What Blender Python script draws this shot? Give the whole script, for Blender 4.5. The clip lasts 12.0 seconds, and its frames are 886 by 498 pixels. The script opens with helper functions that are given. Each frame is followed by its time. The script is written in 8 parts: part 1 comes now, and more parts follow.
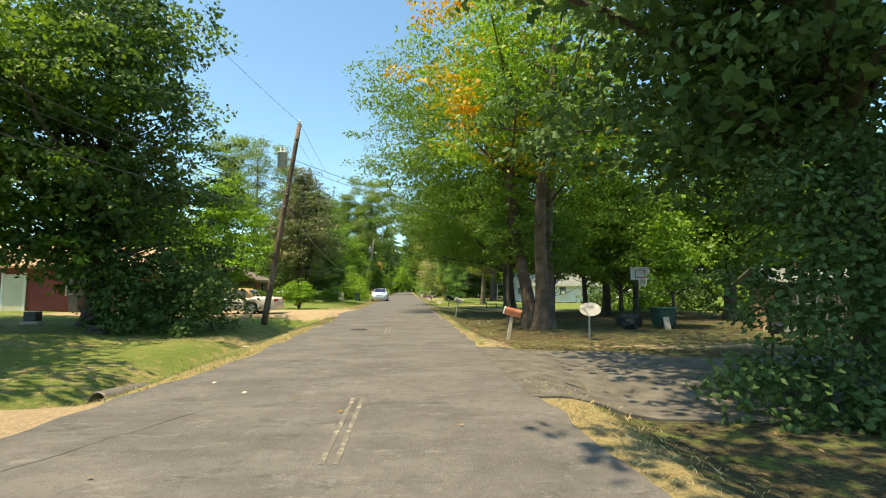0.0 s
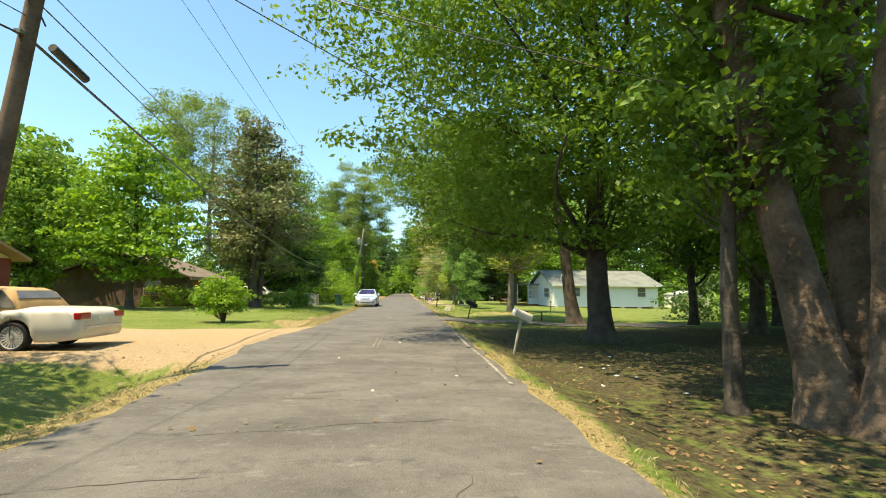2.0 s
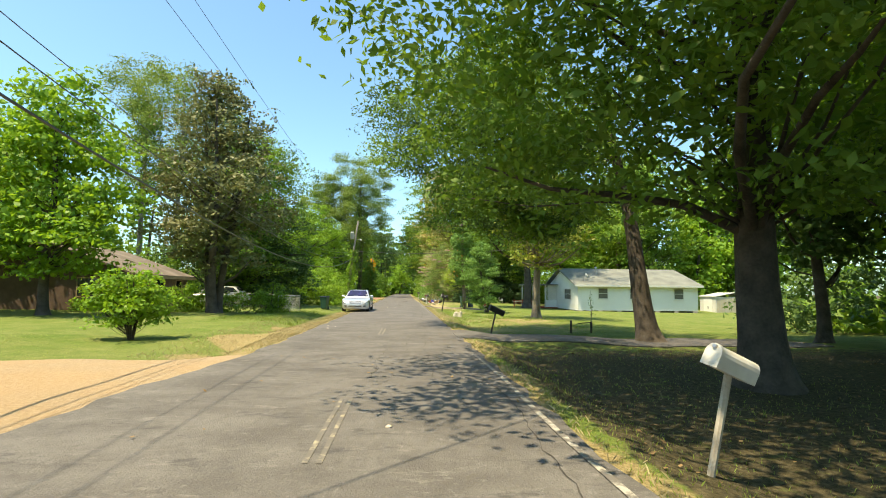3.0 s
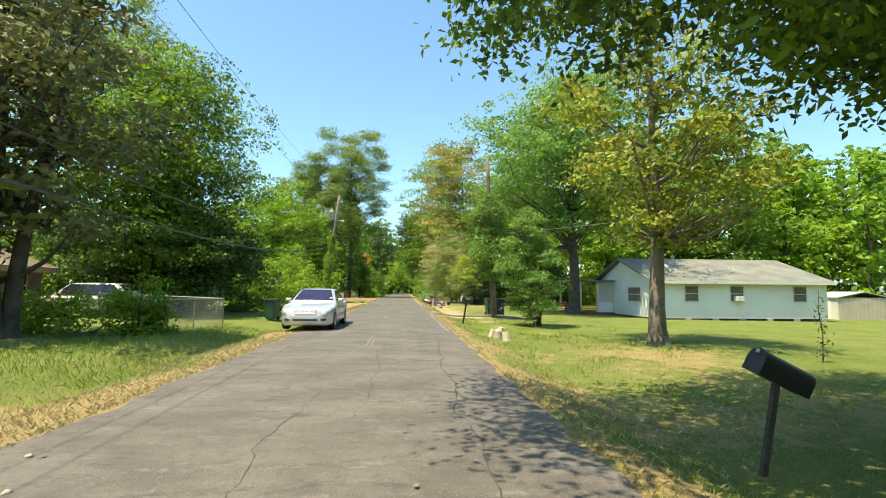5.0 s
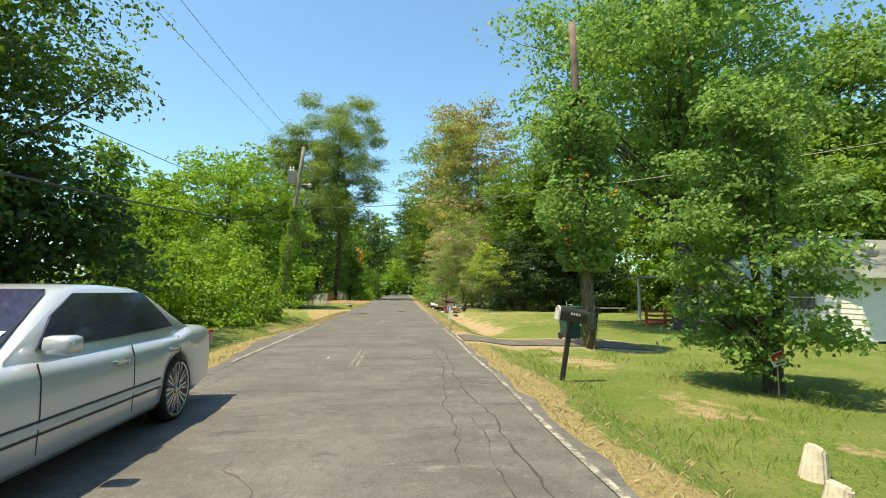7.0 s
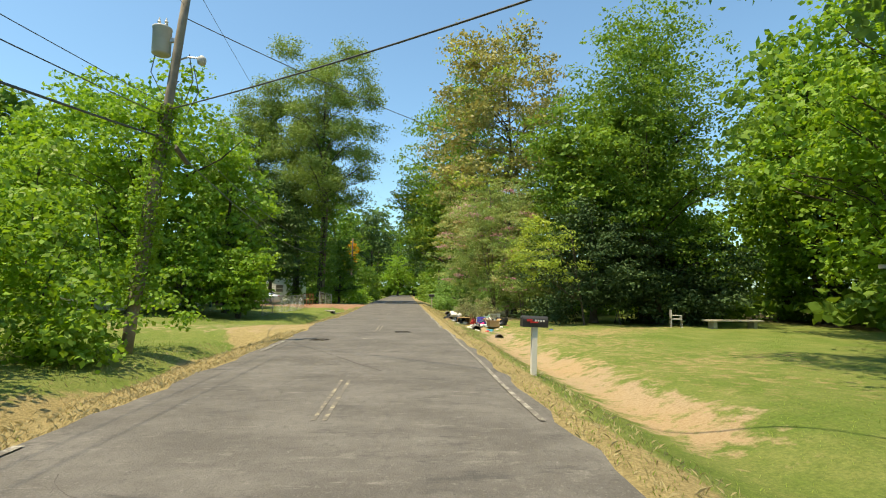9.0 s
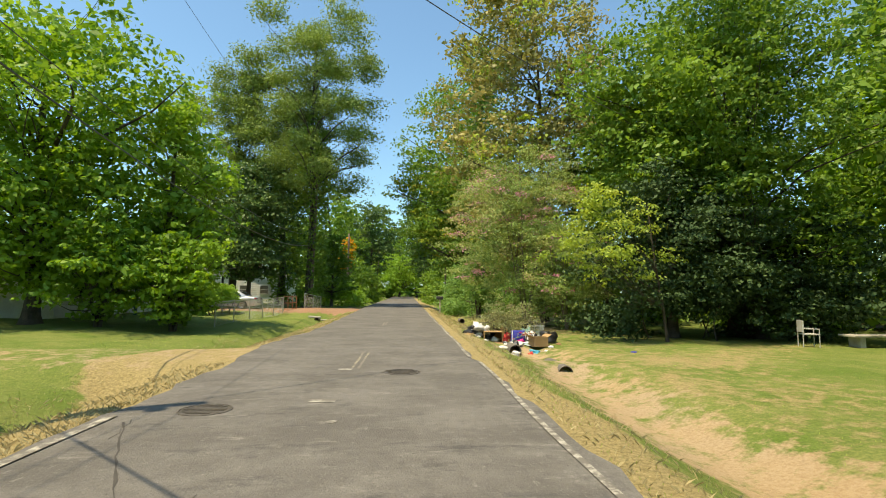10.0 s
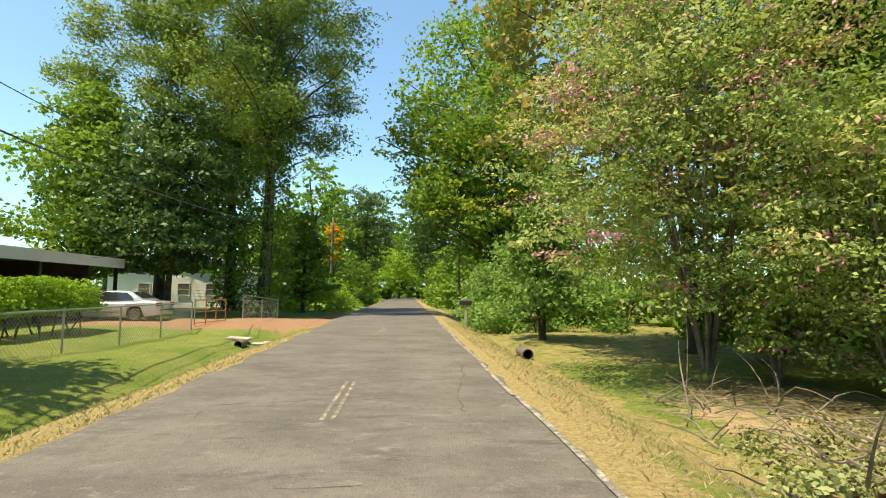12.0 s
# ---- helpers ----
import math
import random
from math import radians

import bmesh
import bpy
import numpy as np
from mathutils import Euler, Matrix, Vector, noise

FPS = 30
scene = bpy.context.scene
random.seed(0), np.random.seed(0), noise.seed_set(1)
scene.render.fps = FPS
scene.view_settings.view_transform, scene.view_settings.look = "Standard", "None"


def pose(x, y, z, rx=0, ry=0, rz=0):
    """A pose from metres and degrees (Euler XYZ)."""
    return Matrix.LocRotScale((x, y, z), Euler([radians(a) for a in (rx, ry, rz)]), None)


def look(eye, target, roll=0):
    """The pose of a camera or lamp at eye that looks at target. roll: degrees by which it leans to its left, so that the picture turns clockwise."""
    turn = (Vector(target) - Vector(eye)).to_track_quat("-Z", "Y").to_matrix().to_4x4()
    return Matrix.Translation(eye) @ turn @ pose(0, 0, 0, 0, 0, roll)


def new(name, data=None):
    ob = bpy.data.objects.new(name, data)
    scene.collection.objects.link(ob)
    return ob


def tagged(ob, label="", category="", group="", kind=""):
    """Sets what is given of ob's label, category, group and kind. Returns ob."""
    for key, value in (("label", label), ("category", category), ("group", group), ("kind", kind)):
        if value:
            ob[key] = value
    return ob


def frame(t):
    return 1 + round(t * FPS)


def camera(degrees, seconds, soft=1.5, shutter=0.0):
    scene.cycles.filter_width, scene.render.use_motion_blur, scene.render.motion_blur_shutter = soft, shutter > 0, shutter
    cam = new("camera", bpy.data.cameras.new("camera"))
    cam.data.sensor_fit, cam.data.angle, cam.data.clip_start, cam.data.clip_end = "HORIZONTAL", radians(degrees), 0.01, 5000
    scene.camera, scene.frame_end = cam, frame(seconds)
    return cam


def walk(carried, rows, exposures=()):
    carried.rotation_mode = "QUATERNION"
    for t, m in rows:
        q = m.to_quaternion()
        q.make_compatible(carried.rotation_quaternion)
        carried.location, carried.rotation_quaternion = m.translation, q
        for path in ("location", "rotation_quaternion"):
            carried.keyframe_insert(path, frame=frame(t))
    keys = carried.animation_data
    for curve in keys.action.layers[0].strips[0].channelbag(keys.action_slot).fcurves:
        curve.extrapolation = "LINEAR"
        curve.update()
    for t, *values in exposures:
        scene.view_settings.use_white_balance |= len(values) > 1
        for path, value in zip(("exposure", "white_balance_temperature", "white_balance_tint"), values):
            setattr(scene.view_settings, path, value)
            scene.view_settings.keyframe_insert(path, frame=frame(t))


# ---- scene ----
cam = camera(82.48, 12.0, soft=1.05)
# seconds, x, y, z, yaw, pitch, roll
PATH = [
    (0, -0.000, 0.000, 1.432, -3.97, 4.53, -0.34),
    (0.5, 0.006, 4.042, 1.415, -4.11, 4.53, -0.34),
    (1, 0.010, 8.139, 1.399, -4.20, 4.53, -0.32),
    (1.5, 0.012, 12.331, 1.393, -4.24, 4.55, -0.33),
    (2, 0.030, 16.383, 1.405, -4.21, 4.66, -0.43),
    (2.5, 0.042, 20.467, 1.422, -4.17, 4.75, -0.53),
    (4.5, 0.110, 36.586, 1.431, -4.36, 4.62, -0.52),
    (5, 0.131, 40.555, 1.429, -4.34, 4.62, -0.47),
    (5.5, 0.149, 44.524, 1.427, -4.28, 4.66, -0.42),
    (6, 0.159, 48.365, 1.426, -4.31, 4.72, -0.43),
    (6.5, 0.130, 52.270, 1.416, -4.37, 4.68, -0.37),
    (7, 0.120, 56.239, 1.410, -4.47, 4.69, -0.37),
    (9, 0.095, 72.403, 1.411, -4.23, 4.77, -0.55),
    (9.5, 0.093, 76.561, 1.418, -4.09, 4.83, -0.51),
    (10, 0.099, 80.764, 1.431, -3.97, 4.89, -0.51),
    (10.5, 0.095, 84.917, 1.437, -3.88, 4.90, -0.51),
    (11, 0.069, 88.991, 1.432, -3.85, 4.91, -0.45),
    (11.5, 0.031, 92.993, 1.424, -3.87, 4.91, -0.41),
    (12, 0.000, 96.873, 1.419, -3.97, 4.93, -0.39),
]
walk(cam, [(t, pose(x, y, z) @ pose(0, 0, 0, 0, 0, yaw) @ pose(0, 0, 0, 90 + pitch) @ pose(0, 0, 0, 0, 0, -roll)) for t, x, y, z, yaw, pitch, roll in PATH],
     [(0.0, 0.70, 8250, 9), (1.2, 0.88, 8250, 9), (4.5, 0.84, 8050, 9), (5.4, 0.80, 8000, 9), (6.2, 0.67, 7950, 8), (7.0, 0.64, 7900, 8), (9.5, 0.50, 8200, 9), (11.0, 0.58, 8400, 10), (12.0, 0.74, 8500, 10)])

# ---- sky and sun ----
SUN_FROM = Vector((-0.87, -0.49, 0)).normalized()
SUN_HEIGHT = radians(69)
world = bpy.data.worlds.new("sky")
scene.world = world
world.use_nodes = True
wn = world.node_tree.nodes
sky = wn.new("ShaderNodeTexSky")
sky.sky_type = "NISHITA"
sky.sun_disc = False
sky.sun_elevation = SUN_HEIGHT
sky.sun_rotation = math.atan2(SUN_FROM.x, SUN_FROM.y)
sky.altitude = 60
sky.air_density, sky.dust_density, sky.ozone_density = 1.0, 1.2, 0.3
wn["Background"].inputs["Strength"].default_value = 0.155
tint = wn.new("ShaderNodeMix")
tint.data_type, tint.blend_type = "RGBA", "MULTIPLY"
tint.inputs["Factor"].default_value, tint.inputs["B"].default_value = 1.0, (0.70, 1.05, 1.24, 1)
world.node_tree.links.new(sky.outputs[0], tint.inputs["A"])
world.node_tree.links.new(tint.outputs["Result"], wn["Background"].inputs["Color"])
sun = new("sun", bpy.data.lights.new("sun", "SUN"))
sun.data.energy, sun.data.angle, sun.data.color = 5.0, radians(0.53), (1.0, 0.90, 0.70)
toward = SUN_FROM * math.cos(SUN_HEIGHT) + Vector((0, 0, math.sin(SUN_HEIGHT)))
sun.matrix_world = look(toward * 60, (0, 0, 0))

# ---- materials ----
def mat(name, dark, light, scale=6.0, rough=0.8, metal=0.0, bump=0.0, fine=60.0, coat=0.0, space="Object", per_piece=0.0, spec=0.5):
    """A surface whose colour wanders between two tones at a coarse and a fine scale."""
    m = bpy.data.materials.new(name)
    m.use_nodes = True
    n, l = m.node_tree.nodes, m.node_tree.links
    b = n["Principled BSDF"]
    tc = n.new("ShaderNodeTexCoord")
    where = tc.outputs[space]
    big, small = n.new("ShaderNodeTexNoise"), n.new("ShaderNodeTexNoise")
    big.inputs["Scale"].default_value, big.inputs["Detail"].default_value = scale, 5
    small.inputs["Scale"].default_value, small.inputs["Detail"].default_value = fine, 3
    l.new(where, big.inputs["Vector"]), l.new(where, small.inputs["Vector"])
    add = n.new("ShaderNodeMath")
    add.operation = "MULTIPLY_ADD"
    l.new(small.outputs["Fac"], add.inputs[0])
    add.inputs[1].default_value = 0.4
    l.new(big.outputs["Fac"], add.inputs[2])
    rng = n.new("ShaderNodeMapRange")
    rng.inputs["From Min"].default_value, rng.inputs["From Max"].default_value = 0.45, 0.95
    l.new(add.outputs[0], rng.inputs["Value"])
    mix = n.new("ShaderNodeMix")
    mix.data_type = "RGBA"
    mix.inputs["A"].default_value, mix.inputs["B"].default_value = (*dark, 1), (*light, 1)
    l.new(rng.outputs[0], mix.inputs["Factor"])
    out = mix.outputs["Result"]
    if per_piece:
        info, val = n.new("ShaderNodeObjectInfo"), n.new("ShaderNodeHueSaturation")
        r2 = n.new("ShaderNodeMapRange")
        r2.inputs["To Min"].default_value, r2.inputs["To Max"].default_value = 1 - per_piece, 1 + per_piece
        l.new(info.outputs["Random"], r2.inputs["Value"])
        l.new(r2.outputs[0], val.inputs["Value"])
        l.new(out, val.inputs["Color"])
        out = val.outputs[0]
    l.new(out, b.inputs["Base Color"])
    b.inputs["Roughness"].default_value, b.inputs["Metallic"].default_value = rough, metal
    b.inputs["Coat Weight"].default_value = coat
    b.inputs["Coat Roughness"].default_value = 0.05
    b.inputs["Specular IOR Level"].default_value = spec
    if bump:
        bp = n.new("ShaderNodeBump")
        bp.inputs["Strength"].default_value, bp.inputs["Distance"].default_value = 1.0, bump
        l.new(add.outputs[0], bp.inputs["Height"])
        l.new(bp.outputs[0], b.inputs["Normal"])
    return m


def leaf_mat(name, tones, clump=0.35, glow=0.35, rough=0.5, spec=0.22, even=0.62):
    """Leaves: each one takes a tone of its own, and whole sprays differ; light passes through."""
    m = bpy.data.materials.new(name)
    m.use_nodes = True
    n, l = m.node_tree.nodes, m.node_tree.links
    b = n["Principled BSDF"]
    geo, tc, noi = n.new("ShaderNodeNewGeometry"), n.new("ShaderNodeTexCoord"), n.new("ShaderNodeTexNoise")
    noi.inputs["Scale"].default_value, noi.inputs["Detail"].default_value = clump, 3
    l.new(tc.outputs["Object"], noi.inputs["Vector"])
    spread = n.new("ShaderNodeMapRange")
    spread.inputs["From Min"].default_value, spread.inputs["From Max"].default_value = 0.3, 0.7
    l.new(noi.outputs["Fac"], spread.inputs["Value"])
    half = n.new("ShaderNodeMix")
    half.inputs["Factor"].default_value = 0.38
    l.new(spread.outputs[0], half.inputs["A"]), l.new(geo.outputs["Random Per Island"], half.inputs["B"])
    ramp = n.new("ShaderNodeValToRGB")
    el = ramp.color_ramp.elements
    while len(el) < len(tones):
        el.new(0.5)
    mid = [1.22 * sum(c[k] for c in tones) / len(tones) for k in range(3)]
    for i, c in enumerate(tones):
        el[i].position, el[i].color = 0.12 + 0.76 * i / (len(tones) - 1), (*[m_ + (v * 1.22 - m_) * even for v, m_ in zip(c, mid)], 1)
    l.new(half.outputs["Result"], ramp.inputs[0])
    l.new(ramp.outputs[0], b.inputs["Base Color"])
    b.inputs["Roughness"].default_value = rough
    b.inputs["Specular IOR Level"].default_value = spec
    tr, mx, sat = n.new("ShaderNodeBsdfTranslucent"), n.new("ShaderNodeMixShader"), n.new("ShaderNodeHueSaturation")
    sat.inputs["Hue"].default_value, sat.inputs["Saturation"].default_value, sat.inputs["Value"].default_value = 0.485, 1.1, 1.35
    l.new(ramp.outputs[0], sat.inputs["Color"]), l.new(sat.outputs[0], tr.inputs["Color"])
    mx.inputs[0].default_value = glow * 0.8
    l.new(b.outputs[0], mx.inputs[1]), l.new(tr.outputs[0], mx.inputs[2])
    l.new(mx.outputs[0], n["Material Output"].inputs["Surface"])
    return m


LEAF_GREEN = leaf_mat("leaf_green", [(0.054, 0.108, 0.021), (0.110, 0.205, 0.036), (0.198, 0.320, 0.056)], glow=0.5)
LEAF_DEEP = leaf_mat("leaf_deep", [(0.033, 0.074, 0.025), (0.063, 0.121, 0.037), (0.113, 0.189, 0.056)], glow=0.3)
# Evergreen leaves: a darker copy of leaf_deep, with deep shade in its colour.
LEAF_SHADE_DARK = leaf_mat("evergreen_leaf_shade_dark", [(0.020, 0.046, 0.020), (0.040, 0.078, 0.030), (0.068, 0.115, 0.042)], glow=0.15, rough=0.7, spec=0.2)
LEAF_LIGHT = leaf_mat("leaf_light", [(0.082, 0.168, 0.024), (0.152, 0.285, 0.039), (0.258, 0.400, 0.068)], glow=0.5)
LEAF_BRONZE = leaf_mat("leaf_bronze", [(0.065, 0.090, 0.034), (0.125, 0.150, 0.058), (0.215, 0.190, 0.092)], glow=0.2)
LEAF_YELLOW = leaf_mat("leaf_yellowing", [(0.145, 0.200, 0.027), (0.327, 0.309, 0.036), (0.500, 0.327, 0.036), (0.473, 0.182, 0.027)], clump=0.22, glow=0.4, even=0.9)
LEAF_MIXED = leaf_mat("leaf_turning", [(0.072, 0.132, 0.022), (0.144, 0.216, 0.034), (0.240, 0.300, 0.048), (0.456, 0.360, 0.060)], clump=0.25, glow=0.42, even=0.9)
LEAF_ORANGE = leaf_mat("leaf_orange", [(0.32, 0.26, 0.03), (0.55, 0.32, 0.03), (0.62, 0.24, 0.03)], glow=0.4)
LEAF_PINE = leaf_mat("pine_needles", [(0.080, 0.132, 0.032), (0.148, 0.222, 0.050), (0.245, 0.328, 0.080)], glow=0.35)
LEAF_BLUISH = leaf_mat("leaf_bluish", [(0.068, 0.145, 0.040), (0.138, 0.255, 0.068), (0.230, 0.375, 0.110)], glow=0.52)
LEAF_SPRAY = leaf_mat("leaf_yellow_green", [(0.11, 0.19, 0.035), (0.23, 0.33, 0.06), (0.40, 0.46, 0.10)], clump=0.6, glow=0.5)
LEAF_OLIVE = leaf_mat("leaf_olive", [(0.055, 0.095, 0.02), (0.14, 0.18, 0.03), (0.21, 0.24, 0.05), (0.31, 0.28, 0.06)], clump=0.5, glow=0.3, even=0.9)
LEAF_TAN = leaf_mat("leaf_browning", [(0.12, 0.14, 0.04), (0.24, 0.24, 0.075), (0.38, 0.32, 0.12)], clump=0.3, glow=0.35)
LEAF_CRAPE = leaf_mat("leaf_crape_myrtle", [(0.095, 0.165, 0.050), (0.18, 0.275, 0.085), (0.29, 0.375, 0.13), (0.40, 0.34, 0.18)], clump=0.5, glow=0.46, even=0.9)
LEAF_DEAD = leaf_mat("leaf_wilted", [(0.12, 0.13, 0.055), (0.21, 0.215, 0.10), (0.31, 0.30, 0.155)], clump=0.8, glow=0.25)
PETAL = leaf_mat("pink_blossom", [(0.45, 0.20, 0.27), (0.58, 0.30, 0.36)], glow=0.2)
PETAL_RED = leaf_mat("orange_trumpet_blossom", [(0.6, 0.12, 0.03), (0.7, 0.2, 0.06)], glow=0.2)
GRASS_BLADE = leaf_mat("grass_blade", [(0.13, 0.20, 0.04), (0.19, 0.27, 0.055), (0.29, 0.33, 0.10)], clump=0.25, glow=0.3, rough=0.6)
STRAW_BLADE = leaf_mat("dry_grass_blade", [(0.23, 0.20, 0.105), (0.34, 0.295, 0.165), (0.44, 0.385, 0.24)], clump=0.5, glow=0.2, rough=0.7)
LITTER = leaf_mat("fallen_leaf", [(0.067, 0.042, 0.021), (0.167, 0.108, 0.050), (0.333, 0.233, 0.117)], clump=1.0, glow=0.1, rough=0.7)
BARK = mat("bark", (0.035, 0.028, 0.022), (0.12, 0.10, 0.08), 2.5, 0.95, bump=0.04, fine=18)
BARK_BROWN = mat("bark_brown", (0.045, 0.032, 0.023), (0.21, 0.15, 0.108), 2.2, 0.95, bump=0.08, fine=14)
BARK_PALE = mat("bark_pale", (0.09, 0.075, 0.06), (0.28, 0.24, 0.19), 2.0, 0.95, bump=0.03, fine=14)
POLE_GREY = mat("weathered_pole_wood", (0.17, 0.15, 0.125), (0.34, 0.30, 0.25), 3.0, 0.9, bump=0.008, fine=30)
POLE_WOOD = mat("pole_wood", (0.075, 0.053, 0.042), (0.24, 0.18, 0.14), 2.2, 0.9, bump=0.014, fine=22)
STEEL = mat("galvanised_steel", (0.38, 0.39, 0.40), (0.5, 0.5, 0.5), 8, 0.45, 0.8)
CABLE = mat("cable_rubber", (0.04, 0.04, 0.04), (0.08, 0.08, 0.08), 4, 0.4)
DISH_GREY = mat("weathered_grey_enamel", (0.20, 0.21, 0.21), (0.30, 0.30, 0.29), 4, 0.6, bump=0.002)
GREY_PAINT = mat("grey_paint", (0.42, 0.43, 0.42), (0.55, 0.56, 0.55), 3, 0.5, bump=0.002)
PORCELAIN = mat("porcelain", (0.5, 0.5, 0.48), (0.6, 0.6, 0.58), 5, 0.25)
WHITE_PAINT = mat("white_paint", (0.58, 0.58, 0.55), (0.7, 0.7, 0.68), 1.5, 0.55, bump=0.002, fine=30)
SIDING = mat("white_siding", (0.74, 0.75, 0.74), (0.84, 0.85, 0.84), 0.6, 0.5, fine=8)
DIRTY_WHITE = mat("dirty_white", (0.5, 0.5, 0.46), (0.72, 0.72, 0.68), 1.2, 0.6, fine=10)
SHINGLE = mat("grey_shingle", (0.11, 0.12, 0.108), (0.22, 0.235, 0.205), 0.8, 0.95, bump=0.01, fine=14)
SHINGLE_BROWN = mat("brown_shingle", (0.10, 0.08, 0.065), (0.2, 0.165, 0.13), 0.9, 0.95, bump=0.01, fine=14)
TAN_ROOF = mat("tan_shingle", (0.30, 0.19, 0.11), (0.46, 0.31, 0.19), 1.0, 0.9, bump=0.01, fine=14)
RED_WALL = mat("red_boards", (0.15, 0.028, 0.022), (0.25, 0.05, 0.04), 1.5, 0.75, fine=12)
BROWN_BRICK = mat("brown_brick", (0.10, 0.068, 0.052), (0.19, 0.125, 0.092), 2.0, 0.9, bump=0.005, fine=20)
TAN_BOARD = mat("tan_board", (0.30, 0.21, 0.13), (0.42, 0.30, 0.19), 1.5, 0.8, fine=12)
CREAM = mat("cream_paint", (0.5, 0.47, 0.36), (0.64, 0.6, 0.47), 1.5, 0.6)
DARK_GLASS = mat("dark_glass", (0.018, 0.022, 0.026), (0.03, 0.036, 0.042), 1.0, 0.06, spec=0.7)
TINT_GLASS = mat("tinted_windscreen", (0.009, 0.009, 0.013), (0.032, 0.024, 0.095), 1.3, 0.05, spec=0.6)
CURTAIN_GLASS = mat("curtained_window", (0.10, 0.10, 0.09), (0.17, 0.165, 0.15), 3.0, 0.12)
SILVER = mat("silver_car_paint", (0.55, 0.59, 0.63), (0.61, 0.65, 0.69), 1.0, 0.28, 0.4, coat=1.0)
OLD_WHITE = mat("faded_white_car_paint", (0.56, 0.53, 0.47), (0.68, 0.65, 0.59), 1.2, 0.4, coat=0.3)
VINYL_TOP = mat("tan_vinyl_roof", (0.40, 0.24, 0.10), (0.52, 0.34, 0.16), 2.0, 0.7)
BEIGE_CAR = mat("beige_car_paint", (0.50, 0.48, 0.43), (0.56, 0.54, 0.49), 1.0, 0.3, 0.3, coat=0.8)
TYRE = mat("tyre_rubber", (0.015, 0.015, 0.015), (0.03, 0.03, 0.03), 12, 0.85)
ALLOY = mat("alloy_rim", (0.5, 0.5, 0.51), (0.6, 0.6, 0.61), 6, 0.25, 0.9)
CHROME = mat("chrome", (0.62, 0.63, 0.64), (0.68, 0.69, 0.7), 4, 0.12, 1.0)
BLACK_PLASTIC = mat("black_plastic", (0.014, 0.014, 0.015), (0.03, 0.03, 0.032), 5, 0.5)
HEADLAMP = mat("headlamp_lens", (0.30, 0.32, 0.33), (0.66, 0.68, 0.68), 6, 0.12, 0.3, coat=1.0)
TAIL_RED = mat("tail_lamp_red", (0.25, 0.01, 0.01), (0.4, 0.02, 0.02), 9, 0.15, coat=1.0)
PLATE_WHITE = mat("plate_white", (0.6, 0.6, 0.58), (0.7, 0.7, 0.68), 9, 0.4)
BIN_GREEN = mat("dark_green_plastic", (0.012, 0.06, 0.05), (0.02, 0.085, 0.07), 4, 0.45)
BIN_GREY = mat("slate_plastic", (0.05, 0.06, 0.065), (0.085, 0.095, 0.10), 4, 0.45)
BIN_BLUE = mat("navy_plastic", (0.015, 0.03, 0.06), (0.025, 0.045, 0.085), 4, 0.45)
RUST = mat("rusty_red_metal", (0.30, 0.10, 0.05), (0.5, 0.2, 0.11), 6, 0.7, fine=30)
WEATHERED = mat("weathered_wood", (0.30, 0.27, 0.22), (0.5, 0.46, 0.38), 4, 0.9, bump=0.004, fine=40)
RED_PAINT = mat("red_paint", (0.4, 0.02, 0.02), (0.55, 0.03, 0.03), 5, 0.5)
REDWOOD = mat("red_stained_wood", (0.30, 0.06, 0.03), (0.42, 0.10, 0.05), 3, 0.8)
CONCRETE = mat("concrete", (0.30, 0.28, 0.25), (0.48, 0.45, 0.40), 4, 0.95, bump=0.01, fine=30)
STONE = mat("pale_stone", (0.40, 0.36, 0.29), (0.62, 0.57, 0.48), 5, 0.95, bump=0.02, fine=25)
CARDBOARD = mat("cardboard", (0.30, 0.19, 0.09), (0.40, 0.26, 0.13), 3, 0.85, fine=20)
CARD_DARK = mat("damp_cardboard", (0.20, 0.11, 0.055), (0.30, 0.17, 0.09), 3, 0.85, fine=20)
PIPE_METAL = mat("corrugated_pipe_metal", (0.10, 0.095, 0.09), (0.2, 0.18, 0.16), 5, 0.7, 0.4, fine=30)
BAG_WHITE = mat("white_plastic_bag", (0.52, 0.52, 0.53), (0.64, 0.64, 0.65), 3, 0.35)
BAG_BLACK = mat("black_plastic_bag", (0.012, 0.012, 0.013), (0.025, 0.025, 0.027), 3, 0.3)
CLOTH_BLUE = mat("blue_cloth", (0.02, 0.03, 0.22), (0.05, 0.06, 0.4), 6, 0.9)
CLOTH_CYAN = mat("cyan_cloth", (0.03, 0.25, 0.42), (0.06, 0.38, 0.55), 6, 0.9)
CLOTH_PINK = mat("magenta_cloth", (0.45, 0.02, 0.16), (0.6, 0.05, 0.25), 6, 0.9)
CLOTH_RED = mat("red_cloth", (0.4, 0.03, 0.03), (0.55, 0.06, 0.05), 6, 0.9)
CLOTH_PALE = mat("pale_blue_cloth", (0.45, 0.6, 0.62), (0.6, 0.72, 0.75), 4, 0.9)
CLOTH_WHITE = mat("white_cloth", (0.62, 0.62, 0.6), (0.8, 0.8, 0.78), 4, 0.9)
BRASS_PLATE = mat("worn_cast_iron", (0.05, 0.045, 0.04), (0.13, 0.115, 0.10), 14, 0.6, 0.3, bump=0.004, fine=60)
TAN_METAL = mat("tan_sheet_metal", (0.42, 0.38, 0.31), (0.52, 0.48, 0.40), 1.5, 0.55, fine=12)
LATTICE = mat("white_lattice", (0.6, 0.6, 0.58), (0.74, 0.74, 0.72), 3, 0.6)


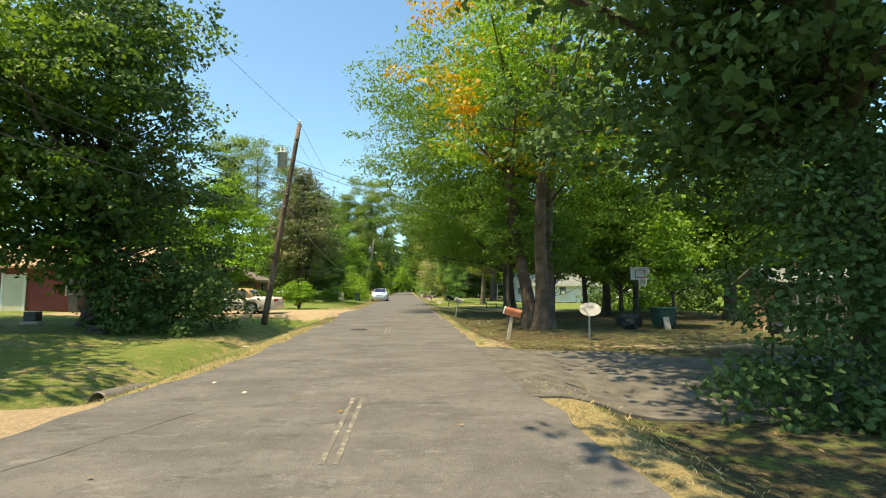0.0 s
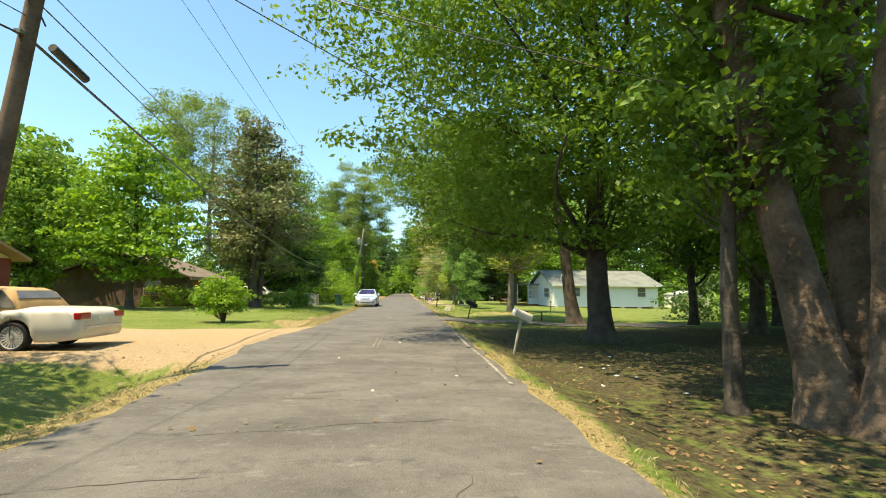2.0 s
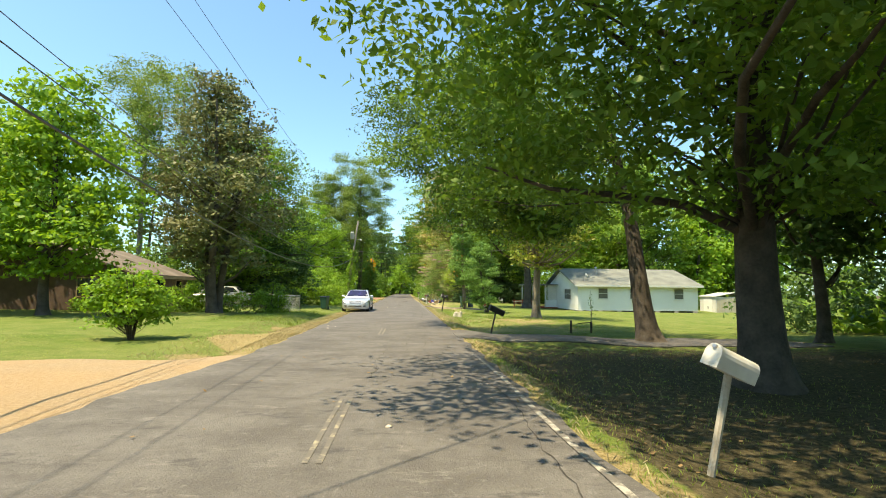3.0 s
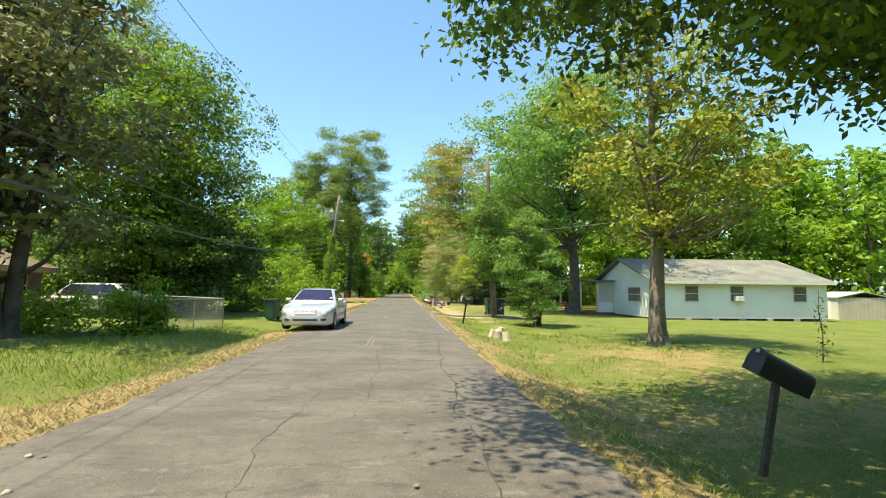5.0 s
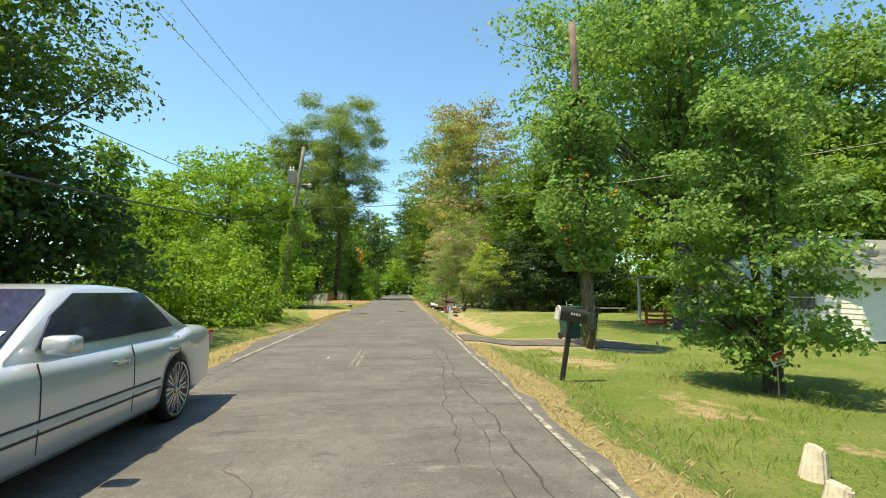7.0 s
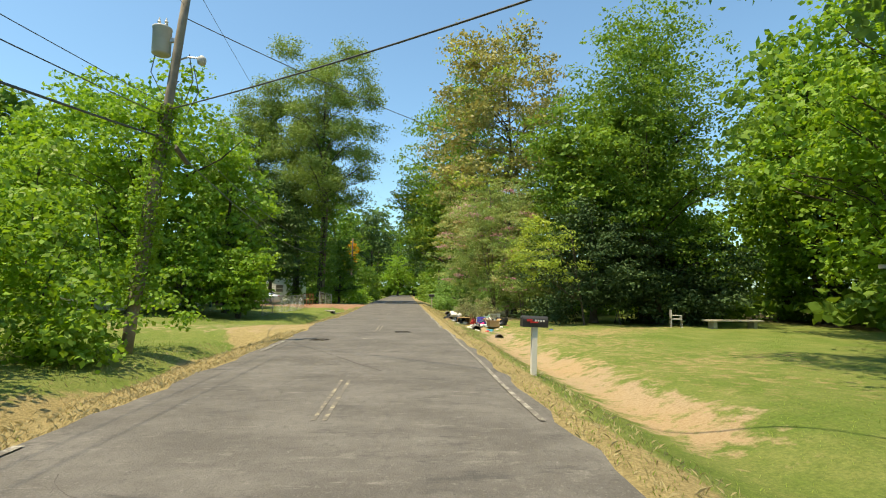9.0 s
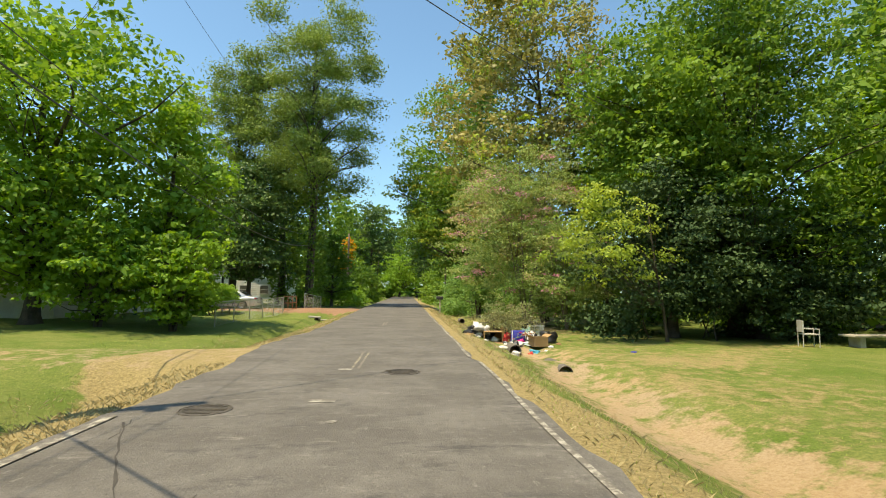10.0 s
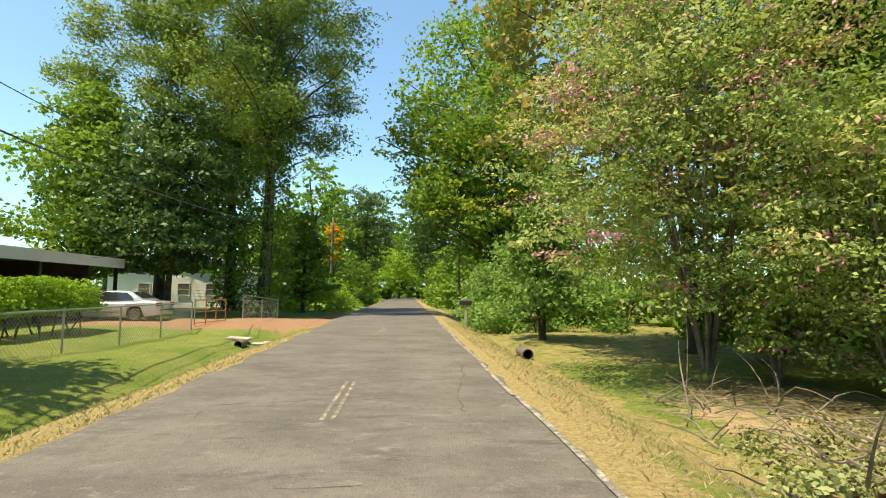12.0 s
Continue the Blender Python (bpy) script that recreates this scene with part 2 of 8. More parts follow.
def painted_line(name, colour, under, keep):
    """Road paint, worn through to the asphalt in flakes."""
    m = mat(name, under, under, 4, 0.85)
    n, l = m.node_tree.nodes, m.node_tree.links
    b = n["Principled BSDF"]
    geo, noi, rng, mix = n.new("ShaderNodeNewGeometry"), n.new("ShaderNodeTexNoise"), n.new("ShaderNodeMapRange"), n.new("ShaderNodeMix")
    mix.data_type = "RGBA"
    noi.inputs["Scale"].default_value, noi.inputs["Detail"].default_value, noi.inputs["Roughness"].default_value = 5.0, 8, 0.75
    l.new(geo.outputs["Position"], noi.inputs["Vector"])
    rng.inputs["From Min"].default_value, rng.inputs["From Max"].default_value = keep - 0.06, keep + 0.06
    l.new(noi.outputs["Fac"], rng.inputs["Value"])
    l.new(rng.outputs[0], mix.inputs["Factor"])
    mix.inputs["A"].default_value, mix.inputs["B"].default_value = (*under, 1), (*colour, 1)
    l.new(mix.outputs["Result"], b.inputs["Base Color"])
    return m


ASPHALT_TONE = (0.126, 0.118, 0.107)
YELLOW_LINE = painted_line("worn_yellow_line", (0.34, 0.31, 0.22), ASPHALT_TONE, 0.56)
WHITE_LINE = painted_line("worn_white_line", (0.37, 0.36, 0.32), ASPHALT_TONE, 0.53)
CRACK = mat("tar_crack", (0.035, 0.032, 0.03), (0.06, 0.055, 0.05), 6, 0.9)


def asphalt():
    m = bpy.data.materials.new("old_asphalt")
    m.use_nodes = True
    n, l = m.node_tree.nodes, m.node_tree.links
    b = n["Principled BSDF"]
    geo = n.new("ShaderNodeNewGeometry")

    def noise_at(scale, detail, stretch=(1, 1, 1), rough=0.55):
        mp, t = n.new("ShaderNodeMapping"), n.new("ShaderNodeTexNoise")
        mp.inputs["Scale"].default_value = stretch
        l.new(geo.outputs["Position"], mp.inputs["Vector"]), l.new(mp.outputs[0], t.inputs["Vector"])
        t.inputs["Scale"].default_value, t.inputs["Detail"].default_value, t.inputs["Roughness"].default_value = scale, detail, rough
        return t.outputs["Fac"]

    def blend(a, c, f, mode="MIX"):
        x = n.new("ShaderNodeMix")
        x.data_type, x.blend_type = "RGBA", mode
        for value, slot in ((a, "A"), (c, "B"), (f, "Factor")):
            if isinstance(value, (tuple, float)):
                x.inputs[slot].default_value = value
            else:
                l.new(value, x.inputs[slot])
        return x.outputs["Result"]

    def ramp(v, lo, hi):
        r = n.new("ShaderNodeMapRange")
        r.inputs["From Min"].default_value, r.inputs["From Max"].default_value = lo, hi
        l.new(v, r.inputs["Value"])
        return r.outputs[0]

    base = blend((0.095, 0.090, 0.086, 1), (0.143, 0.137, 0.131, 1), ramp(noise_at(0.9, 8, (0.7, 1.0, 1), 0.7), 0.40, 0.60))
    base = blend(base, (0.186, 0.178, 0.168, 1), ramp(noise_at(55, 3), 0.58, 0.75))
    base = blend(base, (0.054, 0.052, 0.052, 1), ramp(noise_at(38, 4), 0.60, 0.75))
    base = blend(base, (0.068, 0.067, 0.067, 1), ramp(noise_at(2.4, 9, (0.45, 1.0, 1), 0.8), 0.545, 0.64))
    base = blend(base, (0.080, 0.078, 0.076, 1), ramp(noise_at(9.0, 6, (1, 0.5, 1), 0.8), 0.52, 0.72))
    base = blend(base, (0.202, 0.193, 0.182, 1), ramp(noise_at(3.4, 9, (0.5, 1.0, 1), 0.85), 0.55, 0.66))
    base = blend(base, (0.228, 0.221, 0.210, 1), ramp(noise_at(14.0, 6, (1, 0.5, 1), 0.8), 0.58, 0.74))
    l.new(base, b.inputs["Base Color"])
    b.inputs["Roughness"].default_value = 0.85
    b.inputs["Specular IOR Level"].default_value = 0.3
    bp = n.new("ShaderNodeBump")
    bp.inputs["Strength"].default_value, bp.inputs["Distance"].default_value = 1.0, 0.012
    l.new(noise_at(45, 4), bp.inputs["Height"]), l.new(bp.outputs[0], b.inputs["Normal"])
    return m


def earth():
    """Turf, straw, bare soil and leaf litter, laid out by three attributes of the ground."""
    m = bpy.data.materials.new("ground_cover")
    m.use_nodes = True
    n, l = m.node_tree.nodes, m.node_tree.links
    b = n["Principled BSDF"]
    geo = n.new("ShaderNodeNewGeometry")

    def noise_at(scale, detail, rough=0.6):
        t = n.new("ShaderNodeTexNoise")
        l.new(geo.outputs["Position"], t.inputs["Vector"])
        t.inputs["Scale"].default_value, t.inputs["Detail"].default_value, t.inputs["Roughness"].default_value = scale, detail, rough
        return t.outputs["Fac"]

    def pick(c1, c2, fac):
        x = n.new("ShaderNodeMix")
        x.data_type = "RGBA"
        for value, slot in ((c1, "A"), (c2, "B")):
            if isinstance(value, tuple):
                x.inputs[slot].default_value = (*value, 1)
            else:
                l.new(value, x.inputs[slot])
        l.new(fac, x.inputs["Factor"])
        return x.outputs["Result"]

    def ramp(v, lo, hi):
        r = n.new("ShaderNodeMapRange")
        r.inputs["From Min"].default_value, r.inputs["From Max"].default_value = lo, hi
        l.new(v, r.inputs["Value"])
        return r.outputs[0]

    def edged(attr):
        """An attribute with a ragged border."""
        a, s, o = n.new("ShaderNodeAttribute"), n.new("ShaderNodeMath"), n.new("ShaderNodeMath")
        a.attribute_name = attr
        s.operation, o.operation = "SUBTRACT", "MULTIPLY_ADD"
        l.new(noise_at(2.6, 7, 0.7), s.inputs[0])
        s.inputs[1].default_value = 0.5
        l.new(s.outputs[0], o.inputs[0])
        o.inputs[1].default_value = 1.5
        l.new(a.outputs["Fac"], o.inputs[2])
        return ramp(o.outputs[0], 0.38, 0.62)

    fine = ramp(noise_at(20, 6, 0.8), 0.36, 0.64)
    broad = ramp(noise_at(0.7, 8, 0.75), 0.38, 0.62)
    turf = pick(pick((0.065, 0.107, 0.022), (0.142, 0.211, 0.043), fine), pick((0.116, 0.150, 0.043), (0.228, 0.250, 0.080), fine), broad)
    straw = pick((0.172, 0.142, 0.065), (0.396, 0.318, 0.163), fine)
    soil = pick(pick((0.275, 0.208, 0.132), (0.415, 0.328, 0.222), fine), pick((0.315, 0.218, 0.125), (0.430, 0.322, 0.200), fine), ramp(noise_at(0.25, 3), 0.4, 0.6))
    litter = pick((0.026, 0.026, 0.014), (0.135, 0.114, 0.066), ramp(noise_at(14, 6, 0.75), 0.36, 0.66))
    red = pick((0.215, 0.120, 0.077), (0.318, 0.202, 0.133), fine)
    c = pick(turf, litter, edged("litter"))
    c = pick(c, straw, edged("dry"))
    c = pick(c, soil, edged("bare"))
    c = pick(c, red, edged("clay"))
    l.new(c, b.inputs["Base Color"])
    b.inputs["Roughness"].default_value = 0.95
    b.inputs["Specular IOR Level"].default_value = 0.15
    bp = n.new("ShaderNodeBump")
    bp.inputs["Strength"].default_value, bp.inputs["Distance"].default_value = 1.0, 0.05
    l.new(noise_at(16, 6, 0.7), bp.inputs["Height"]), l.new(bp.outputs[0], b.inputs["Normal"])
    return m


ASPHALT, EARTH = asphalt(), earth()
GRAVEL = mat("worn_gravel", (0.055, 0.052, 0.045), (0.16, 0.148, 0.128), 3.0, 0.95, bump=0.02, fine=35)
CLOTH_DULL = mat("teal_cloth", (0.10, 0.22, 0.22), (0.2, 0.34, 0.32), 5, 0.9)
LEAF_SAGE = leaf_mat("leaf_sage", [(0.13, 0.17, 0.07), (0.24, 0.29, 0.13), (0.38, 0.42, 0.20)], clump=0.8, glow=0.3)


def striped_cloth():
    """White cloth with wavy black stripes."""
    m = mat("striped_cloth", (0.6, 0.6, 0.58), (0.7, 0.7, 0.68), 4, 0.85)
    n, l = m.node_tree.nodes, m.node_tree.links
    b = n["Principled BSDF"]
    wav, tc, mx, ramp = n.new("ShaderNodeTexWave"), n.new("ShaderNodeTexCoord"), n.new("ShaderNodeMix"), n.new("ShaderNodeMapRange")
    wav.inputs["Scale"].default_value, wav.inputs["Distortion"].default_value, wav.inputs["Detail Scale"].default_value = 4.5, 5.0, 2.0
    l.new(tc.outputs["Object"], wav.inputs["Vector"]), l.new(wav.outputs["Fac"], ramp.inputs["Value"])
    ramp.inputs["From Min"].default_value, ramp.inputs["From Max"].default_value = 0.45, 0.55
    mx.data_type = "RGBA"
    l.new(ramp.outputs[0], mx.inputs["Factor"])
    l.new(b.inputs["Base Color"].links[0].from_socket, mx.inputs["A"])
    mx.inputs["B"].default_value = (0.015, 0.015, 0.017, 1)
    l.new(mx.outputs["Result"], b.inputs["Base Color"])
    return m


ZEBRA = striped_cloth()

# ---- building helpers ----
rng = np.random.default_rng(7)


def mesh_ob(name, verts, faces, material, parent=None, smooth=False):
    me = bpy.data.meshes.new(name)
    me.from_pydata([tuple(v) for v in verts], [], faces)
    me.materials.append(material)
    if smooth:
        me.polygons.foreach_set("use_smooth", [True] * len(me.polygons))
    ob = new(name, me)
    ob.parent = parent
    return ob


def part(name, bm, material, parent=None, label="", smooth=False):
    """Links a bmesh as one mesh object under a thing or a part."""
    bmesh.ops.recalc_face_normals(bm, faces=bm.faces)
    me = bpy.data.meshes.new(name)
    bm.to_mesh(me)
    bm.free()
    me.materials.append(material)
    if smooth:
        me.polygons.foreach_set("use_smooth", [True] * len(me.polygons))
    ob = new(name, me)
    ob.parent = parent
    if label:
        ob["label"] = label
    return ob


def thing(name, label, category, x=0, y=0, z=0, turn=0, group="", kind=""):
    """An empty at a thing's base."""
    ob = new(name)
    ob.matrix_basis = pose(x, y, z, 0, 0, turn)
    return tagged(ob, label, category, group, kind)


def box(bm, x0, x1, y0, y1, z0, z1, bevel=0.0, m=None):
    r = bmesh.ops.create_cube(bm, size=1)
    vs = r["verts"]
    for v in vs:
        v.co = Vector(((x0 + x1) / 2 + v.co.x * (x1 - x0), (y0 + y1) / 2 + v.co.y * (y1 - y0), (z0 + z1) / 2 + v.co.z * (z1 - z0)))
        if m:
            v.co = m @ v.co
    if bevel:
        es = list({e for v in vs for e in v.link_edges})
        bmesh.ops.bevel(bm, geom=es, offset=bevel, segments=2, affect="EDGES", profile=0.6)
    return bm


def boxed(*a, **k):
    return box(bmesh.new(), *a, **k)


def tube_into(bm, points, radii, sides=8, caps=True):
    """A round bar along points."""
    pts = [Vector(p) for p in points]
    if not hasattr(radii, "__len__"):
        radii = [radii] * len(pts)
    rings = []
    side = None
    for i, p in enumerate(pts):
        d = (pts[min(i + 1, len(pts) - 1)] - pts[max(i - 1, 0)]).normalized()
        if side is None:
            side = d.orthogonal().normalized()
        side = (side - d * side.dot(d)).normalized()
        up = d.cross(side)
        rings.append([bm.verts.new(p + (side * math.cos(a) + up * math.sin(a)) * radii[i]) for a in [2 * math.pi * k / sides for k in range(sides)]])
    for a, b in zip(rings, rings[1:]):
        for k in range(sides):
            bm.faces.new((a[k], a[(k + 1) % sides], b[(k + 1) % sides], b[k]))
    if caps:
        bm.faces.new(rings[0][::-1]), bm.faces.new(rings[-1])
    return bm


def tube(points, radii, sides=8, caps=True):
    return tube_into(bmesh.new(), points, radii, sides, caps)


def lathe(profile, sides=24, m=None, caps=True):
    """A turned shape from (radius, height) pairs."""
    bm = bmesh.new()
    rings = []
    for r, z in profile:
        rings.append([bm.verts.new((m or Matrix()) @ Vector((max(r, 1e-4) * math.cos(2 * math.pi * k / sides), max(r, 1e-4) * math.sin(2 * math.pi * k / sides), z))) for k in range(sides)])
    for a, b in zip(rings, rings[1:]):
        for k in range(sides):
            bm.faces.new((a[k], a[(k + 1) % sides], b[(k + 1) % sides], b[k]))
    if caps:
        bm.faces.new(rings[0][::-1]), bm.faces.new(rings[-1])
    return bm


def step(a, b, v):
    t = np.clip((v - a) / (b - a), 0, 1)
    return t * t * (3 - 2 * t)


def bump_at(v, c, w):
    return np.exp(-((v - c) / w) ** 2)


def ripple(x, y, s):
    """A cheap smooth wobble."""
    return np.sin(x * s + 1.7 * np.sin(y * s * 0.7 + 1.1)) * 0.5 + np.sin(y * s * 1.3 - 0.9 * np.sin(x * s * 0.8) + 2.0) * 0.5


# ---- ground ----
ROAD_LEFT, ROAD_RIGHT = -3.35, 1.82
DRIVES_LEFT = ((27.0, 36.3, 22), (91.3, 94.6, 16), (119.0, 124.5, 26), (2.6, 6.9, 25))
DRIVES_RIGHT = ((8.2, 13.2, 16), (40.0, 43.6, 30), (70.0, 74.0, 10))


def road_left(y):
    """The left edge flares where drives join."""
    return ROAD_LEFT - 0.55 * bump_at(y, 30.5, 4.0) - 0.5 * bump_at(y, 71.5, 3.5) - 0.35 * bump_at(y, 95, 3.0) - 0.5 * step(100, 135, y) - 0.5 * bump_at(y, 6.0, 2.5)


def on_drive(x, y, drives, side):
    """How far a place lies on a drive, 0 to 1."""
    f = np.zeros_like(x)
    for a, b, reach in drives:
        inside = np.minimum(step(a - 0.6, a + 0.6, y), 1 - step(b - 0.6, b + 0.6, y))
        far = 1 - step(reach - 4, reach, np.abs(x))
        f = np.maximum(f, inside * far * (side * x > 0))
    return f


def ground_height(x, y):
    x, y = np.asarray(x, float), np.asarray(y, float)
    left, right = on_drive(x, y, DRIVES_LEFT, -1), on_drive(x, y, DRIVES_RIGHT, 1)
    z = np.full_like(x, -0.03)
    soft_l = 1 - 0.5 * step(38, 46, y) * (1 - step(74, 80, y))
    z = z - 0.42 * bump_at(x, -5.2, 0.9) * (1 - left) * soft_l
    z = z - 0.26 * (1 - step(-5.6, -4.4, x)) * step(-13, -8, x) * (1 - left) * soft_l
    z = z - 0.26 * step(2.1, 3.4, x) * (1 - 0.6 * right * (1 - step(5, 9, x)))
    deep = step(73, 80, y) * (1 - step(97.2, 97.9, y)) * (1 - bump_at(y, 93.55, 0.65))
    z = z - 0.36 * deep * bump_at(x, 4.0, 0.85) * (1 - right)
    z = z - 0.12 * bump_at(x, 3.6, 0.8) * step(101, 106, y)
    z = z - 0.13 * step(8, 17, x) * step(36, 52, y) - 0.2 * step(17, 36, x) * step(30, 60, y)
    off = np.minimum(step(2.2, 3.2, x) + (1 - step(-4.8, -3.9, x)), 1)
    return z + off * 0.035 * ripple(x, y, 1.4) + off * 0.05 * ripple(x + 9, y, 0.35)


def gz(x, y):
    return float(ground_height(np.array([float(x)]), np.array([float(y)]))[0])


xs = np.unique(np.round(np.concatenate([np.array([-1500, -700, -350, -200, -140, -100, -80, -65]), np.arange(-54, -16, 2.0), np.arange(-16, -7, 0.5), np.arange(-7, 7, 0.25), np.arange(7, 16, 0.5), np.arange(16, 56, 2.0), np.array([65, 80, 100, 140, 200, 350, 700, 1500])]), 3))
ys = np.unique(np.round(np.concatenate([np.array([-1500, -600, -300, -150, -90, -60, -40, -30, -20, -14, -9]), np.arange(-6, 130, 0.5), np.arange(92, 95, 0.125), np.arange(130, 190, 2.0), np.arange(190, 320, 8.0), np.array([340, 400, 500, 800, 1500])]), 3))
GX, GY = np.meshgrid(xs, ys)
GZ = ground_height(GX, GY)
nx, ny = len(xs), len(ys)
verts = np.stack([GX.ravel(), GY.ravel(), GZ.ravel()], -1)
ii = (np.arange(ny - 1)[:, None] * nx + np.arange(nx - 1)[None, :]).ravel()
faces = np.stack([ii, ii + 1, ii + nx + 1, ii + nx], -1)
me = bpy.data.meshes.new("ground")
me.from_pydata(verts.tolist(), [], faces.tolist())
me.materials.append(EARTH)
me.polygons.foreach_set("use_smooth", [True] * len(me.polygons))
px_, py_ = GX.ravel(), GY.ravel()
wob = ripple(px_, py_, 0.9)
edge_l, edge_r = road_left(py_) - px_, px_ - ROAD_RIGHT
strip_l = (0.7 + 0.3 * wob) * (1 + 2.6 * step(36, 40, py_) * (1 - step(46, 51, py_)) + 2.0 * step(76, 80, py_) * (1 - step(95, 99, py_)) + 1.1 * step(95, 99, py_) * (1 - step(108, 114, py_)))
strip_r = 0.5 + 0.3 * wob - 0.3 * step(12, 14.5, py_) * (1 - step(34, 40, py_))
dry = np.maximum((edge_l > -0.4) * (1 - step(strip_l - 0.5, strip_l + 0.5, edge_l)), (edge_r > -0.4) * (1 - step(strip_r - 0.4, strip_r + 0.4, edge_r)))
dry = np.maximum(dry, (0.44 + 0.12 * wob) * (px_ > 2) * step(44, 47, py_) * (1 - step(53, 58, py_)) * (1 - step(7, 12, px_)))
bare = 0.5 * bump_at(px_, 4.6, 0.9) * bump_at(py_, 63.6, 1.6) + 0.45 * bump_at(px_, 5.6, 1.0) * bump_at(py_, 61.4, 0.8)
dry = np.maximum(dry, 0.4 * (px_ > 4) * step(76, 82, py_) * (1 - step(104, 108, py_)) * (1 - step(7, 15, px_) * (1 - 0.5 * step(90, 98, py_))))
bare = np.maximum(bare, on_drive(px_, py_, DRIVES_LEFT[:2], -1) * np.where(py_ > 60, 0.42, 0.95))
bare = np.maximum(bare, on_drive(px_, py_, DRIVES_LEFT[3:], -1) * 0.8)
sand = step(76, 80, py_) * (1 - step(98, 99.5, py_)) * bump_at(px_, 4.3 - 0.4 * step(84, 91, py_), 1.15 + 0.5 * step(84, 91, py_) + 0.25 * wob)
dry = np.maximum(dry, (0.36 + 0.1 * wob) * (px_ < -3) * (1 - step(24, 30, py_)))
bare = np.maximum(bare, sand * (0.68 - 0.1 * step(86, 92, py_)))
dry = np.maximum(dry, (0.5 + 0.15 * wob) * step(82, 88, py_) * (1 - step(98, 100, py_)) * bump_at(px_, 5.4, 1.6))
patch = np.clip(ripple(px_ + 5, py_, 0.5) + 0.5 * ripple(px_, py_ + 3, 1.1) - 0.1, 0, 1)
dry = np.clip(dry + 0.22 * patch * (np.abs(px_) > 2.6) * (1 + 0.6 * bump_at(py_, 56, 10) * (px_ > 0)) * np.where(px_ < 0, 1.3, step(38, 46, py_)) * (1 - step(104, 110, py_)), 0, 1)
bare = np.maximum(bare, 0.75 * on_drive(px_, py_, DRIVES_RIGHT[2:], 1))
bare = np.maximum(bare, 0.72 * bump_at(px_, 4.4, 0.9) * bump_at(py_, 68.3, 1.5))
bare = np.maximum(bare, 0.66 * bump_at(px_, 2.6, 1.0) * bump_at(py_, 14, 2.5))
bare = np.maximum(bare, 0.55 * (px_ > 5) * bump_at(py_, 15.6, 1.0) * (1 - step(12, 15, px_)))
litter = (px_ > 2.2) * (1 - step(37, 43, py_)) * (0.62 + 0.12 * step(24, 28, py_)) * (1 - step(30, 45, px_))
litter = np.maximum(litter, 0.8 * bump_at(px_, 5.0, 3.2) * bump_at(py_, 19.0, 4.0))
dry = np.maximum(dry, 0.34 * bump_at(px_, 4.4, 2.6) * bump_at(py_, 16.5, 3.0))
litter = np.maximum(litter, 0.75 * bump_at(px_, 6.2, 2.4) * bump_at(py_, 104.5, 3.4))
dry = np.maximum(dry, 0.5 * (px_ > 2) * step(107, 110, py_) * (1 - step(122, 128, py_)) * (1 - step(14, 20, px_)))
dry = np.maximum(dry, 0.6 * (px_ > 2) * (1 - step(3.4, 4.2, px_)) * step(99, 102, py_))
bare = np.maximum(bare, 0.62 * bump_at(px_, 4.7, 1.2) * bump_at(py_, 103.6, 2.6))
litter = np.maximum(litter, 0.85 * (px_ > 24) * step(86, 94, py_))
clay = on_drive(px_, py_, DRIVES_LEFT[2:3], -1) * 0.9
clay = np.maximum(clay, 0.6 * (px_ < -3.6) * (px_ > -6.5) * step(125, 128, py_) * (1 - step(140, 146, py_)))
for key, values in (("dry", dry), ("bare", bare), ("litter", litter), ("clay", clay)):
    me.attributes.new(key, "FLOAT", "POINT").data.foreach_set("value", np.ascontiguousarray(values, dtype=np.float32))
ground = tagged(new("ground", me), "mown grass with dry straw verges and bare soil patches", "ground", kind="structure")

# ---- road ----
ry = np.concatenate([np.arange(-40, 150, 0.5), np.arange(150, 330, 6.0)])
rv, rf = [], []
COLS = 8
for k, y in enumerate(ry):
    jag = 0.05 * math.sin(y * 2.3) + 0.04 * math.sin(y * 5.9 + 1) + 0.03 * math.sin(y * 11.0)
    xl, xr = float(road_left(np.array(y))) + jag, ROAD_RIGHT - 0.25 * float(step(84, 94, np.array(y))) + 0.05 * math.sin(y * 3.1 + 2) + 0.03 * math.sin(y * 7.7)
    rv.append((xl, y, -0.09))
    for c in range(COLS + 1):
        f = c / COLS
        rv.append((xl + (xr - xl) * f, y, 0.0 if 0 < c < COLS else -0.012))
    rv.append((xr, y, -0.09))
w = COLS + 3
for k in range(len(ry) - 1):
    for c in range(w - 1):
        a = k * w + c
        rf.append((a, a + 1, a + w + 1, a + w))
road = tagged(mesh_ob("road", rv, rf, ASPHALT), "weathered grey asphalt lane with cracks and worn paint", "road", kind="structure")

def skirt(bm, depth=0.16):
    """Turns a sheet's border down into the ground."""
    rim = [e for e in bm.edges if e.is_boundary]
    new_edges = bmesh.ops.extrude_edge_only(bm, edges=rim)["geom"]
    for v in new_edges:
        if isinstance(v, bmesh.types.BMVert):
            v.co.z -= depth


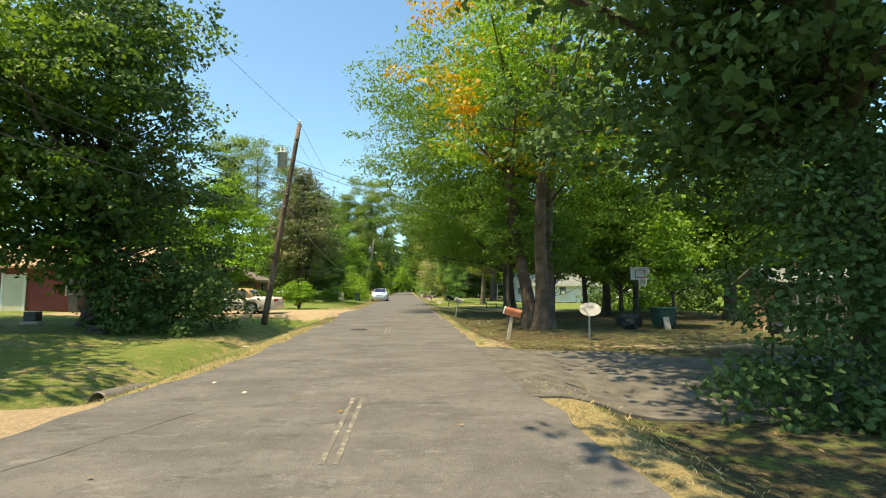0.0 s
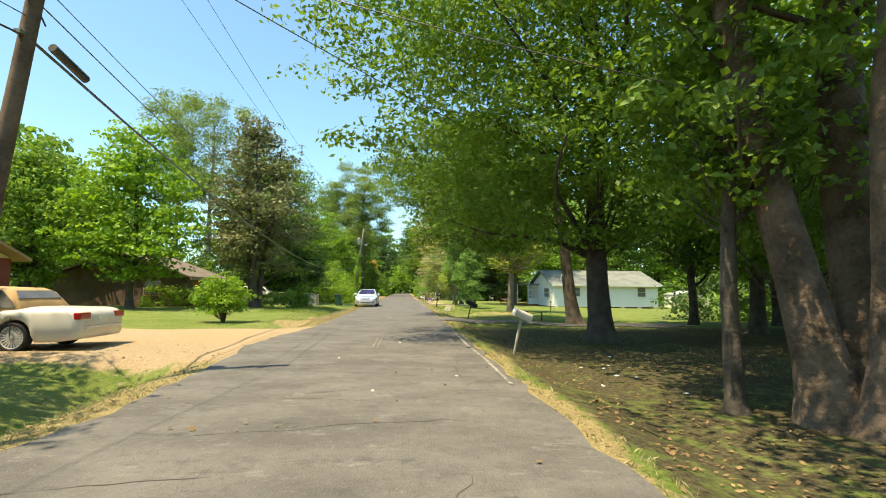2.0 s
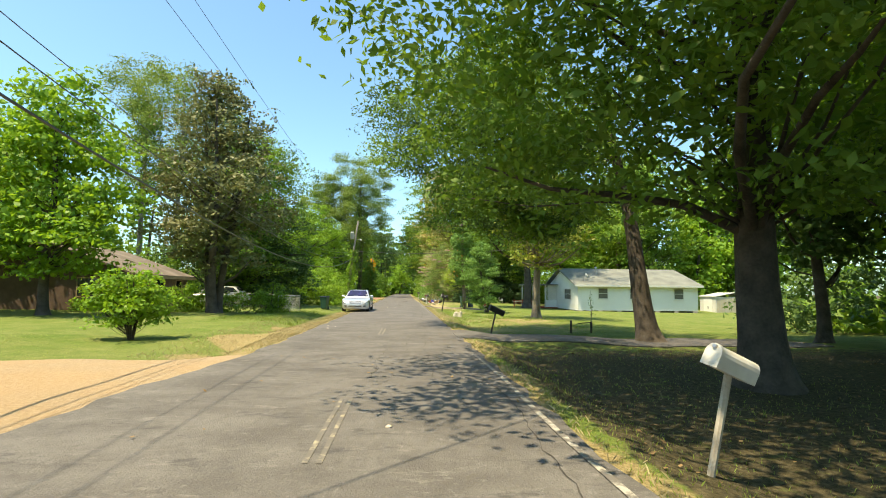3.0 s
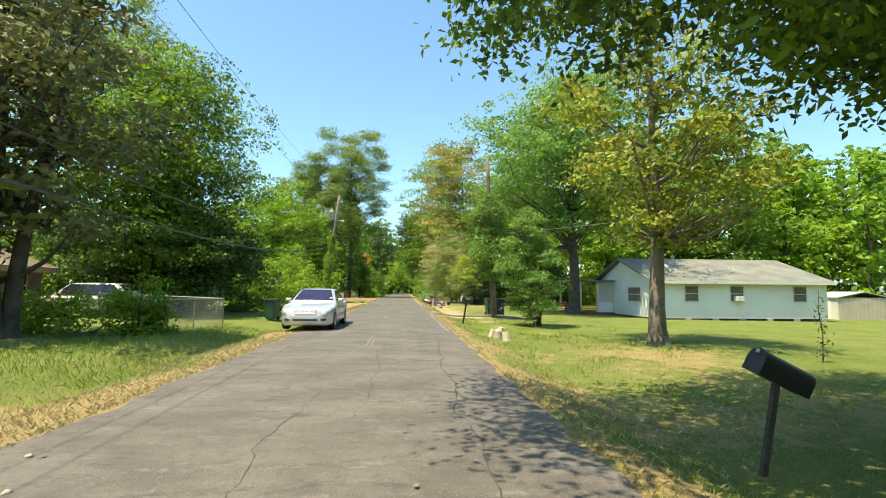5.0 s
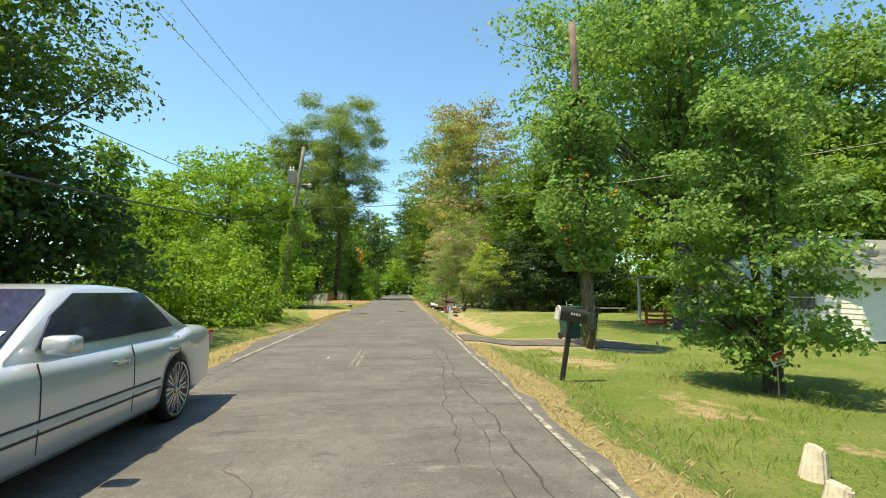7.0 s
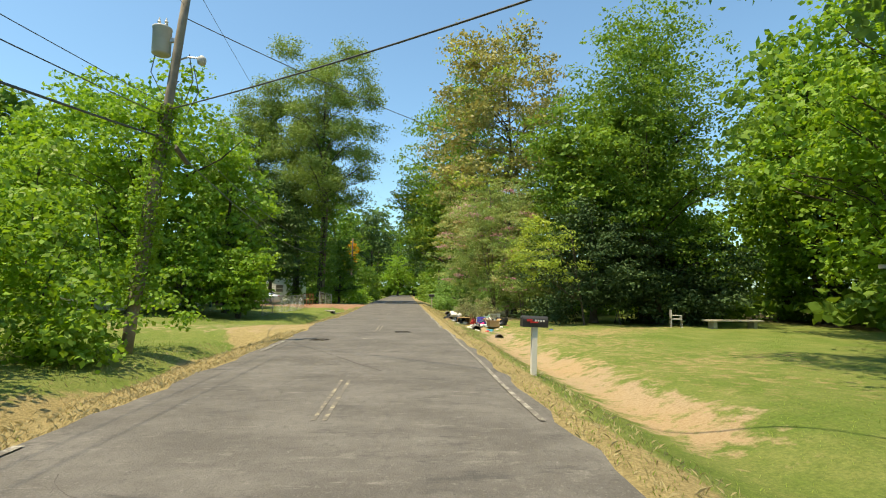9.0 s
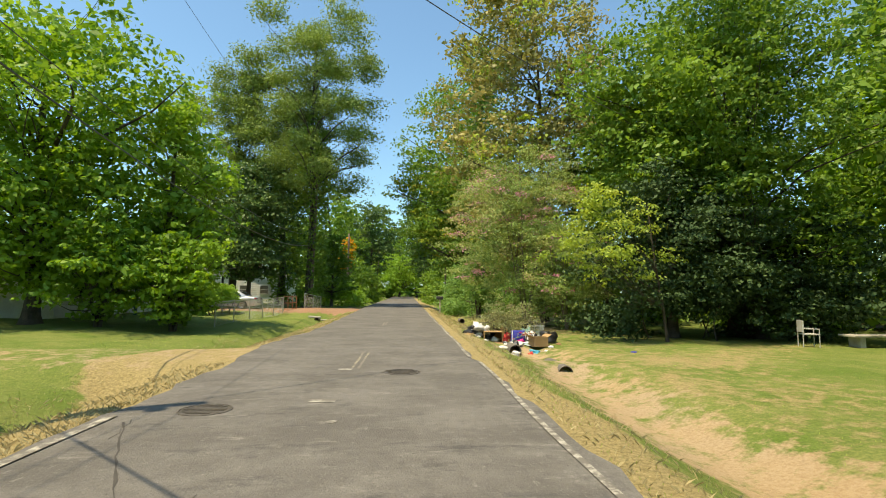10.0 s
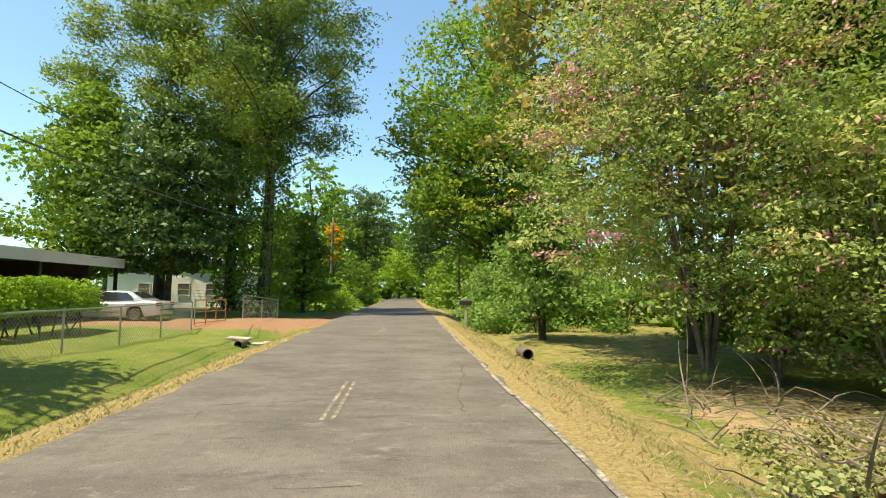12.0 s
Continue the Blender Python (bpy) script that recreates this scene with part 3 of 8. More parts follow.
# the paved apron on the right, in the trees' shade
bm = bmesh.new()
grid = [[bm.verts.new((x, y, max(gz(x, y) + 0.03, -0.004 - (x - 1.75) * 0.4) if x > 1.75 else -0.004)) for x in np.linspace(1.7, 14.0, 26)] for y in np.linspace(40.2, 43.3, 8)]
for r0, r1 in zip(grid, grid[1:]):
    for k in range(len(r0) - 1):
        bm.faces.new((r0[k], r0[k + 1], r1[k + 1], r1[k]))
skirt(bm)
tagged(part("driveway", bm, ASPHALT), "patched asphalt driveway joining the lane", "driveway", kind="structure")
bm = bmesh.new()
grid = [[bm.verts.new((x, y + 0.12 * math.sin(x), gz(x, y) + 0.03)) for x in np.linspace(1.9, 7.5, 14)] for y in np.linspace(70.6, 72.6, 6)]
for r0, r1 in zip(grid, grid[1:]):
    for k in range(len(r0) - 1):
        bm.faces.new((r0[k], r0[k + 1], r1[k + 1], r1[k]))
skirt(bm)
tagged(part("driveway", bm, GRAVEL), "dark worn gravel driveway across the lawn", "driveway", kind="structure")

bm = bmesh.new()
grid = [[bm.verts.new((x, y + 0.25 * math.sin(x * 0.8), max(gz(x, y) + 0.03, -0.004 - (x - 1.75) * 0.35) if x > 1.75 else -0.004)) for x in np.linspace(1.7, 14.0, 30)] for y in np.linspace(6.6, 12.4, 12)]
for r0, r1 in zip(grid, grid[1:]):
    for k in range(len(r0) - 1):
        bm.faces.new((r0[k], r0[k + 1], r1[k + 1], r1[k]))
skirt(bm)
tagged(part("driveway", bm, GRAVEL), "shaded gravel driveway strewn with dead leaves", "driveway", kind="structure")

# ---- trees ----
def leaf_arrays(c, length, width, droop=0.0, up=0.5, face=None):
    """Folded leaf blades round the places c: four corners and one quad each. face: the way each blade turns."""
    n = len(c)
    nrm = rng.normal(size=(n, 3)) * (0.8 if face is None else 0.5)
    nrm[:, 2] += up
    if face is not None:
        nrm += face
    d = rng.normal(size=(n, 3))
    d[:, 2] = d[:, 2] * 0.6 - droop
    d -= nrm * (np.sum(d * nrm, 1) / np.sum(nrm * nrm, 1))[:, None] * 0.8
    d /= np.linalg.norm(d, axis=1, keepdims=True)
    s = np.cross(d, nrm)
    s /= np.linalg.norm(s, axis=1, keepdims=True) + 1e-9
    u = np.cross(s, d)
    ln = (length * rng.uniform(0.65, 1.25, n))[:, None]
    wd = (width * rng.uniform(0.7, 1.2, n))[:, None]
    base = c - d * ln * 0.5
    v = np.stack([base, base + d * ln * 0.45 + s * wd * 0.5 + u * wd * 0.16, base + d * ln, base + d * ln * 0.45 - s * wd * 0.5 + u * wd * 0.16], 1)
    return v.reshape(-1, 3)


def quads_ob(name, v, material, parent=None):
    me = bpy.data.meshes.new(name)
    n = len(v) // 4
    me.vertices.add(len(v))
    me.vertices.foreach_set("co", np.ascontiguousarray(v, dtype=np.float32).ravel())
    me.loops.add(4 * n)
    me.loops.foreach_set("vertex_index", np.arange(4 * n, dtype=np.int32))
    me.polygons.add(n)
    me.polygons.foreach_set("loop_start", np.arange(0, 4 * n, 4, dtype=np.int32))
    me.polygons.foreach_set("loop_total", np.full(n, 4, dtype=np.int32))
    me.update(calc_edges=True)
    me.materials.append(material)
    ob = new(name, me)
    ob.parent = parent
    return ob


PROFILES = {
    "round": lambda t: np.sqrt(np.clip(1 - (2 * t - 1) ** 2, 0, 1)) ** 0.8,
    "egg": lambda t: np.clip(np.sin(np.pi * np.clip(t, 0, 1) ** 0.65), 0, 1) ** 0.75,
    "cone": lambda t: np.clip(1.05 - t, 0, 1) ** 0.8 * np.clip(t * 8 + 0.35, 0, 1),
    "column": lambda t: np.clip(1 - np.abs(2 * t - 1) ** 4, 0, 1) ** 0.7,
    "umbrella": lambda t: np.clip(np.sin(np.pi * np.clip(t, 0, 1) ** 1.5), 0, 1) ** 0.7,
    "hedge": lambda t: np.clip(1 - t ** 5, 0, 1) ** 0.6,
}


def crown_places(h0, h1, r, profile, clumps, seed, stretch=(1.0, 1.0), shell=0.3, lobes=20, lobe=1.0):
    """Middles of leaf clumps, on the shells of the boughs' masses that make up a crown."""
    g = np.random.default_rng(seed)
    t = (np.arange(lobes) + g.uniform(0.1, 0.9, lobes)) / lobes
    p = PROFILES[profile](0.03 + 0.87 * t)
    ang = np.arange(lobes) * 2.4 + g.uniform(-0.5, 0.5, lobes) + seed
    size = np.minimum(r, (h1 - h0) * 0.55) * g.uniform(0.32, 0.54, lobes) * (0.55 + 0.45 * p) * lobe
    out = np.maximum(r * p * g.uniform(0.85, 1.15, lobes) - size * 0.75, 0)
    out[::4] *= 0.25
    mid = np.stack([out * np.cos(ang), out * np.sin(ang), h0 + size * 0.5 + (h1 - h0 - size * 1.3) * t], -1)
    pick = g.choice(lobes, clumps, p=size ** 2 / np.sum(size ** 2))
    d = g.normal(size=(clumps, 3))
    d /= np.linalg.norm(d, axis=1, keepdims=True)
    d[:, 2] = np.where(d[:, 2] < -0.3, d[:, 2] * 0.5, d[:, 2])
    q = mid[pick] + d * (size[pick] * g.uniform(0, 1, clumps) ** shell)[:, None] * np.array((1, 1, 0.8))
    q[:, 0] *= stretch[0]
    q[:, 1] *= stretch[1]
    return q


def leaves_round(places, spread, per, length, width, seed, droop=0.0, flat=0.65, up=0.5):
    """Leaves over the domes of sprays: most lie on the upper side and turn outward with it."""
    g = np.random.default_rng(seed + 1)
    n = len(places) * per
    d = g.normal(size=(n, 3))
    d /= np.linalg.norm(d, axis=1, keepdims=True)
    d[:, 2] = np.where(g.uniform(0, 1, n) < 0.72, np.abs(d[:, 2]), d[:, 2])
    rad = spread * g.uniform(0.55, 1.4, len(places)).repeat(per) * g.uniform(0, 1, n) ** 0.34
    off = d * rad[:, None]
    ang = g.uniform(0, np.pi, len(places)).repeat(per)
    along = off[:, 0] * np.cos(ang) + off[:, 1] * np.sin(ang)
    off[:, 0] += np.cos(ang) * along * 0.45
    off[:, 1] += np.sin(ang) * along * 0.45
    off[:, 2] *= flat
    off[:, 2] -= droop * np.linalg.norm(off[:, :2], axis=1) * 0.6
    return leaf_arrays(places.repeat(per, 0) + off, length, width, droop, up * 0.22, d * 0.75)


def limb(bm, a, b, r0, r1, g, sides=6, sag=0.12):
    """A bowed branch from a to b."""
    a, b = Vector(a), Vector(b)
    ln = (b - a).length
    bend = Vector(g.normal(size=3)) * ln * 0.06
    pts, rad = [], []
    for k in range(5):
        f = k / 4
        p = a.lerp(b, f) + bend * math.sin(math.pi * f) + Vector((0, 0, -sag * ln * math.sin(math.pi * f) * (1 - f)))
        pts.append(p), rad.append(r0 + (r1 - r0) * f)
    tube_into(bm, pts, rad, sides, False)


def tree(label, x, y, h, r, low, leaf, material, seed, trunk=0.28, profile="egg", cover=2.0, stems=1, lean=(0.0, 0.0), stretch=(1.0, 1.0), bark=None, clump=None, shape=0.55, droop=0.15,
         name="tree", category="tree", fork=None, limbs=16, shell=0.42, lobes=20, lobe=1.0, shift=(0.0, 0.0), second=None, group="", flat=0.42, up=0.75, z=None, thin=1.0, inner=None, coarse=0.42):
    """A tapered trunk with limbs and a crown of many leaves. low: the crown's underside."""
    g = np.random.default_rng(seed)
    ob = thing(name, label, category, x, y, (gz(x, y) if z is None else z) - 0.06, group=group)
    leaf = leaf * 1.13
    spread = clump or max(0.24, 0.08 + r * 0.095)
    area = 4 * math.pi * r * (0.5 * r + 0.35 * (h - low)) * 0.75
    count = int(0.41 * cover * area / (leaf * leaf * shape * 0.55))
    per = max(10, int(3.0 * (spread / leaf) ** 2))
    clumps = max(12, count // per)
    places = crown_places(low + spread * 0.4, h - spread * 0.4, max(r - spread * 0.5, 0.3), profile, clumps, seed, stretch, shell, lobes, lobe)
    places[:, 0] += shift[0] + lean[0] * places[:, 2]
    places[:, 1] += shift[1] + lean[1] * places[:, 2]
    v = leaves_round(places, spread, per, leaf, leaf * shape * 1.25, seed, droop, flat, up)
    inner = (1.2 if name != "pine_tree" else 0.0) if inner is None else inner
    if inner:
        # broad leaves deep inside the crown, so that little light comes through
        big = min(leaf * 1.75, coarse)
        deep = int(inner * 0.38 * area / (big * big * shape * 0.55) / 6)
        core = crown_places(low + spread, h - spread, r * 0.72, profile, max(deep, 8), seed + 7, stretch, 0.6, lobes, lobe)
        core[:, 0] += shift[0] + lean[0] * core[:, 2]
        core[:, 1] += shift[1] + lean[1] * core[:, 2]
        quads_ob("inner_crown", leaves_round(core, spread * 1.2, 6, big, big * shape, seed + 7, droop, flat, up), material, ob)
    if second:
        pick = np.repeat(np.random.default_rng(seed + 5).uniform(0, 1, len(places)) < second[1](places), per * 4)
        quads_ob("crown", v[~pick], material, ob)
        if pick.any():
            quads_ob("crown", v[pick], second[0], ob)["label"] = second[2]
    else:
        quads_ob("crown", v, material, ob)
    bm = bmesh.new()
    tips = []
    split = fork if fork is not None else max(low * 0.8, h * 0.18)
    for s in range(stems):
        ang = 6.283 * s / max(stems, 1) + g.uniform(0, 1)
        out = 0.0 if stems == 1 else trunk * 0.7
        bx, by = out * math.cos(ang), out * math.sin(ang)
        tr = trunk if stems == 1 else trunk * g.uniform(0.6, 0.85)
        tip = Vector((shift[0] * 0.3 + lean[0] * h * 0.8 + (0 if stems == 1 else 0.35 * r * math.cos(ang)), shift[1] * 0.3 + lean[1] * h * 0.8 + (0 if stems == 1 else 0.35 * r * math.sin(ang)), h * 0.82))
        pts, rad = [], []
        for k in range(11):
            f = (0, 0.012, 0.03, 0.06, 0.125, 0.25, 0.375, 0.5, 0.65, 0.8, 1.0)[k]
            wob = Vector((math.sin(f * 7 + seed), math.cos(f * 6 + seed * 2), 0)) * trunk * 0.45 * f * (1 - f) * 4
            pts.append(Vector((bx, by, 0)).lerp(tip, f) * (1.0) + wob)
            flare = 1.0 + 0.7 * math.exp(-f * h / (trunk * 1.1 + 0.01))
            rad.append(tr * flare * (1 - 0.86 * f) + 0.012)
        tube_into(bm, pts, rad, 10, False)
        tips.append((pts, rad))
    order = g.permutation(len(places))[:limbs * 4]
    for j, i in enumerate(order):
        pts, rad = tips[j % len(tips)]
        p = Vector(places[i])
        hz = min(max(split, p.z - 0.55 * math.hypot(p.x, p.y) - 0.5), h * 0.75)
        f = min(hz / (h * 0.82), 0.95)
        marks = (0, 0.012, 0.03, 0.06, 0.125, 0.25, 0.375, 0.5, 0.65, 0.8, 1.0)
        k = max(i for i in range(10) if marks[i] <= f)
        a = pts[k].lerp(pts[k + 1], (f - marks[k]) / (marks[k + 1] - marks[k]))
        thick = (rad[k] * 0.5 if j < limbs else rad[k] * 0.2) * thin
        limb(bm, a, p, thick, thick * 0.18, g, 6 if j < limbs else 4, 0.12 if (p - a).length < 5 else -0.2)
    part("trunk", bm, bark or BARK, ob, smooth=True)
    return ob


def thicket(label, x0, x1, y0, y1, h, leaf, material, seed, cover=1.6, name="thicket", category="bushes", spread=0.6, kind="", low=0.0, ragged=0.35, second=None, stems=True):
    """A mass of bushes over a rectangle, with an uneven top and stems within."""
    g = np.random.default_rng(seed)
    cx, cy = (x0 + x1) / 2, (y0 + y1) / 2
    ob = thing(name, label, category, cx, cy, gz(cx, cy) - 0.05, kind=kind)
    area = (x1 - x0) * (y1 - y0) + 2 * h * ((x1 - x0) + (y1 - y0))
    per = max(14, int(3.8 * (spread / leaf) ** 2))
    clumps = int(cover * area / (leaf * leaf * 0.3) / per)
    n = clumps * 2
    px, py = g.uniform(x0, x1, n), g.uniform(y0, y1, n)
    top = h * (1 - ragged + ragged * (0.5 + 0.5 * ripple(px * 1.3 + seed, py * 1.3, 0.9))) * np.clip(np.minimum(np.minimum(px - x0, x1 - px), np.minimum(py - y0, y1 - py)) / (0.3 * h) + 0.45, 0, 1)
    tz = g.uniform(0, 1, n)
    edge = np.minimum(np.minimum(px - x0, x1 - px), np.minimum(py - y0, y1 - py))
    keep = (tz > 0.6) | (edge < 0.22 * h) | (g.uniform(0, 1, n) < 0.2)
    pl = np.stack([px - cx, py - cy, low + (top - low) * tz], -1)[keep][:clumps]
    if ragged > 0.1 and h > 1.2:
        # boughs swell out of the mass as rounded lumps
        wide = min(max(h * 0.2, 0.3), 1.2)
        lump = pl[g.permutation(len(pl))[:max(8, int(area / (3.4 * wide * wide)))]]
        size = wide * g.uniform(0.6, 1.3, len(lump))
        which = g.integers(0, len(lump), len(pl))
        d = g.normal(size=(len(pl), 3))
        d /= np.linalg.norm(d, axis=1, keepdims=True)
        pl = lump[which] + d * (size[which] * g.uniform(0, 1, len(pl)) ** 0.4)[:, None]
        pl[:, 2] = np.maximum(pl[:, 2], low + 0.05)
    v = leaves_round(pl, spread, per, leaf, leaf * 0.66, seed, 0.2, 0.75)
    if second:
        pick = np.repeat(g.uniform(0, 1, len(pl)) < second[1], per * 4)
        quads_ob("foliage", v[pick], second[0], ob)
        v = v[~pick]
    quads_ob("foliage", v, material, ob)
    if stems:
        for i in g.permutation(len(pl))[:14]:
            p = Vector(pl[i])
            bm = bmesh.new()
            limb(bm, (p.x * 0.9 + g.normal() * 0.2, p.y * 0.9 + g.normal() * 0.2, 0), p, 0.035, 0.01, g, 5, 0)
            part("stem", bm, BARK, ob)
    return ob

# ---- the trees, from the start of the lane onward ----
# right side
tree("dense dark green shade tree overhanging the verge", 9.6, 9.8, 16, 6.8, 2.6, 0.19, LEAF_DEEP, 11, 0.36, "round", 1.9, limbs=10, lobes=28, shift=(-2.4, 0.2), inner=1.6)
# Off-view tree, added so that its shade falls on the front lawn.
tree("off-view tree added to shade the front lawn", -14.2, 9.2, 15, 5.6, 2.0, 0.26, LEAF_GREEN, 94, 0.32, "round", 1.7)
# Never in view; added to shade the lawn left of the lane.
tree("unseen tree added to shade the lawn beside the lane", -12.6, 1.0, 13, 4.6, 3.0, 0.3, LEAF_GREEN, 95, 0.3, "round", 1.5)
# Shade caster: unseen crown over the start, added to darken the right verge.
tree("unseen tree added to shade the start of the lane", 6.0, -1.8, 17, 6.2, 8.5, 0.28, LEAF_GREEN, 103, 0.3, "round", 1.4, shift=(-2.0, 5.2), inner=1.0)
thicket("dark overgrown shrub in the shade by the road", 5.3, 9.6, 5.8, 8.8, 4.3, 0.13, LEAF_DEEP, 12, 1.3, "shrub", "shrub", 0.45)
tree("tall dark green tree behind the brown shed", 19.5, 29.5, 19, 7.0, 1.5, 0.3, LEAF_GREEN, 13, 0.35, "egg", 1.2)
tree("tall green tree in the shaded yard", 14.6, 36.5, 18, 6.0, 1.2, 0.28, LEAF_LIGHT, 14, 0.3, "egg", 1.2)
tree("old sycamore with several trunks and yellowing leaves", 5.9, 22.5, 19, 6.9, 5.2, 0.18, LEAF_LIGHT, 15, 0.5, "round", 1.3, inner=0.15, stems=3, fork=2.4, limbs=16, lobes=24, bark=BARK_BROWN,
     second=(LEAF_YELLOW, lambda p: 0.8 * (p[:, 0] < -3.4) * (p[:, 2] > 8.0) * (p[:, 1] < 3) + 0.9 * (p[:, 0] < 0.3) * (p[:, 2] < 7.4) * (p[:, 1] < -1.2) + 0.06, "yellow and orange leaves"))
tree("low leafy sprouts round the sycamore's trunks", 7.4, 25.4, 6.2, 3.2, 1.8, 0.13, LEAF_GREEN, 106, 0.1, "egg", 1.3, limbs=10, inner=0)
tree("leafy understorey tree in the deep shade", 13.4, 31.0, 9.5, 4.6, 1.5, 0.18, LEAF_GREEN, 110, 0.14, "egg", 1.6, droop=0.35)
tree("slender young tree beside the sycamore", 4.75, 23.4, 9, 2.2, 2.6, 0.13, LEAF_GREEN, 91, 0.13, "egg", 0.9, limbs=10)
tree("large dense green shade tree with a dark trunk", 6.9, 33.8, 20, 9.6, 1.9, 0.19, LEAF_GREEN, 16, 0.4, "round", 1.5, shift=(-1.5, -1.2), inner=0.8, limbs=14, fork=2.9, lobes=30, thin=0.6, shape=0.38)
# Half the sprays take a darker leaf: shade put into the colour.
tree("broad green tree reaching over the road edge", 8.9, 42.4, 12.8, 5.8, 3.2, 0.125, LEAF_GREEN, 17, 0.36, "round", 1.75, inner=1.5, coarse=0.22, limbs=3, fork=6.8, shift=(-4.6, 2.5), stretch=(1.0, 0.85), lobes=26, thin=0.4, droop=0.4, shape=0.42, lobe=0.8,
     second=(LEAF_DEEP, lambda p: 0.5 + 0 * p[:, 0], "darker leaves with shade in their colour"))
tree("shade tree with low boughs behind the yard", 14.8, 41.5, 11, 4.4, 2.0, 0.24, LEAF_DEEP, 115, 0.22, "round", 1.6, limbs=8)
tree("dark shade tree with low boughs behind the yard", 19.0, 41.0, 12, 4.8, 1.9, 0.26, LEAF_DEEP, 116, 0.24, "round", 1.6, limbs=8)
tree("magnolia with a bare grey trunk and yellowing leaves", 8.5, 56.8, 12.2, 4.3, 2.6, 0.2, LEAF_OLIVE, 18, 0.27, "egg", 1.15, inner=0.25, lobe=0.72, fork=3.6, bark=BARK_PALE, limbs=18, shape=0.42, lobes=26,
     second=(LEAF_SPRAY, lambda p: 0.26 * (p[:, 0] < 0.2) + 0.03, "yellowing leaves"))
tree("small round leafy tree on the lawn", 6.55, 64.7, 6.1, 1.72, 0.12, 0.09, LEAF_BLUISH, 19, 0.12, "egg", 2.2, stems=2, fork=0.5, limbs=12, shift=(-0.4, 0), coarse=0.13, droop=0.35)
tree("tall green tree hung with vines", 13.4, 79.5, 20.5, 8.6, 5.0, 0.22, LEAF_BLUISH, 20, 0.42, "round", 1.8, limbs=18, lobes=34, lobe=0.85)
tree("tall green tree behind the lawn", 11.8, 110.0, 15, 4.4, 0.6, 0.24, LEAF_GREEN, 21, 0.15, "egg", 1.5)
tree("tall tree with yellowing upper leaves", 8.6, 111.6, 24.0, 5.9, 3.0, 0.24, LEAF_TAN, 22, 0.2, "column", 1.6, shift=(-1.7, -0.4), limbs=16, lobes=36, lobe=0.85,
     second=(LEAF_SPRAY, lambda p: 0.3 * (p[:, 2] > 8) * (p[:, 0] < 0.5), "yellow upper leaves"))
tree("big bright green broadleaf tree by the lawn", 14.8, 102.4, 20.0, 6.8, 0.8, 0.19, LEAF_GREEN, 23, 0.4, "round", 1.6, coarse=0.24, limbs=16, lobes=30)
# Both evergreens: the deep shade here is put into the leaf colour.
tree("dark spreading evergreen with low branches", 10.8, 100.6, 7.6, 4.0, 0.2, 0.15, LEAF_SHADE_DARK, 24, 0.2, "hedge", 2.2, name="evergreen", limbs=0, inner=0)
tree("dark low evergreen at the lawn's edge", 16.5, 101.0, 6.0, 4.0, 0.2, 0.22, LEAF_SHADE_DARK, 92, 0.2, "hedge", 1.8, name="evergreen", limbs=0, inner=0)
tree("shady tree hanging over the lawn's edge", 15.2, 101.6, 15, 5.0, 3.6, 0.2, LEAF_GREEN, 117, 0.24, "round", 1.6, shift=(-3.4, 0.0), inner=1.2, limbs=8)
tree("tall bright green tree at the lawn's edge", 28.5, 104.0, 20, 7.6, 0.5, 0.3, LEAF_LIGHT, 25, 0.4, "egg", 1.5, lobes=28)
tree("young tree with a yellow-green branch over the ditch", 9.6, 98.8, 6.3, 2.6, 1.7, 0.12, LEAF_SPRAY, 26, 0.05, "egg", 0.58, shift=(-2.4, -0.4), stretch=(1.0, 0.55), droop=0.5, limbs=10, inner=0, clump=0.4)
tree("pink flowering crape myrtle with many stems", 6.4, 107.4, 10.4, 4.8, 0.6, 0.095, LEAF_CRAPE, 27, 0.05, "column", 1.25, inner=0.3, shape=0.45, coarse=0.16, droop=0.3, stems=11, fork=0.6, limbs=14, bark=BARK_PALE, lobes=34,
     second=(PETAL, lambda p: 0.08 + 0 * p[:, 0], "pink blossom"))
tree("pale crape myrtle with branches hanging to the grass", 7.6, 104.3, 5.4, 2.5, 0.15, 0.09, LEAF_CRAPE, 113, 0.035, "column", 1.7, stems=6, fork=0.5, limbs=8, bark=BARK_PALE, shape=0.45, coarse=0.16, droop=0.4, inner=0.5,
     second=(PETAL, lambda p: 0.06 + 0 * p[:, 0], "pink blossom"))
tree("low flowering shoots at the crape myrtle's foot", 6.9, 106.0, 2.2, 0.95, 0.35, 0.08, LEAF_CRAPE, 111, 0.03, "egg", 1.3, stems=5, fork=0.2, limbs=6, bark=BARK_PALE, name="shrub", category="shrub",
     second=(PETAL, lambda p: 0.12 + 0 * p[:, 0], "pink blossom"))
tree("small leafy tree beside the lane", 5.0, 115.5, 5.6, 2.2, 0.5, 0.17, LEAF_BLUISH, 28, 0.1, "egg", 1.5, stems=2)
tree("spreading green tree leaning over the lane", 6.4, 131.0, 18, 7.2, 3.0, 0.26, LEAF_GREEN, 29, 0.36, "round", 1.4, shift=(-2.2, 0), limbs=18, second=(LEAF_MIXED, lambda p: 0.3 + 0 * p[:, 0], "olive green leaves"))
tree("tall dark tree with open branches", 9.5, 142.0, 33, 9.0, 5.0, 0.36, LEAF_GREEN, 30, 0.5, "round", 1.3, shift=(-1.4, 0), limbs=20)
tree("young maple with bright leaves in the shaded yard", 12.4, 22.9, 6.0, 1.9, 1.4, 0.17, LEAF_LIGHT, 102, 0.07, "egg", 1.1, limbs=8)
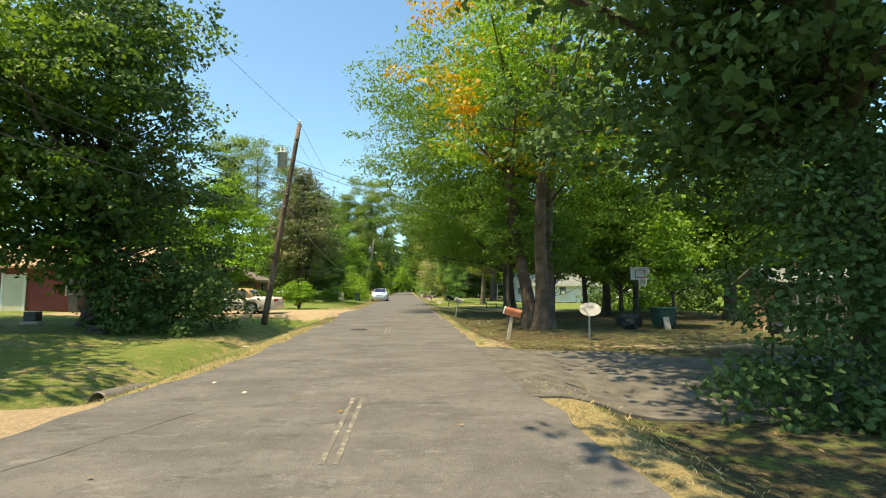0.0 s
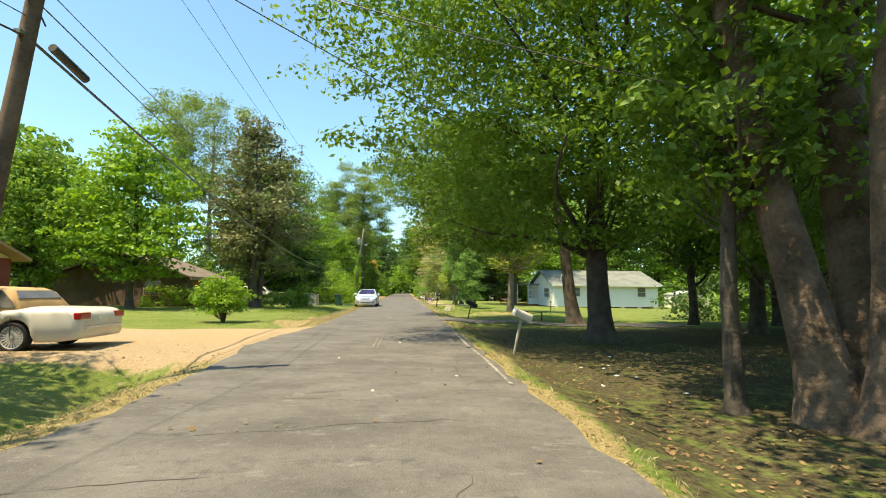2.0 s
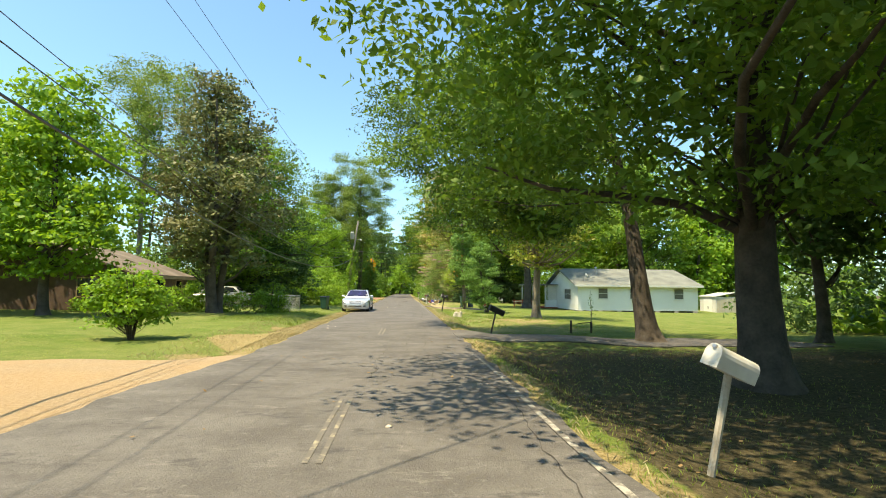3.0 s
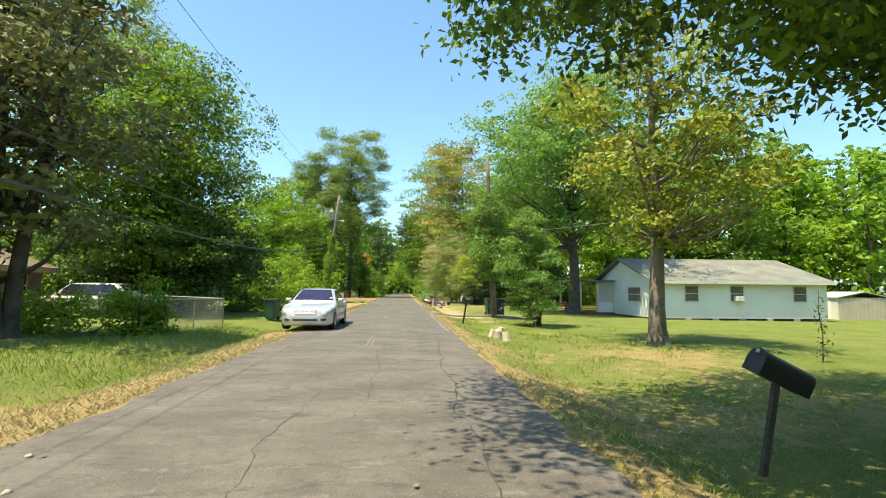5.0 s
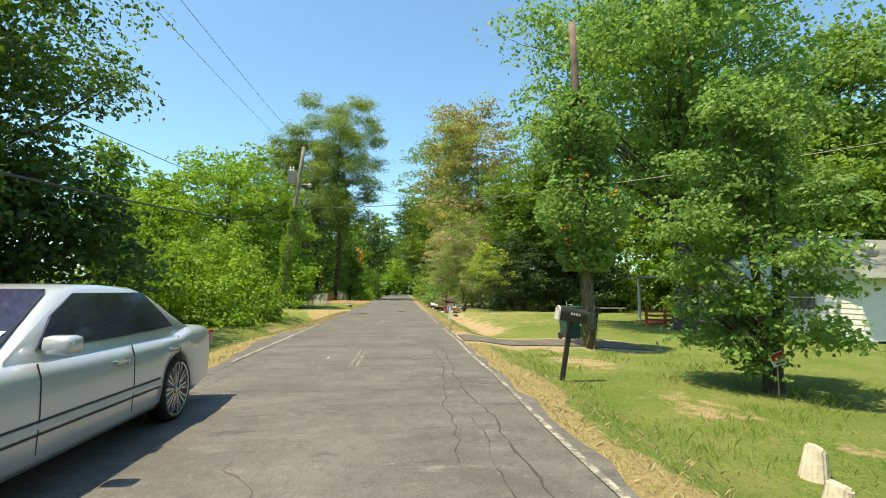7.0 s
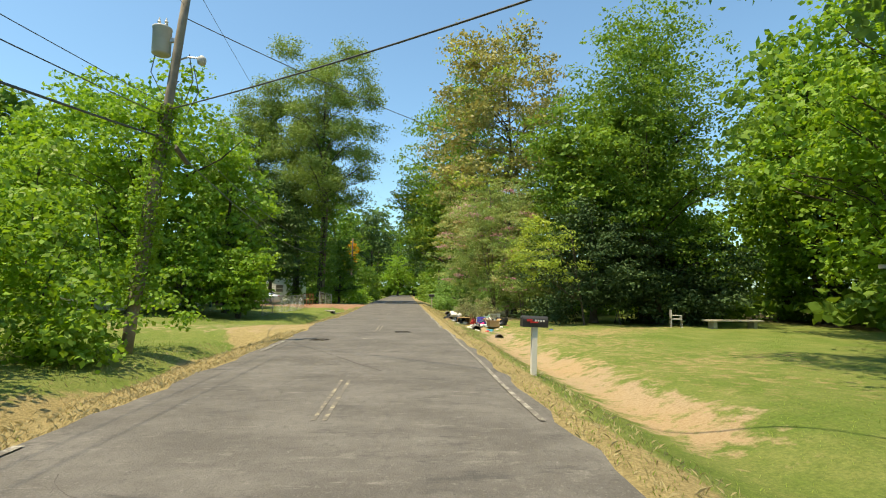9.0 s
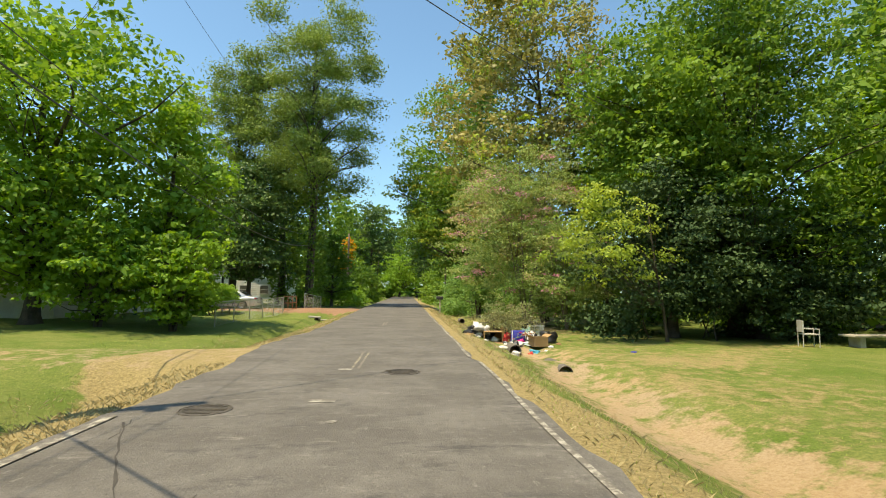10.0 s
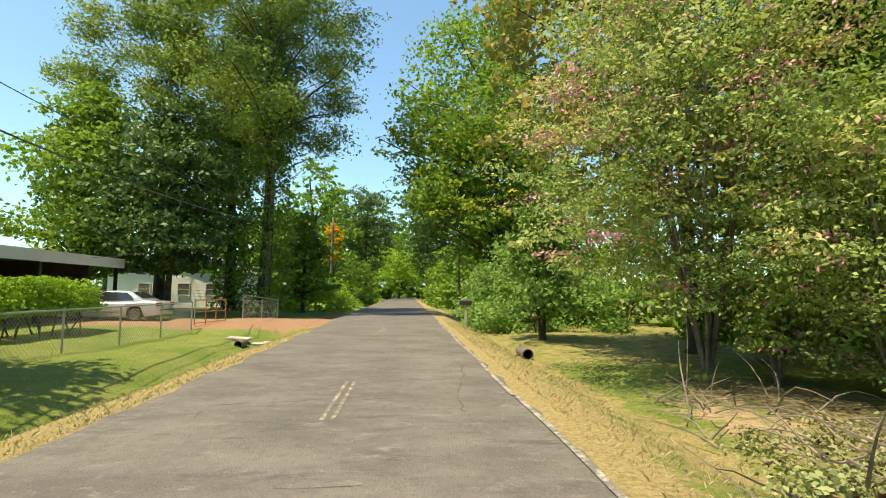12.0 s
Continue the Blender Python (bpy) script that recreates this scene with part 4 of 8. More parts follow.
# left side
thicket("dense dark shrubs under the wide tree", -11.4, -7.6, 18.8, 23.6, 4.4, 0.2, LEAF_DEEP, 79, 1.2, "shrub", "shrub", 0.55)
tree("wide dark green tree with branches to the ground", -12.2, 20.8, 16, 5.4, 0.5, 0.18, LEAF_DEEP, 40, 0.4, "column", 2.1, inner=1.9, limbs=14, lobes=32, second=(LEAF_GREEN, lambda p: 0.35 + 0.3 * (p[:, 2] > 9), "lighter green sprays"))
tree("leafy tree with low boughs over the red house", -15.2, 18.2, 13, 4.6, 1.9, 0.19, LEAF_GREEN, 118, 0.26, "column", 1.7, limbs=8, droop=0.4)
tree("tall leafy tree beside the red house", -20.5, 21.0, 18, 6.0, 2.5, 0.28, LEAF_GREEN, 41, 0.35, "egg", 1.3)
tree("bright green tree behind the parked car", -18.6, 52.3, 14.0, 5.4, 1.0, 0.26, LEAF_LIGHT, 42, 0.25, "egg", 1.5)
tree("bright green tree beside the brown house", -25.8, 53.0, 12.5, 5.6, 0.8, 0.28, LEAF_GREEN, 43, 0.25, "egg", 1.5)
tree("bushy green tree in front of the brown house", -33.0, 58.0, 14, 6.2, 0.8, 0.32, LEAF_LIGHT, 44, 0.25, "egg", 1.4)
for k, (x, y, h) in enumerate(((-22.5, 76, 25), (-27.5, 79, 26))):
    tree("tall pine with a clumped crown", x, y, h, 5.6, h * 0.42, 0.36, LEAF_PINE, 45 + k, 0.35, "round", 1.5, bark=BARK_PALE, shape=0.2, clump=0.9, name="pine_tree", flat=0.7, up=0.6, lobes=38, lobe=0.6, droop=0.0, thin=0.7)
tree("dark magnolia with brownish leathery leaves", -11.4, 56.0, 15.5, 4.6, 1.8, 0.22, LEAF_BRONZE, 48, 0.3, "egg", 1.55, stems=3, fork=1.5, shape=0.45, limbs=16, lobes=28)
# Shade under the crown is put into the colour: more dark leaves below 8 m.
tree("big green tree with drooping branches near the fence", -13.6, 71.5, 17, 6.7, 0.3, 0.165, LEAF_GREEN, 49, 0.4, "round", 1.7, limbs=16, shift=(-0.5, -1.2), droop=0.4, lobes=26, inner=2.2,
     second=(LEAF_DEEP, lambda p: 0.25 + 0.5 * (p[:, 2] < 8), "darker leaves with shade in their colour"))
tree("leafy tree behind the vine thicket", -15.8, 103.5, 15.8, 6.2, 0.3, 0.25, LEAF_LIGHT, 50, 0.3, "column", 1.9, lobes=28)
tree("dark leafy tree beyond the dirt drive", -11.2, 105.5, 11.5, 3.8, 1.6, 0.24, LEAF_LIGHT, 51, 0.2, "egg", 1.3, droop=0.35)
tree("dense green tree beyond the thicket", -22.0, 104.0, 13, 5.2, 0.6, 0.28, LEAF_LIGHT, 52, 0.25, "egg", 1.4)
tree("bushy shrub beside the dirt drive", -9.4, 102.2, 4.7, 2.4, 0.05, 0.19, LEAF_LIGHT, 53, 0.08, "column", 2.2, stems=3, name="shrub", category="shrub")
tree("bushy shrub with drooping sprays", -12.2, 102.0, 5.0, 2.5, 0.05, 0.2, LEAF_LIGHT, 54, 0.08, "column", 2.2, stems=3, name="shrub", category="shrub", droop=0.4)
tree("dark evergreen magnolia behind the parked car", -14.6, 129.0, 15, 5.6, 1.5, 0.27, LEAF_DEEP, 55, 0.2, "egg", 1.7, droop=0.5)
for k, (x, y, h, low, r) in enumerate(((-9.6, 131.5, 31.5, 9.5, 8.0), (-13.4, 136.0, 25.5, 9.0, 6.0), (-18.5, 136.0, 25.0, 7.0, 7.5))):
    tree("very tall pine with an open clumped crown", x, y, h, r, low, 0.28, LEAF_PINE, 56 + k, 0.42, "round", 2.4, bark=BARK, shape=0.32, clump=0.95, name="pine_tree", flat=0.7, limbs=24, up=0.6, lobes=44, lobe=0.56, droop=0.0, thin=0.7)
tree("green undergrowth tree below the pines", -8.3, 138.0, 9.0, 3.0, 0.3, 0.3, LEAF_GREEN, 93, 0.15, "egg", 1.4)
tree("tree turning orange by the far poles", -9.0, 158.0, 10.5, 2.4, 4.5, 0.3, LEAF_ORANGE, 62, 0.2, "egg", 1.3, second=(LEAF_LIGHT, lambda p: 0.45 + 0.5 * (p[:, 2] < 7.5), "still green lower leaves"))
tree("bright yellow-green tree at the lane's far bend", -2.0, 215.0, 13, 9.0, 0.3, 0.5, LEAF_LIGHT, 63, 0.3, "round", 1.5)
for x, y, h, r, seed in ((5.6, 172.0, 23, 6.5, 107), (-7.6, 190.0, 22, 6.5, 108), (4.2, 205.0, 27, 7.5, 109)):
    tree("tall dark green tree over the far lane", x, y, h, r, 4.0, 0.5, LEAF_DEEP, seed, 0.35, "round", 1.4, limbs=10)
tree("leafy bush with bright new leaves by the drive", -8.7, 41.6, 2.7, 1.5, 0.15, 0.12, LEAF_LIGHT, 64, 0.05, "egg", 1.8, stems=5, name="shrub", category="shrub", fork=0.2, clump=0.3)

tree("leafy tree behind the bungalow", -28.5, 112.0, 13, 5.2, 0.8, 0.3, LEAF_LIGHT, 96, 0.25, "egg", 1.3)
tree("dark leafy tree behind the bungalow", -27.5, 122.0, 14, 5.2, 0.8, 0.3, LEAF_GREEN, 97, 0.25, "egg", 1.3)
tree("tall leafy tree beside the bungalow", -20.5, 130.0, 15.5, 6.0, 1.0, 0.3, LEAF_GREEN, 98, 0.25, "egg", 1.3)
tree("tall green tree beside the white house", 21.5, 92.0, 19, 6.2, 0.8, 0.3, LEAF_LIGHT, 99, 0.3, "egg", 1.4)
tree("green tree behind the white house", 31.0, 89.0, 23, 8.0, 0.8, 0.36, LEAF_GREEN, 100, 0.3, "egg", 1.4)

# thickets and far woods
thicket("dark bushes under the drooping tree", -23.0, -9.6, 70.2, 75.2, 6.4, 0.28, LEAF_DEEP, 101, 1.7, spread=0.6)
thicket("green bushes behind the brown house", -36.0, -19.0, 69.5, 76.5, 5.0, 0.3, LEAF_GREEN, 76, 1.0, spread=0.8)
# These boughs use the same leaf colour, darkened for shade.
thicket("low dark evergreen boughs sweeping the shaded lawn", 7.9, 17.5, 98.9, 102.6, 3.4, 0.19, LEAF_SHADE_DARK, 105, 1.1, "evergreen_bushes", "bushes", 0.5)
thicket("dark green bushes behind the long lawn", 18.5, 36.0, 106.5, 110.0, 5.5, 0.3, LEAF_GREEN, 112, 1.0, spread=0.8)
thicket("green bushes behind the crape myrtle", 11.5, 26.0, 116.0, 120.0, 4.5, 0.3, LEAF_GREEN, 77, 1.0, spread=0.8)
thicket("green bushes behind the shaded yard", 18.0, 34.0, 45.0, 50.0, 4.5, 0.28, LEAF_DEEP, 78, 1.0, spread=0.8)
thicket("vine-covered thicket round the utility pole", -14.0, -6.9, 78.5, 88.0, 4.8, 0.18, LEAF_GREEN, 70, 1.3, spread=0.5, ragged=0.5, second=(LEAF_LIGHT, 0.75))
thicket("vine-covered fence and bushes", -20.5, -8.9, 57.4, 59.0, 1.6, 0.14, LEAF_LIGHT, 71, 1.3, "vine_hedge", "hedge", 0.4, second=(LEAF_GREEN, 0.4))
thicket("vine clump smothering the fence post", -8.8, -7.7, 57.7, 58.8, 2.1, 0.13, LEAF_LIGHT, 114, 1.3, "vine_clump", "vine", 0.35, second=(LEAF_GREEN, 0.4))
thicket("light green bushes along the far lane", -11.5, -6.0, 140.0, 152.0, 4.0, 0.3, LEAF_LIGHT, 72, 1.2)
thicket("green bushes along the far lane", 3.4, 10.0, 119.0, 128.0, 3.4, 0.2, LEAF_BLUISH, 73, 1.3)
thicket("tall green bushes behind the small lane tree", 6.5, 15.0, 124.0, 129.0, 8.5, 0.32, LEAF_GREEN, 104, 1.1, spread=0.8)
thicket("green bushes along the lane before the bend", -12.0, -5.8, 164.0, 190.0, 7.0, 0.45, LEAF_GREEN, 74, 1.0)
thicket("green bushes at the lane's far side", 3.6, 12.0, 150.0, 190.0, 9.0, 0.45, LEAF_GREEN, 75, 1.0)


def woods(label, x0, x1, y0, y1, h, leaf, material, seed, cover, count):
    """A far stand of trees as one mass: crowns, and trunks beneath."""
    g = np.random.default_rng(seed)
    ob = thing("woods", label, "woods", 0, 0, 0, kind="stuff")
    allv, bm = [], bmesh.new()
    for k in range(count):
        x, y = g.uniform(x0, x1), g.uniform(y0, y1)
        hh, r = h * g.uniform(0.7, 1.15), h * g.uniform(0.2, 0.3)
        z = gz(x, y)
        spread = r * 0.2
        per = max(8, int(1.6 * (spread / leaf) ** 2))
        clumps = int(0.62 * cover * 4 * math.pi * r * (0.5 * r + 0.3 * hh) * 0.75 / (leaf * leaf * 0.3) / per)
        pl = crown_places(hh * g.uniform(0.05, 0.2), hh, r, "egg", max(clumps, 8), seed * 100 + k) + np.array((x, y, z))
        allv.append(leaves_round(pl, spread, per, leaf, leaf * 0.55, seed + k, 0.15))
        for _ in range(2):
            bx, by = x + g.normal() * r, y + g.normal() * r
            low = np.stack([bx + g.normal(size=26) * 1.5, by + g.normal(size=26) * 1.5, gz(bx, by) + np.abs(g.normal(size=26)) * 1.3 + 0.2], -1)
            allv.append(leaves_round(low, 0.8, max(8, per // 2), leaf, leaf * 0.55, seed + k, 0.1))
        tube_into(bm, [(x, y, z - 0.2), (x + g.normal() * 0.3, y, z + hh * 0.4), (x + g.normal() * 0.6, y, z + hh * 0.8)], [h * 0.018, h * 0.013, h * 0.005], 6, False)
    quads_ob("crown", np.concatenate(allv), material, ob)
    part("trunk", bm, BARK, ob, smooth=True)
    return ob


woods("green woods behind the white house", 27, 62, 94, 110, 21, 0.95, LEAF_GREEN, 80, 1.35, 16)
woods("light green woods at the clearing's edge", 32, 66, 86, 97, 16, 0.8, LEAF_LIGHT, 81, 1.2, 8)
woods("dark green woods behind the shaded yard", 27, 56, 30, 56, 19, 0.8, LEAF_GREEN, 82, 1.4, 14)
woods("green woods right of the lane's far end", 11, 46, 116, 190, 20, 0.85, LEAF_GREEN, 83, 1.3, 16)
woods("green woods behind the houses on the far side", -58, -24, 78, 118, 18, 0.85, LEAF_GREEN, 84, 1.3, 14)
woods("green woods behind the first houses", -62, -30, 24, 70, 17, 1.0, LEAF_GREEN, 85, 1.2, 9)
woods("green woods beyond the pines", -46, -12, 150, 200, 20, 0.85, LEAF_GREEN, 86, 1.2, 14)
woods("distant woods across the lane's end", -40, 36, 226, 262, 30, 1.5, LEAF_GREEN, 87, 1.3, 18)
woods("woods behind the starting point", -40, 40, -60, -26, 17, 1.2, LEAF_GREEN, 88, 1.0, 6)

# ---- vehicles ----
def wheel_into(parent, x, y, r, width, out, spokes, rim_mat, k_=1.0):
    """A tyre with a spoked rim under a car. out: the side that faces outward, 1 or -1 along y."""
    turn = Matrix.Translation((x, y, r)) @ Matrix.Rotation(math.pi / 2, 4, "X")
    h = width / 2
    ty = part("tyre", lathe([(r * 0.72 * k_, -h * 0.8), (r * 0.75 * k_, -h), (r * 0.93, -h), (r * 0.99, -h * 0.75), (r, -h * 0.3), (r, h * 0.3), (r * 0.99, h * 0.75), (r * 0.93, h), (r * 0.75 * k_, h), (r * 0.72 * k_, h * 0.8)], 28, turn, False), TYRE, parent, smooth=True)
    bm = lathe([(0.02, -h * 0.1), (r * 0.6 * k_, -h * 0.1), (r * 0.68 * k_, h * 0.2), (r * 0.70 * k_, h * 0.9), (r * 0.74 * k_, h * 0.96), (r * 0.75 * k_, h * 0.8), (r * 0.73 * k_, -h * 0.7)], 28, Matrix.Translation((x, y, r)) @ Matrix.Rotation(-math.pi / 2 * out, 4, "X"), False)
    for k in range(spokes):
        a = 2 * math.pi * k / spokes
        m = Matrix.Translation((x, y + out * h * 0.72, r)) @ Matrix.Rotation(a, 4, "Y")
        if k_ > 1:
            # crossed mesh spokes
            for tilt in (-0.2, 0.2):
                box(bm, -r * 0.028, r * 0.028, -h * 0.12, h * 0.12, r * 0.12, r * 0.71 * k_, 0, m @ Matrix.Rotation(tilt, 4, "Y"))
        else:
            box(bm, -r * 0.045, r * 0.045, -h * 0.12, h * 0.12, r * 0.08, r * 0.70, 0, m)
    rim = part("rim", bm, rim_mat, parent)
    bm = lathe([(r * 0.15, -0.01), (r * 0.15, 0.02), (r * 0.05, 0.035)], 14, Matrix.Translation((x, y + out * h * 0.75, r)) @ Matrix.Rotation(-math.pi / 2 * out, 4, "X"))
    part("hub_cap", bm, rim_mat, rim)
    return ty


def car(name, label, x, y, turn, paint, L=5.04, W=1.855, H=1.44, wb=3.0, front=0.88, wr=0.33, belt=0.93, hood=0.90, deck=1.0, screen=(1.50, 2.42, 3.45, 4.28), boxy=0.0, roof_paint=None, spokes=9,
        glass=None, slats=5, rim_mat=None, z=None, tail=None, front_style="oval"):
    """A saloon: lofted body with open wheel arches, cabin, glass, lamps, wheels. Its nose points along -x, base at the middle."""
    ob = thing(name, label, "car", x, y, gz(x, y) if z is None else z, turn)
    w2 = W / 2
    ax1, ax2 = front, front + wb
    ra = wr + 0.05
    ss = sorted(set([round(v, 3) for v in list(np.linspace(0, L, 34)) + [ax + k * ra / 7 for ax in (ax1, ax2) for k in range(-8, 9)] + [0.03, 0.08, 0.16, L - 0.03, L - 0.08, L - 0.16]]))
    s_a, s_r1, s_r2, s_c = screen

    def lerp(v, pts):
        return float(np.interp(v, [p[0] for p in pts], [p[1] for p in pts]))
    nose = 0.72 - 0.02 * boxy
    top_line = [(0, nose - 0.19), (0.05, nose - 0.14), (0.10, nose + 0.02), (0.3, nose + 0.07), (0.6, hood - 0.05), (1.0, hood + 0.0), (s_a + 0.02, hood + 0.045), (s_a + 0.3, belt - 0.03), (s_c - 0.4, belt - 0.03), (s_c - 0.06, deck), (L - 0.35, deck - 0.02), (L - 0.1, deck - 0.07), (L - 0.02, deck - 0.2), (L, deck - 0.34)]
    if front_style == "oval":
        top_line[:6] = [(0, 0.50), (0.03, 0.555), (0.12, 0.705), (0.28, 0.765), (0.6, 0.825), (1.0, hood - 0.02)]
    width_line = [(0, w2 * (0.62 + 0.2 * boxy)), (0.06, w2 * (0.76 + 0.14 * boxy)), (0.18, w2 * (0.87 + 0.08 * boxy)), (0.5, w2 * 0.965), (1.0, w2), (L - 1.1, w2), (L - 0.5, w2 * 0.97), (L - 0.15, w2 * 0.92), (L - 0.03, w2 * 0.85), (L, w2 * 0.76)]
    if front_style == "oval":
        width_line[:4] = [(0, w2 * 0.52), (0.03, w2 * 0.66), (0.10, w2 * 0.79), (0.26, w2 * 0.90), (0.5, w2 * 0.96)]
    low_line = [(0, 0.26), (0.1, 0.17), (0.5, 0.19), (L - 0.5, 0.22), (L - 0.05, 0.28), (L, 0.36)] if front_style == "oval" else [(0, 0.30), (0.1, 0.20), (0.5, 0.19), (L - 0.5, 0.22), (L - 0.05, 0.28), (L, 0.36)]
    bm = bmesh.new()
    rings = []
    for s in ss:
        zt, wd, zb = lerp(s, top_line), lerp(s, width_line), lerp(s, low_line)
        for ax in (ax1, ax2):
            if abs(s - ax) < ra:
                zb = max(zb, wr + math.sqrt(ra * ra - (s - ax) ** 2))
        edge = min(zt, lerp(s, [(0, zt), (0.12, zt), (0.5, zt - 0.04), (1.3, belt - 0.03), (L - 1.3, belt), (L - 0.4, zt - 0.02), (L, zt - 0.02)]))
        zm = zb + (edge - zb) * 0.5
        half = [(0, zb), (wd * 0.93, zb), (wd * 0.985, zb + (edge - zb) * 0.10), (wd * 1.0, zm), (wd * 0.992, edge - (edge - zb) * 0.16), (wd * 0.955, edge - 0.015), (wd * 0.88, edge + (zt - edge) * 0.35), (wd * 0.5, edge + (zt - edge) * 0.9), (0, zt)]
        pts = [(-yy, zz) for yy, zz in half[1:-1]]
        ring = [(yy, zz) for yy, zz in half] + pts[::-1]
        rings.append([bm.verts.new((s - L / 2, yy, zz)) for yy, zz in ring])
    for a, b in zip(rings, rings[1:]):
        for k in range(len(a)):
            bm.faces.new((a[k], a[(k + 1) % len(a)], b[(k + 1) % len(a)], b[k]))
    bm.faces.new(rings[0][::-1]), bm.faces.new(rings[-1])
    body = part("body", bm, paint, ob, smooth=True)
    part("underbody", boxed(0.35 - L / 2, L / 2 - 0.35, -w2 * 0.78, w2 * 0.78, 0.24, 0.62), BLACK_PLASTIC, ob)

    def on_nose(yy, zz, sd):
        """The foremost place on the nose at a width and height, a finger's breadth proud."""
        for s in np.arange(0, 0.9, 0.004):
            zt, wd = lerp(s, top_line), lerp(s, width_line)
            reach = wd * (0.985 if zz < zt - 0.06 else 0.985 - 0.5 * (zz - zt + 0.06) / 0.06)
            if zz <= zt and yy <= reach:
                break
        return (s - 0.02 - L / 2, sd * (yy + 0.016 * min(1, s * 4)), zz + 0.012)
    # cabin
    wb_, wr_ = w2 * 0.90, w2 * (0.67 + 0.07 * boxy)
    prof = [(s_a, belt + 0.02), (s_r1 - 0.12, H - 0.06), (s_r1 + 0.1, H - 0.012), ((s_r1 + s_r2) / 2, H), (s_r2, H - 0.02), (s_r2 + 0.2, H - 0.085), (s_c, deck - 0.01)]

    def cab(s, zz):
        f = (zz - belt) / (H - belt)
        return wb_ + (wr_ - wb_) * f
    bm = bmesh.new()
    rings = []
    for s, zt in prof:
        wt = cab(s, zt)
        ring = [(wb_, belt - 0.05), (cab(s, belt + (zt - belt) * 0.6), belt + (zt - belt) * 0.6), (wt, zt - 0.035), (wt * 0.86, zt), (0, zt + 0.012)]
        ring = ring + [(-yy, zz) for yy, zz in ring[:-1]][::-1]
        rings.append([bm.verts.new((s - L / 2, yy, zz)) for yy, zz in ring])
    for a, b in zip(rings, rings[1:]):
        for k in range(len(a) - 1):
            bm.faces.new((a[k], a[k + 1], b[k + 1], b[k]))
    bm.faces.new(rings[0][::-1]), bm.faces.new(rings[-1])
    cabin = part("roof", bm, roof_paint or paint, ob, smooth=True)
    gl = glass or DARK_GLASS

    def pane(nm, corners, off, parent):
        n = (Vector(corners[1]) - Vector(corners[0])).cross(Vector(corners[3]) - Vector(corners[0])).normalized()
        if n.dot(Vector(off)) < 0:
            n = -n
        b2 = bmesh.new()
        lo = [b2.verts.new(Vector(c) - n * 0.01) for c in corners]
        hi = [b2.verts.new(Vector(c) + n * 0.012) for c in corners]
        b2.faces.new(hi), b2.faces.new(lo[::-1])
        for k in range(len(lo)):
            b2.faces.new((lo[k], lo[(k + 1) % len(lo)], hi[(k + 1) % len(lo)], hi[k]))
        return part(nm, b2, gl, parent)
    zl, zh = belt + 0.05, H - 0.075
    sw0 = s_a + (s_r1 - s_a) * 0.10
    front_z = lambda s: belt + 0.02 + (s - s_a) / (s_r1 - 0.12 - s_a) * (H - 0.08 - belt) + 0.022
    rear_z = lambda s: deck - 0.01 + (s_c - s) / (s_c - s_r2 - 0.2) * (H - 0.075 - deck) + 0.022
    pane("windscreen", [(sw0 - L / 2, -wb_ * 0.86, front_z(sw0)), (sw0 - L / 2, wb_ * 0.86, front_z(sw0)), (s_r1 - 0.14 - L / 2, wr_ * 0.86, front_z(s_r1 - 0.14)), (s_r1 - 0.14 - L / 2, -wr_ * 0.86, front_z(s_r1 - 0.14))], (-1, 0, 0.6), ob)
    pane("rear_window", [(s_c - 0.14 - L / 2, wb_ * 0.80, rear_z(s_c - 0.14)), (s_c - 0.14 - L / 2, -wb_ * 0.80, rear_z(s_c - 0.14)), (s_r2 + 0.22 - L / 2, -wr_ * 0.82, rear_z(s_r2 + 0.22)), (s_r2 + 0.22 - L / 2, wr_ * 0.82, rear_z(s_r2 + 0.22))], (1, 0, 0.6), ob)
    mid = (s_r1 + s_r2) / 2 - 0.02
    for sd in (1, -1):
        def p3(s, zz):
            return (s - L / 2, sd * (cab(s, zz) + 0.004), zz)
        pane("side_window", [p3(s_a + 0.30, zl), p3(mid - 0.05, zl), p3(mid - 0.09, zh), p3(s_r1 - 0.02, zh), p3(s_a + (s_r1 - s_a) * 0.62, belt + (H - belt) * 0.55)], (0, sd, 0.2), ob)
        pane("side_window", [p3(mid + 0.05, zl), p3(s_r2 + 0.42, zl + 0.02), p3(s_r2 + 0.30, belt + (H - belt) * 0.42), p3(s_r2 + 0.04, zh), p3(mid - 0.0, zh)], (0, sd, 0.2), ob)
        pane("window_pillar", [p3(mid - 0.056, zl), p3(mid + 0.056, zl), p3(mid + 0.006, zh), p3(mid - 0.096, zh)], (0, sd, 0.2), ob)
        mir = part("mirror", box(bmesh.new(), s_a + 0.26 - L / 2, s_a + 0.42 - L / 2, sd * wb_ + (0.03 if sd > 0 else -0.24), sd * wb_ + (0.24 if sd > 0 else -0.03), belt + 0.02, belt + 0.15, 0.045), paint, ob, smooth=True)
        # door seams, handles, side strip
        for s in (s_a + 0.22, mid, s_r2 + 0.42):
            part("door_seam", tube([(s - L / 2, sd * w2 * 0.985, 0.30), (s - L / 2, sd * w2 * 1.0, 0.56), (s - L / 2, sd * w2 * 0.992, belt - 0.13), (s - L / 2, sd * w2 * 0.958, belt - 0.03)], 0.006, 5), BLACK_PLASTIC, body)
        for s in (mid - 0.25, s_r2 + 0.22):
            part("door_handle", box(bmesh.new(), s - 0.09 - L / 2, s + 0.09 - L / 2, sd * w2 * 0.99 - 0.01, sd * w2 * 0.99 + 0.03 * sd, belt - 0.17, belt - 0.135, 0.01), CHROME if boxy < 0.5 else paint, ob)
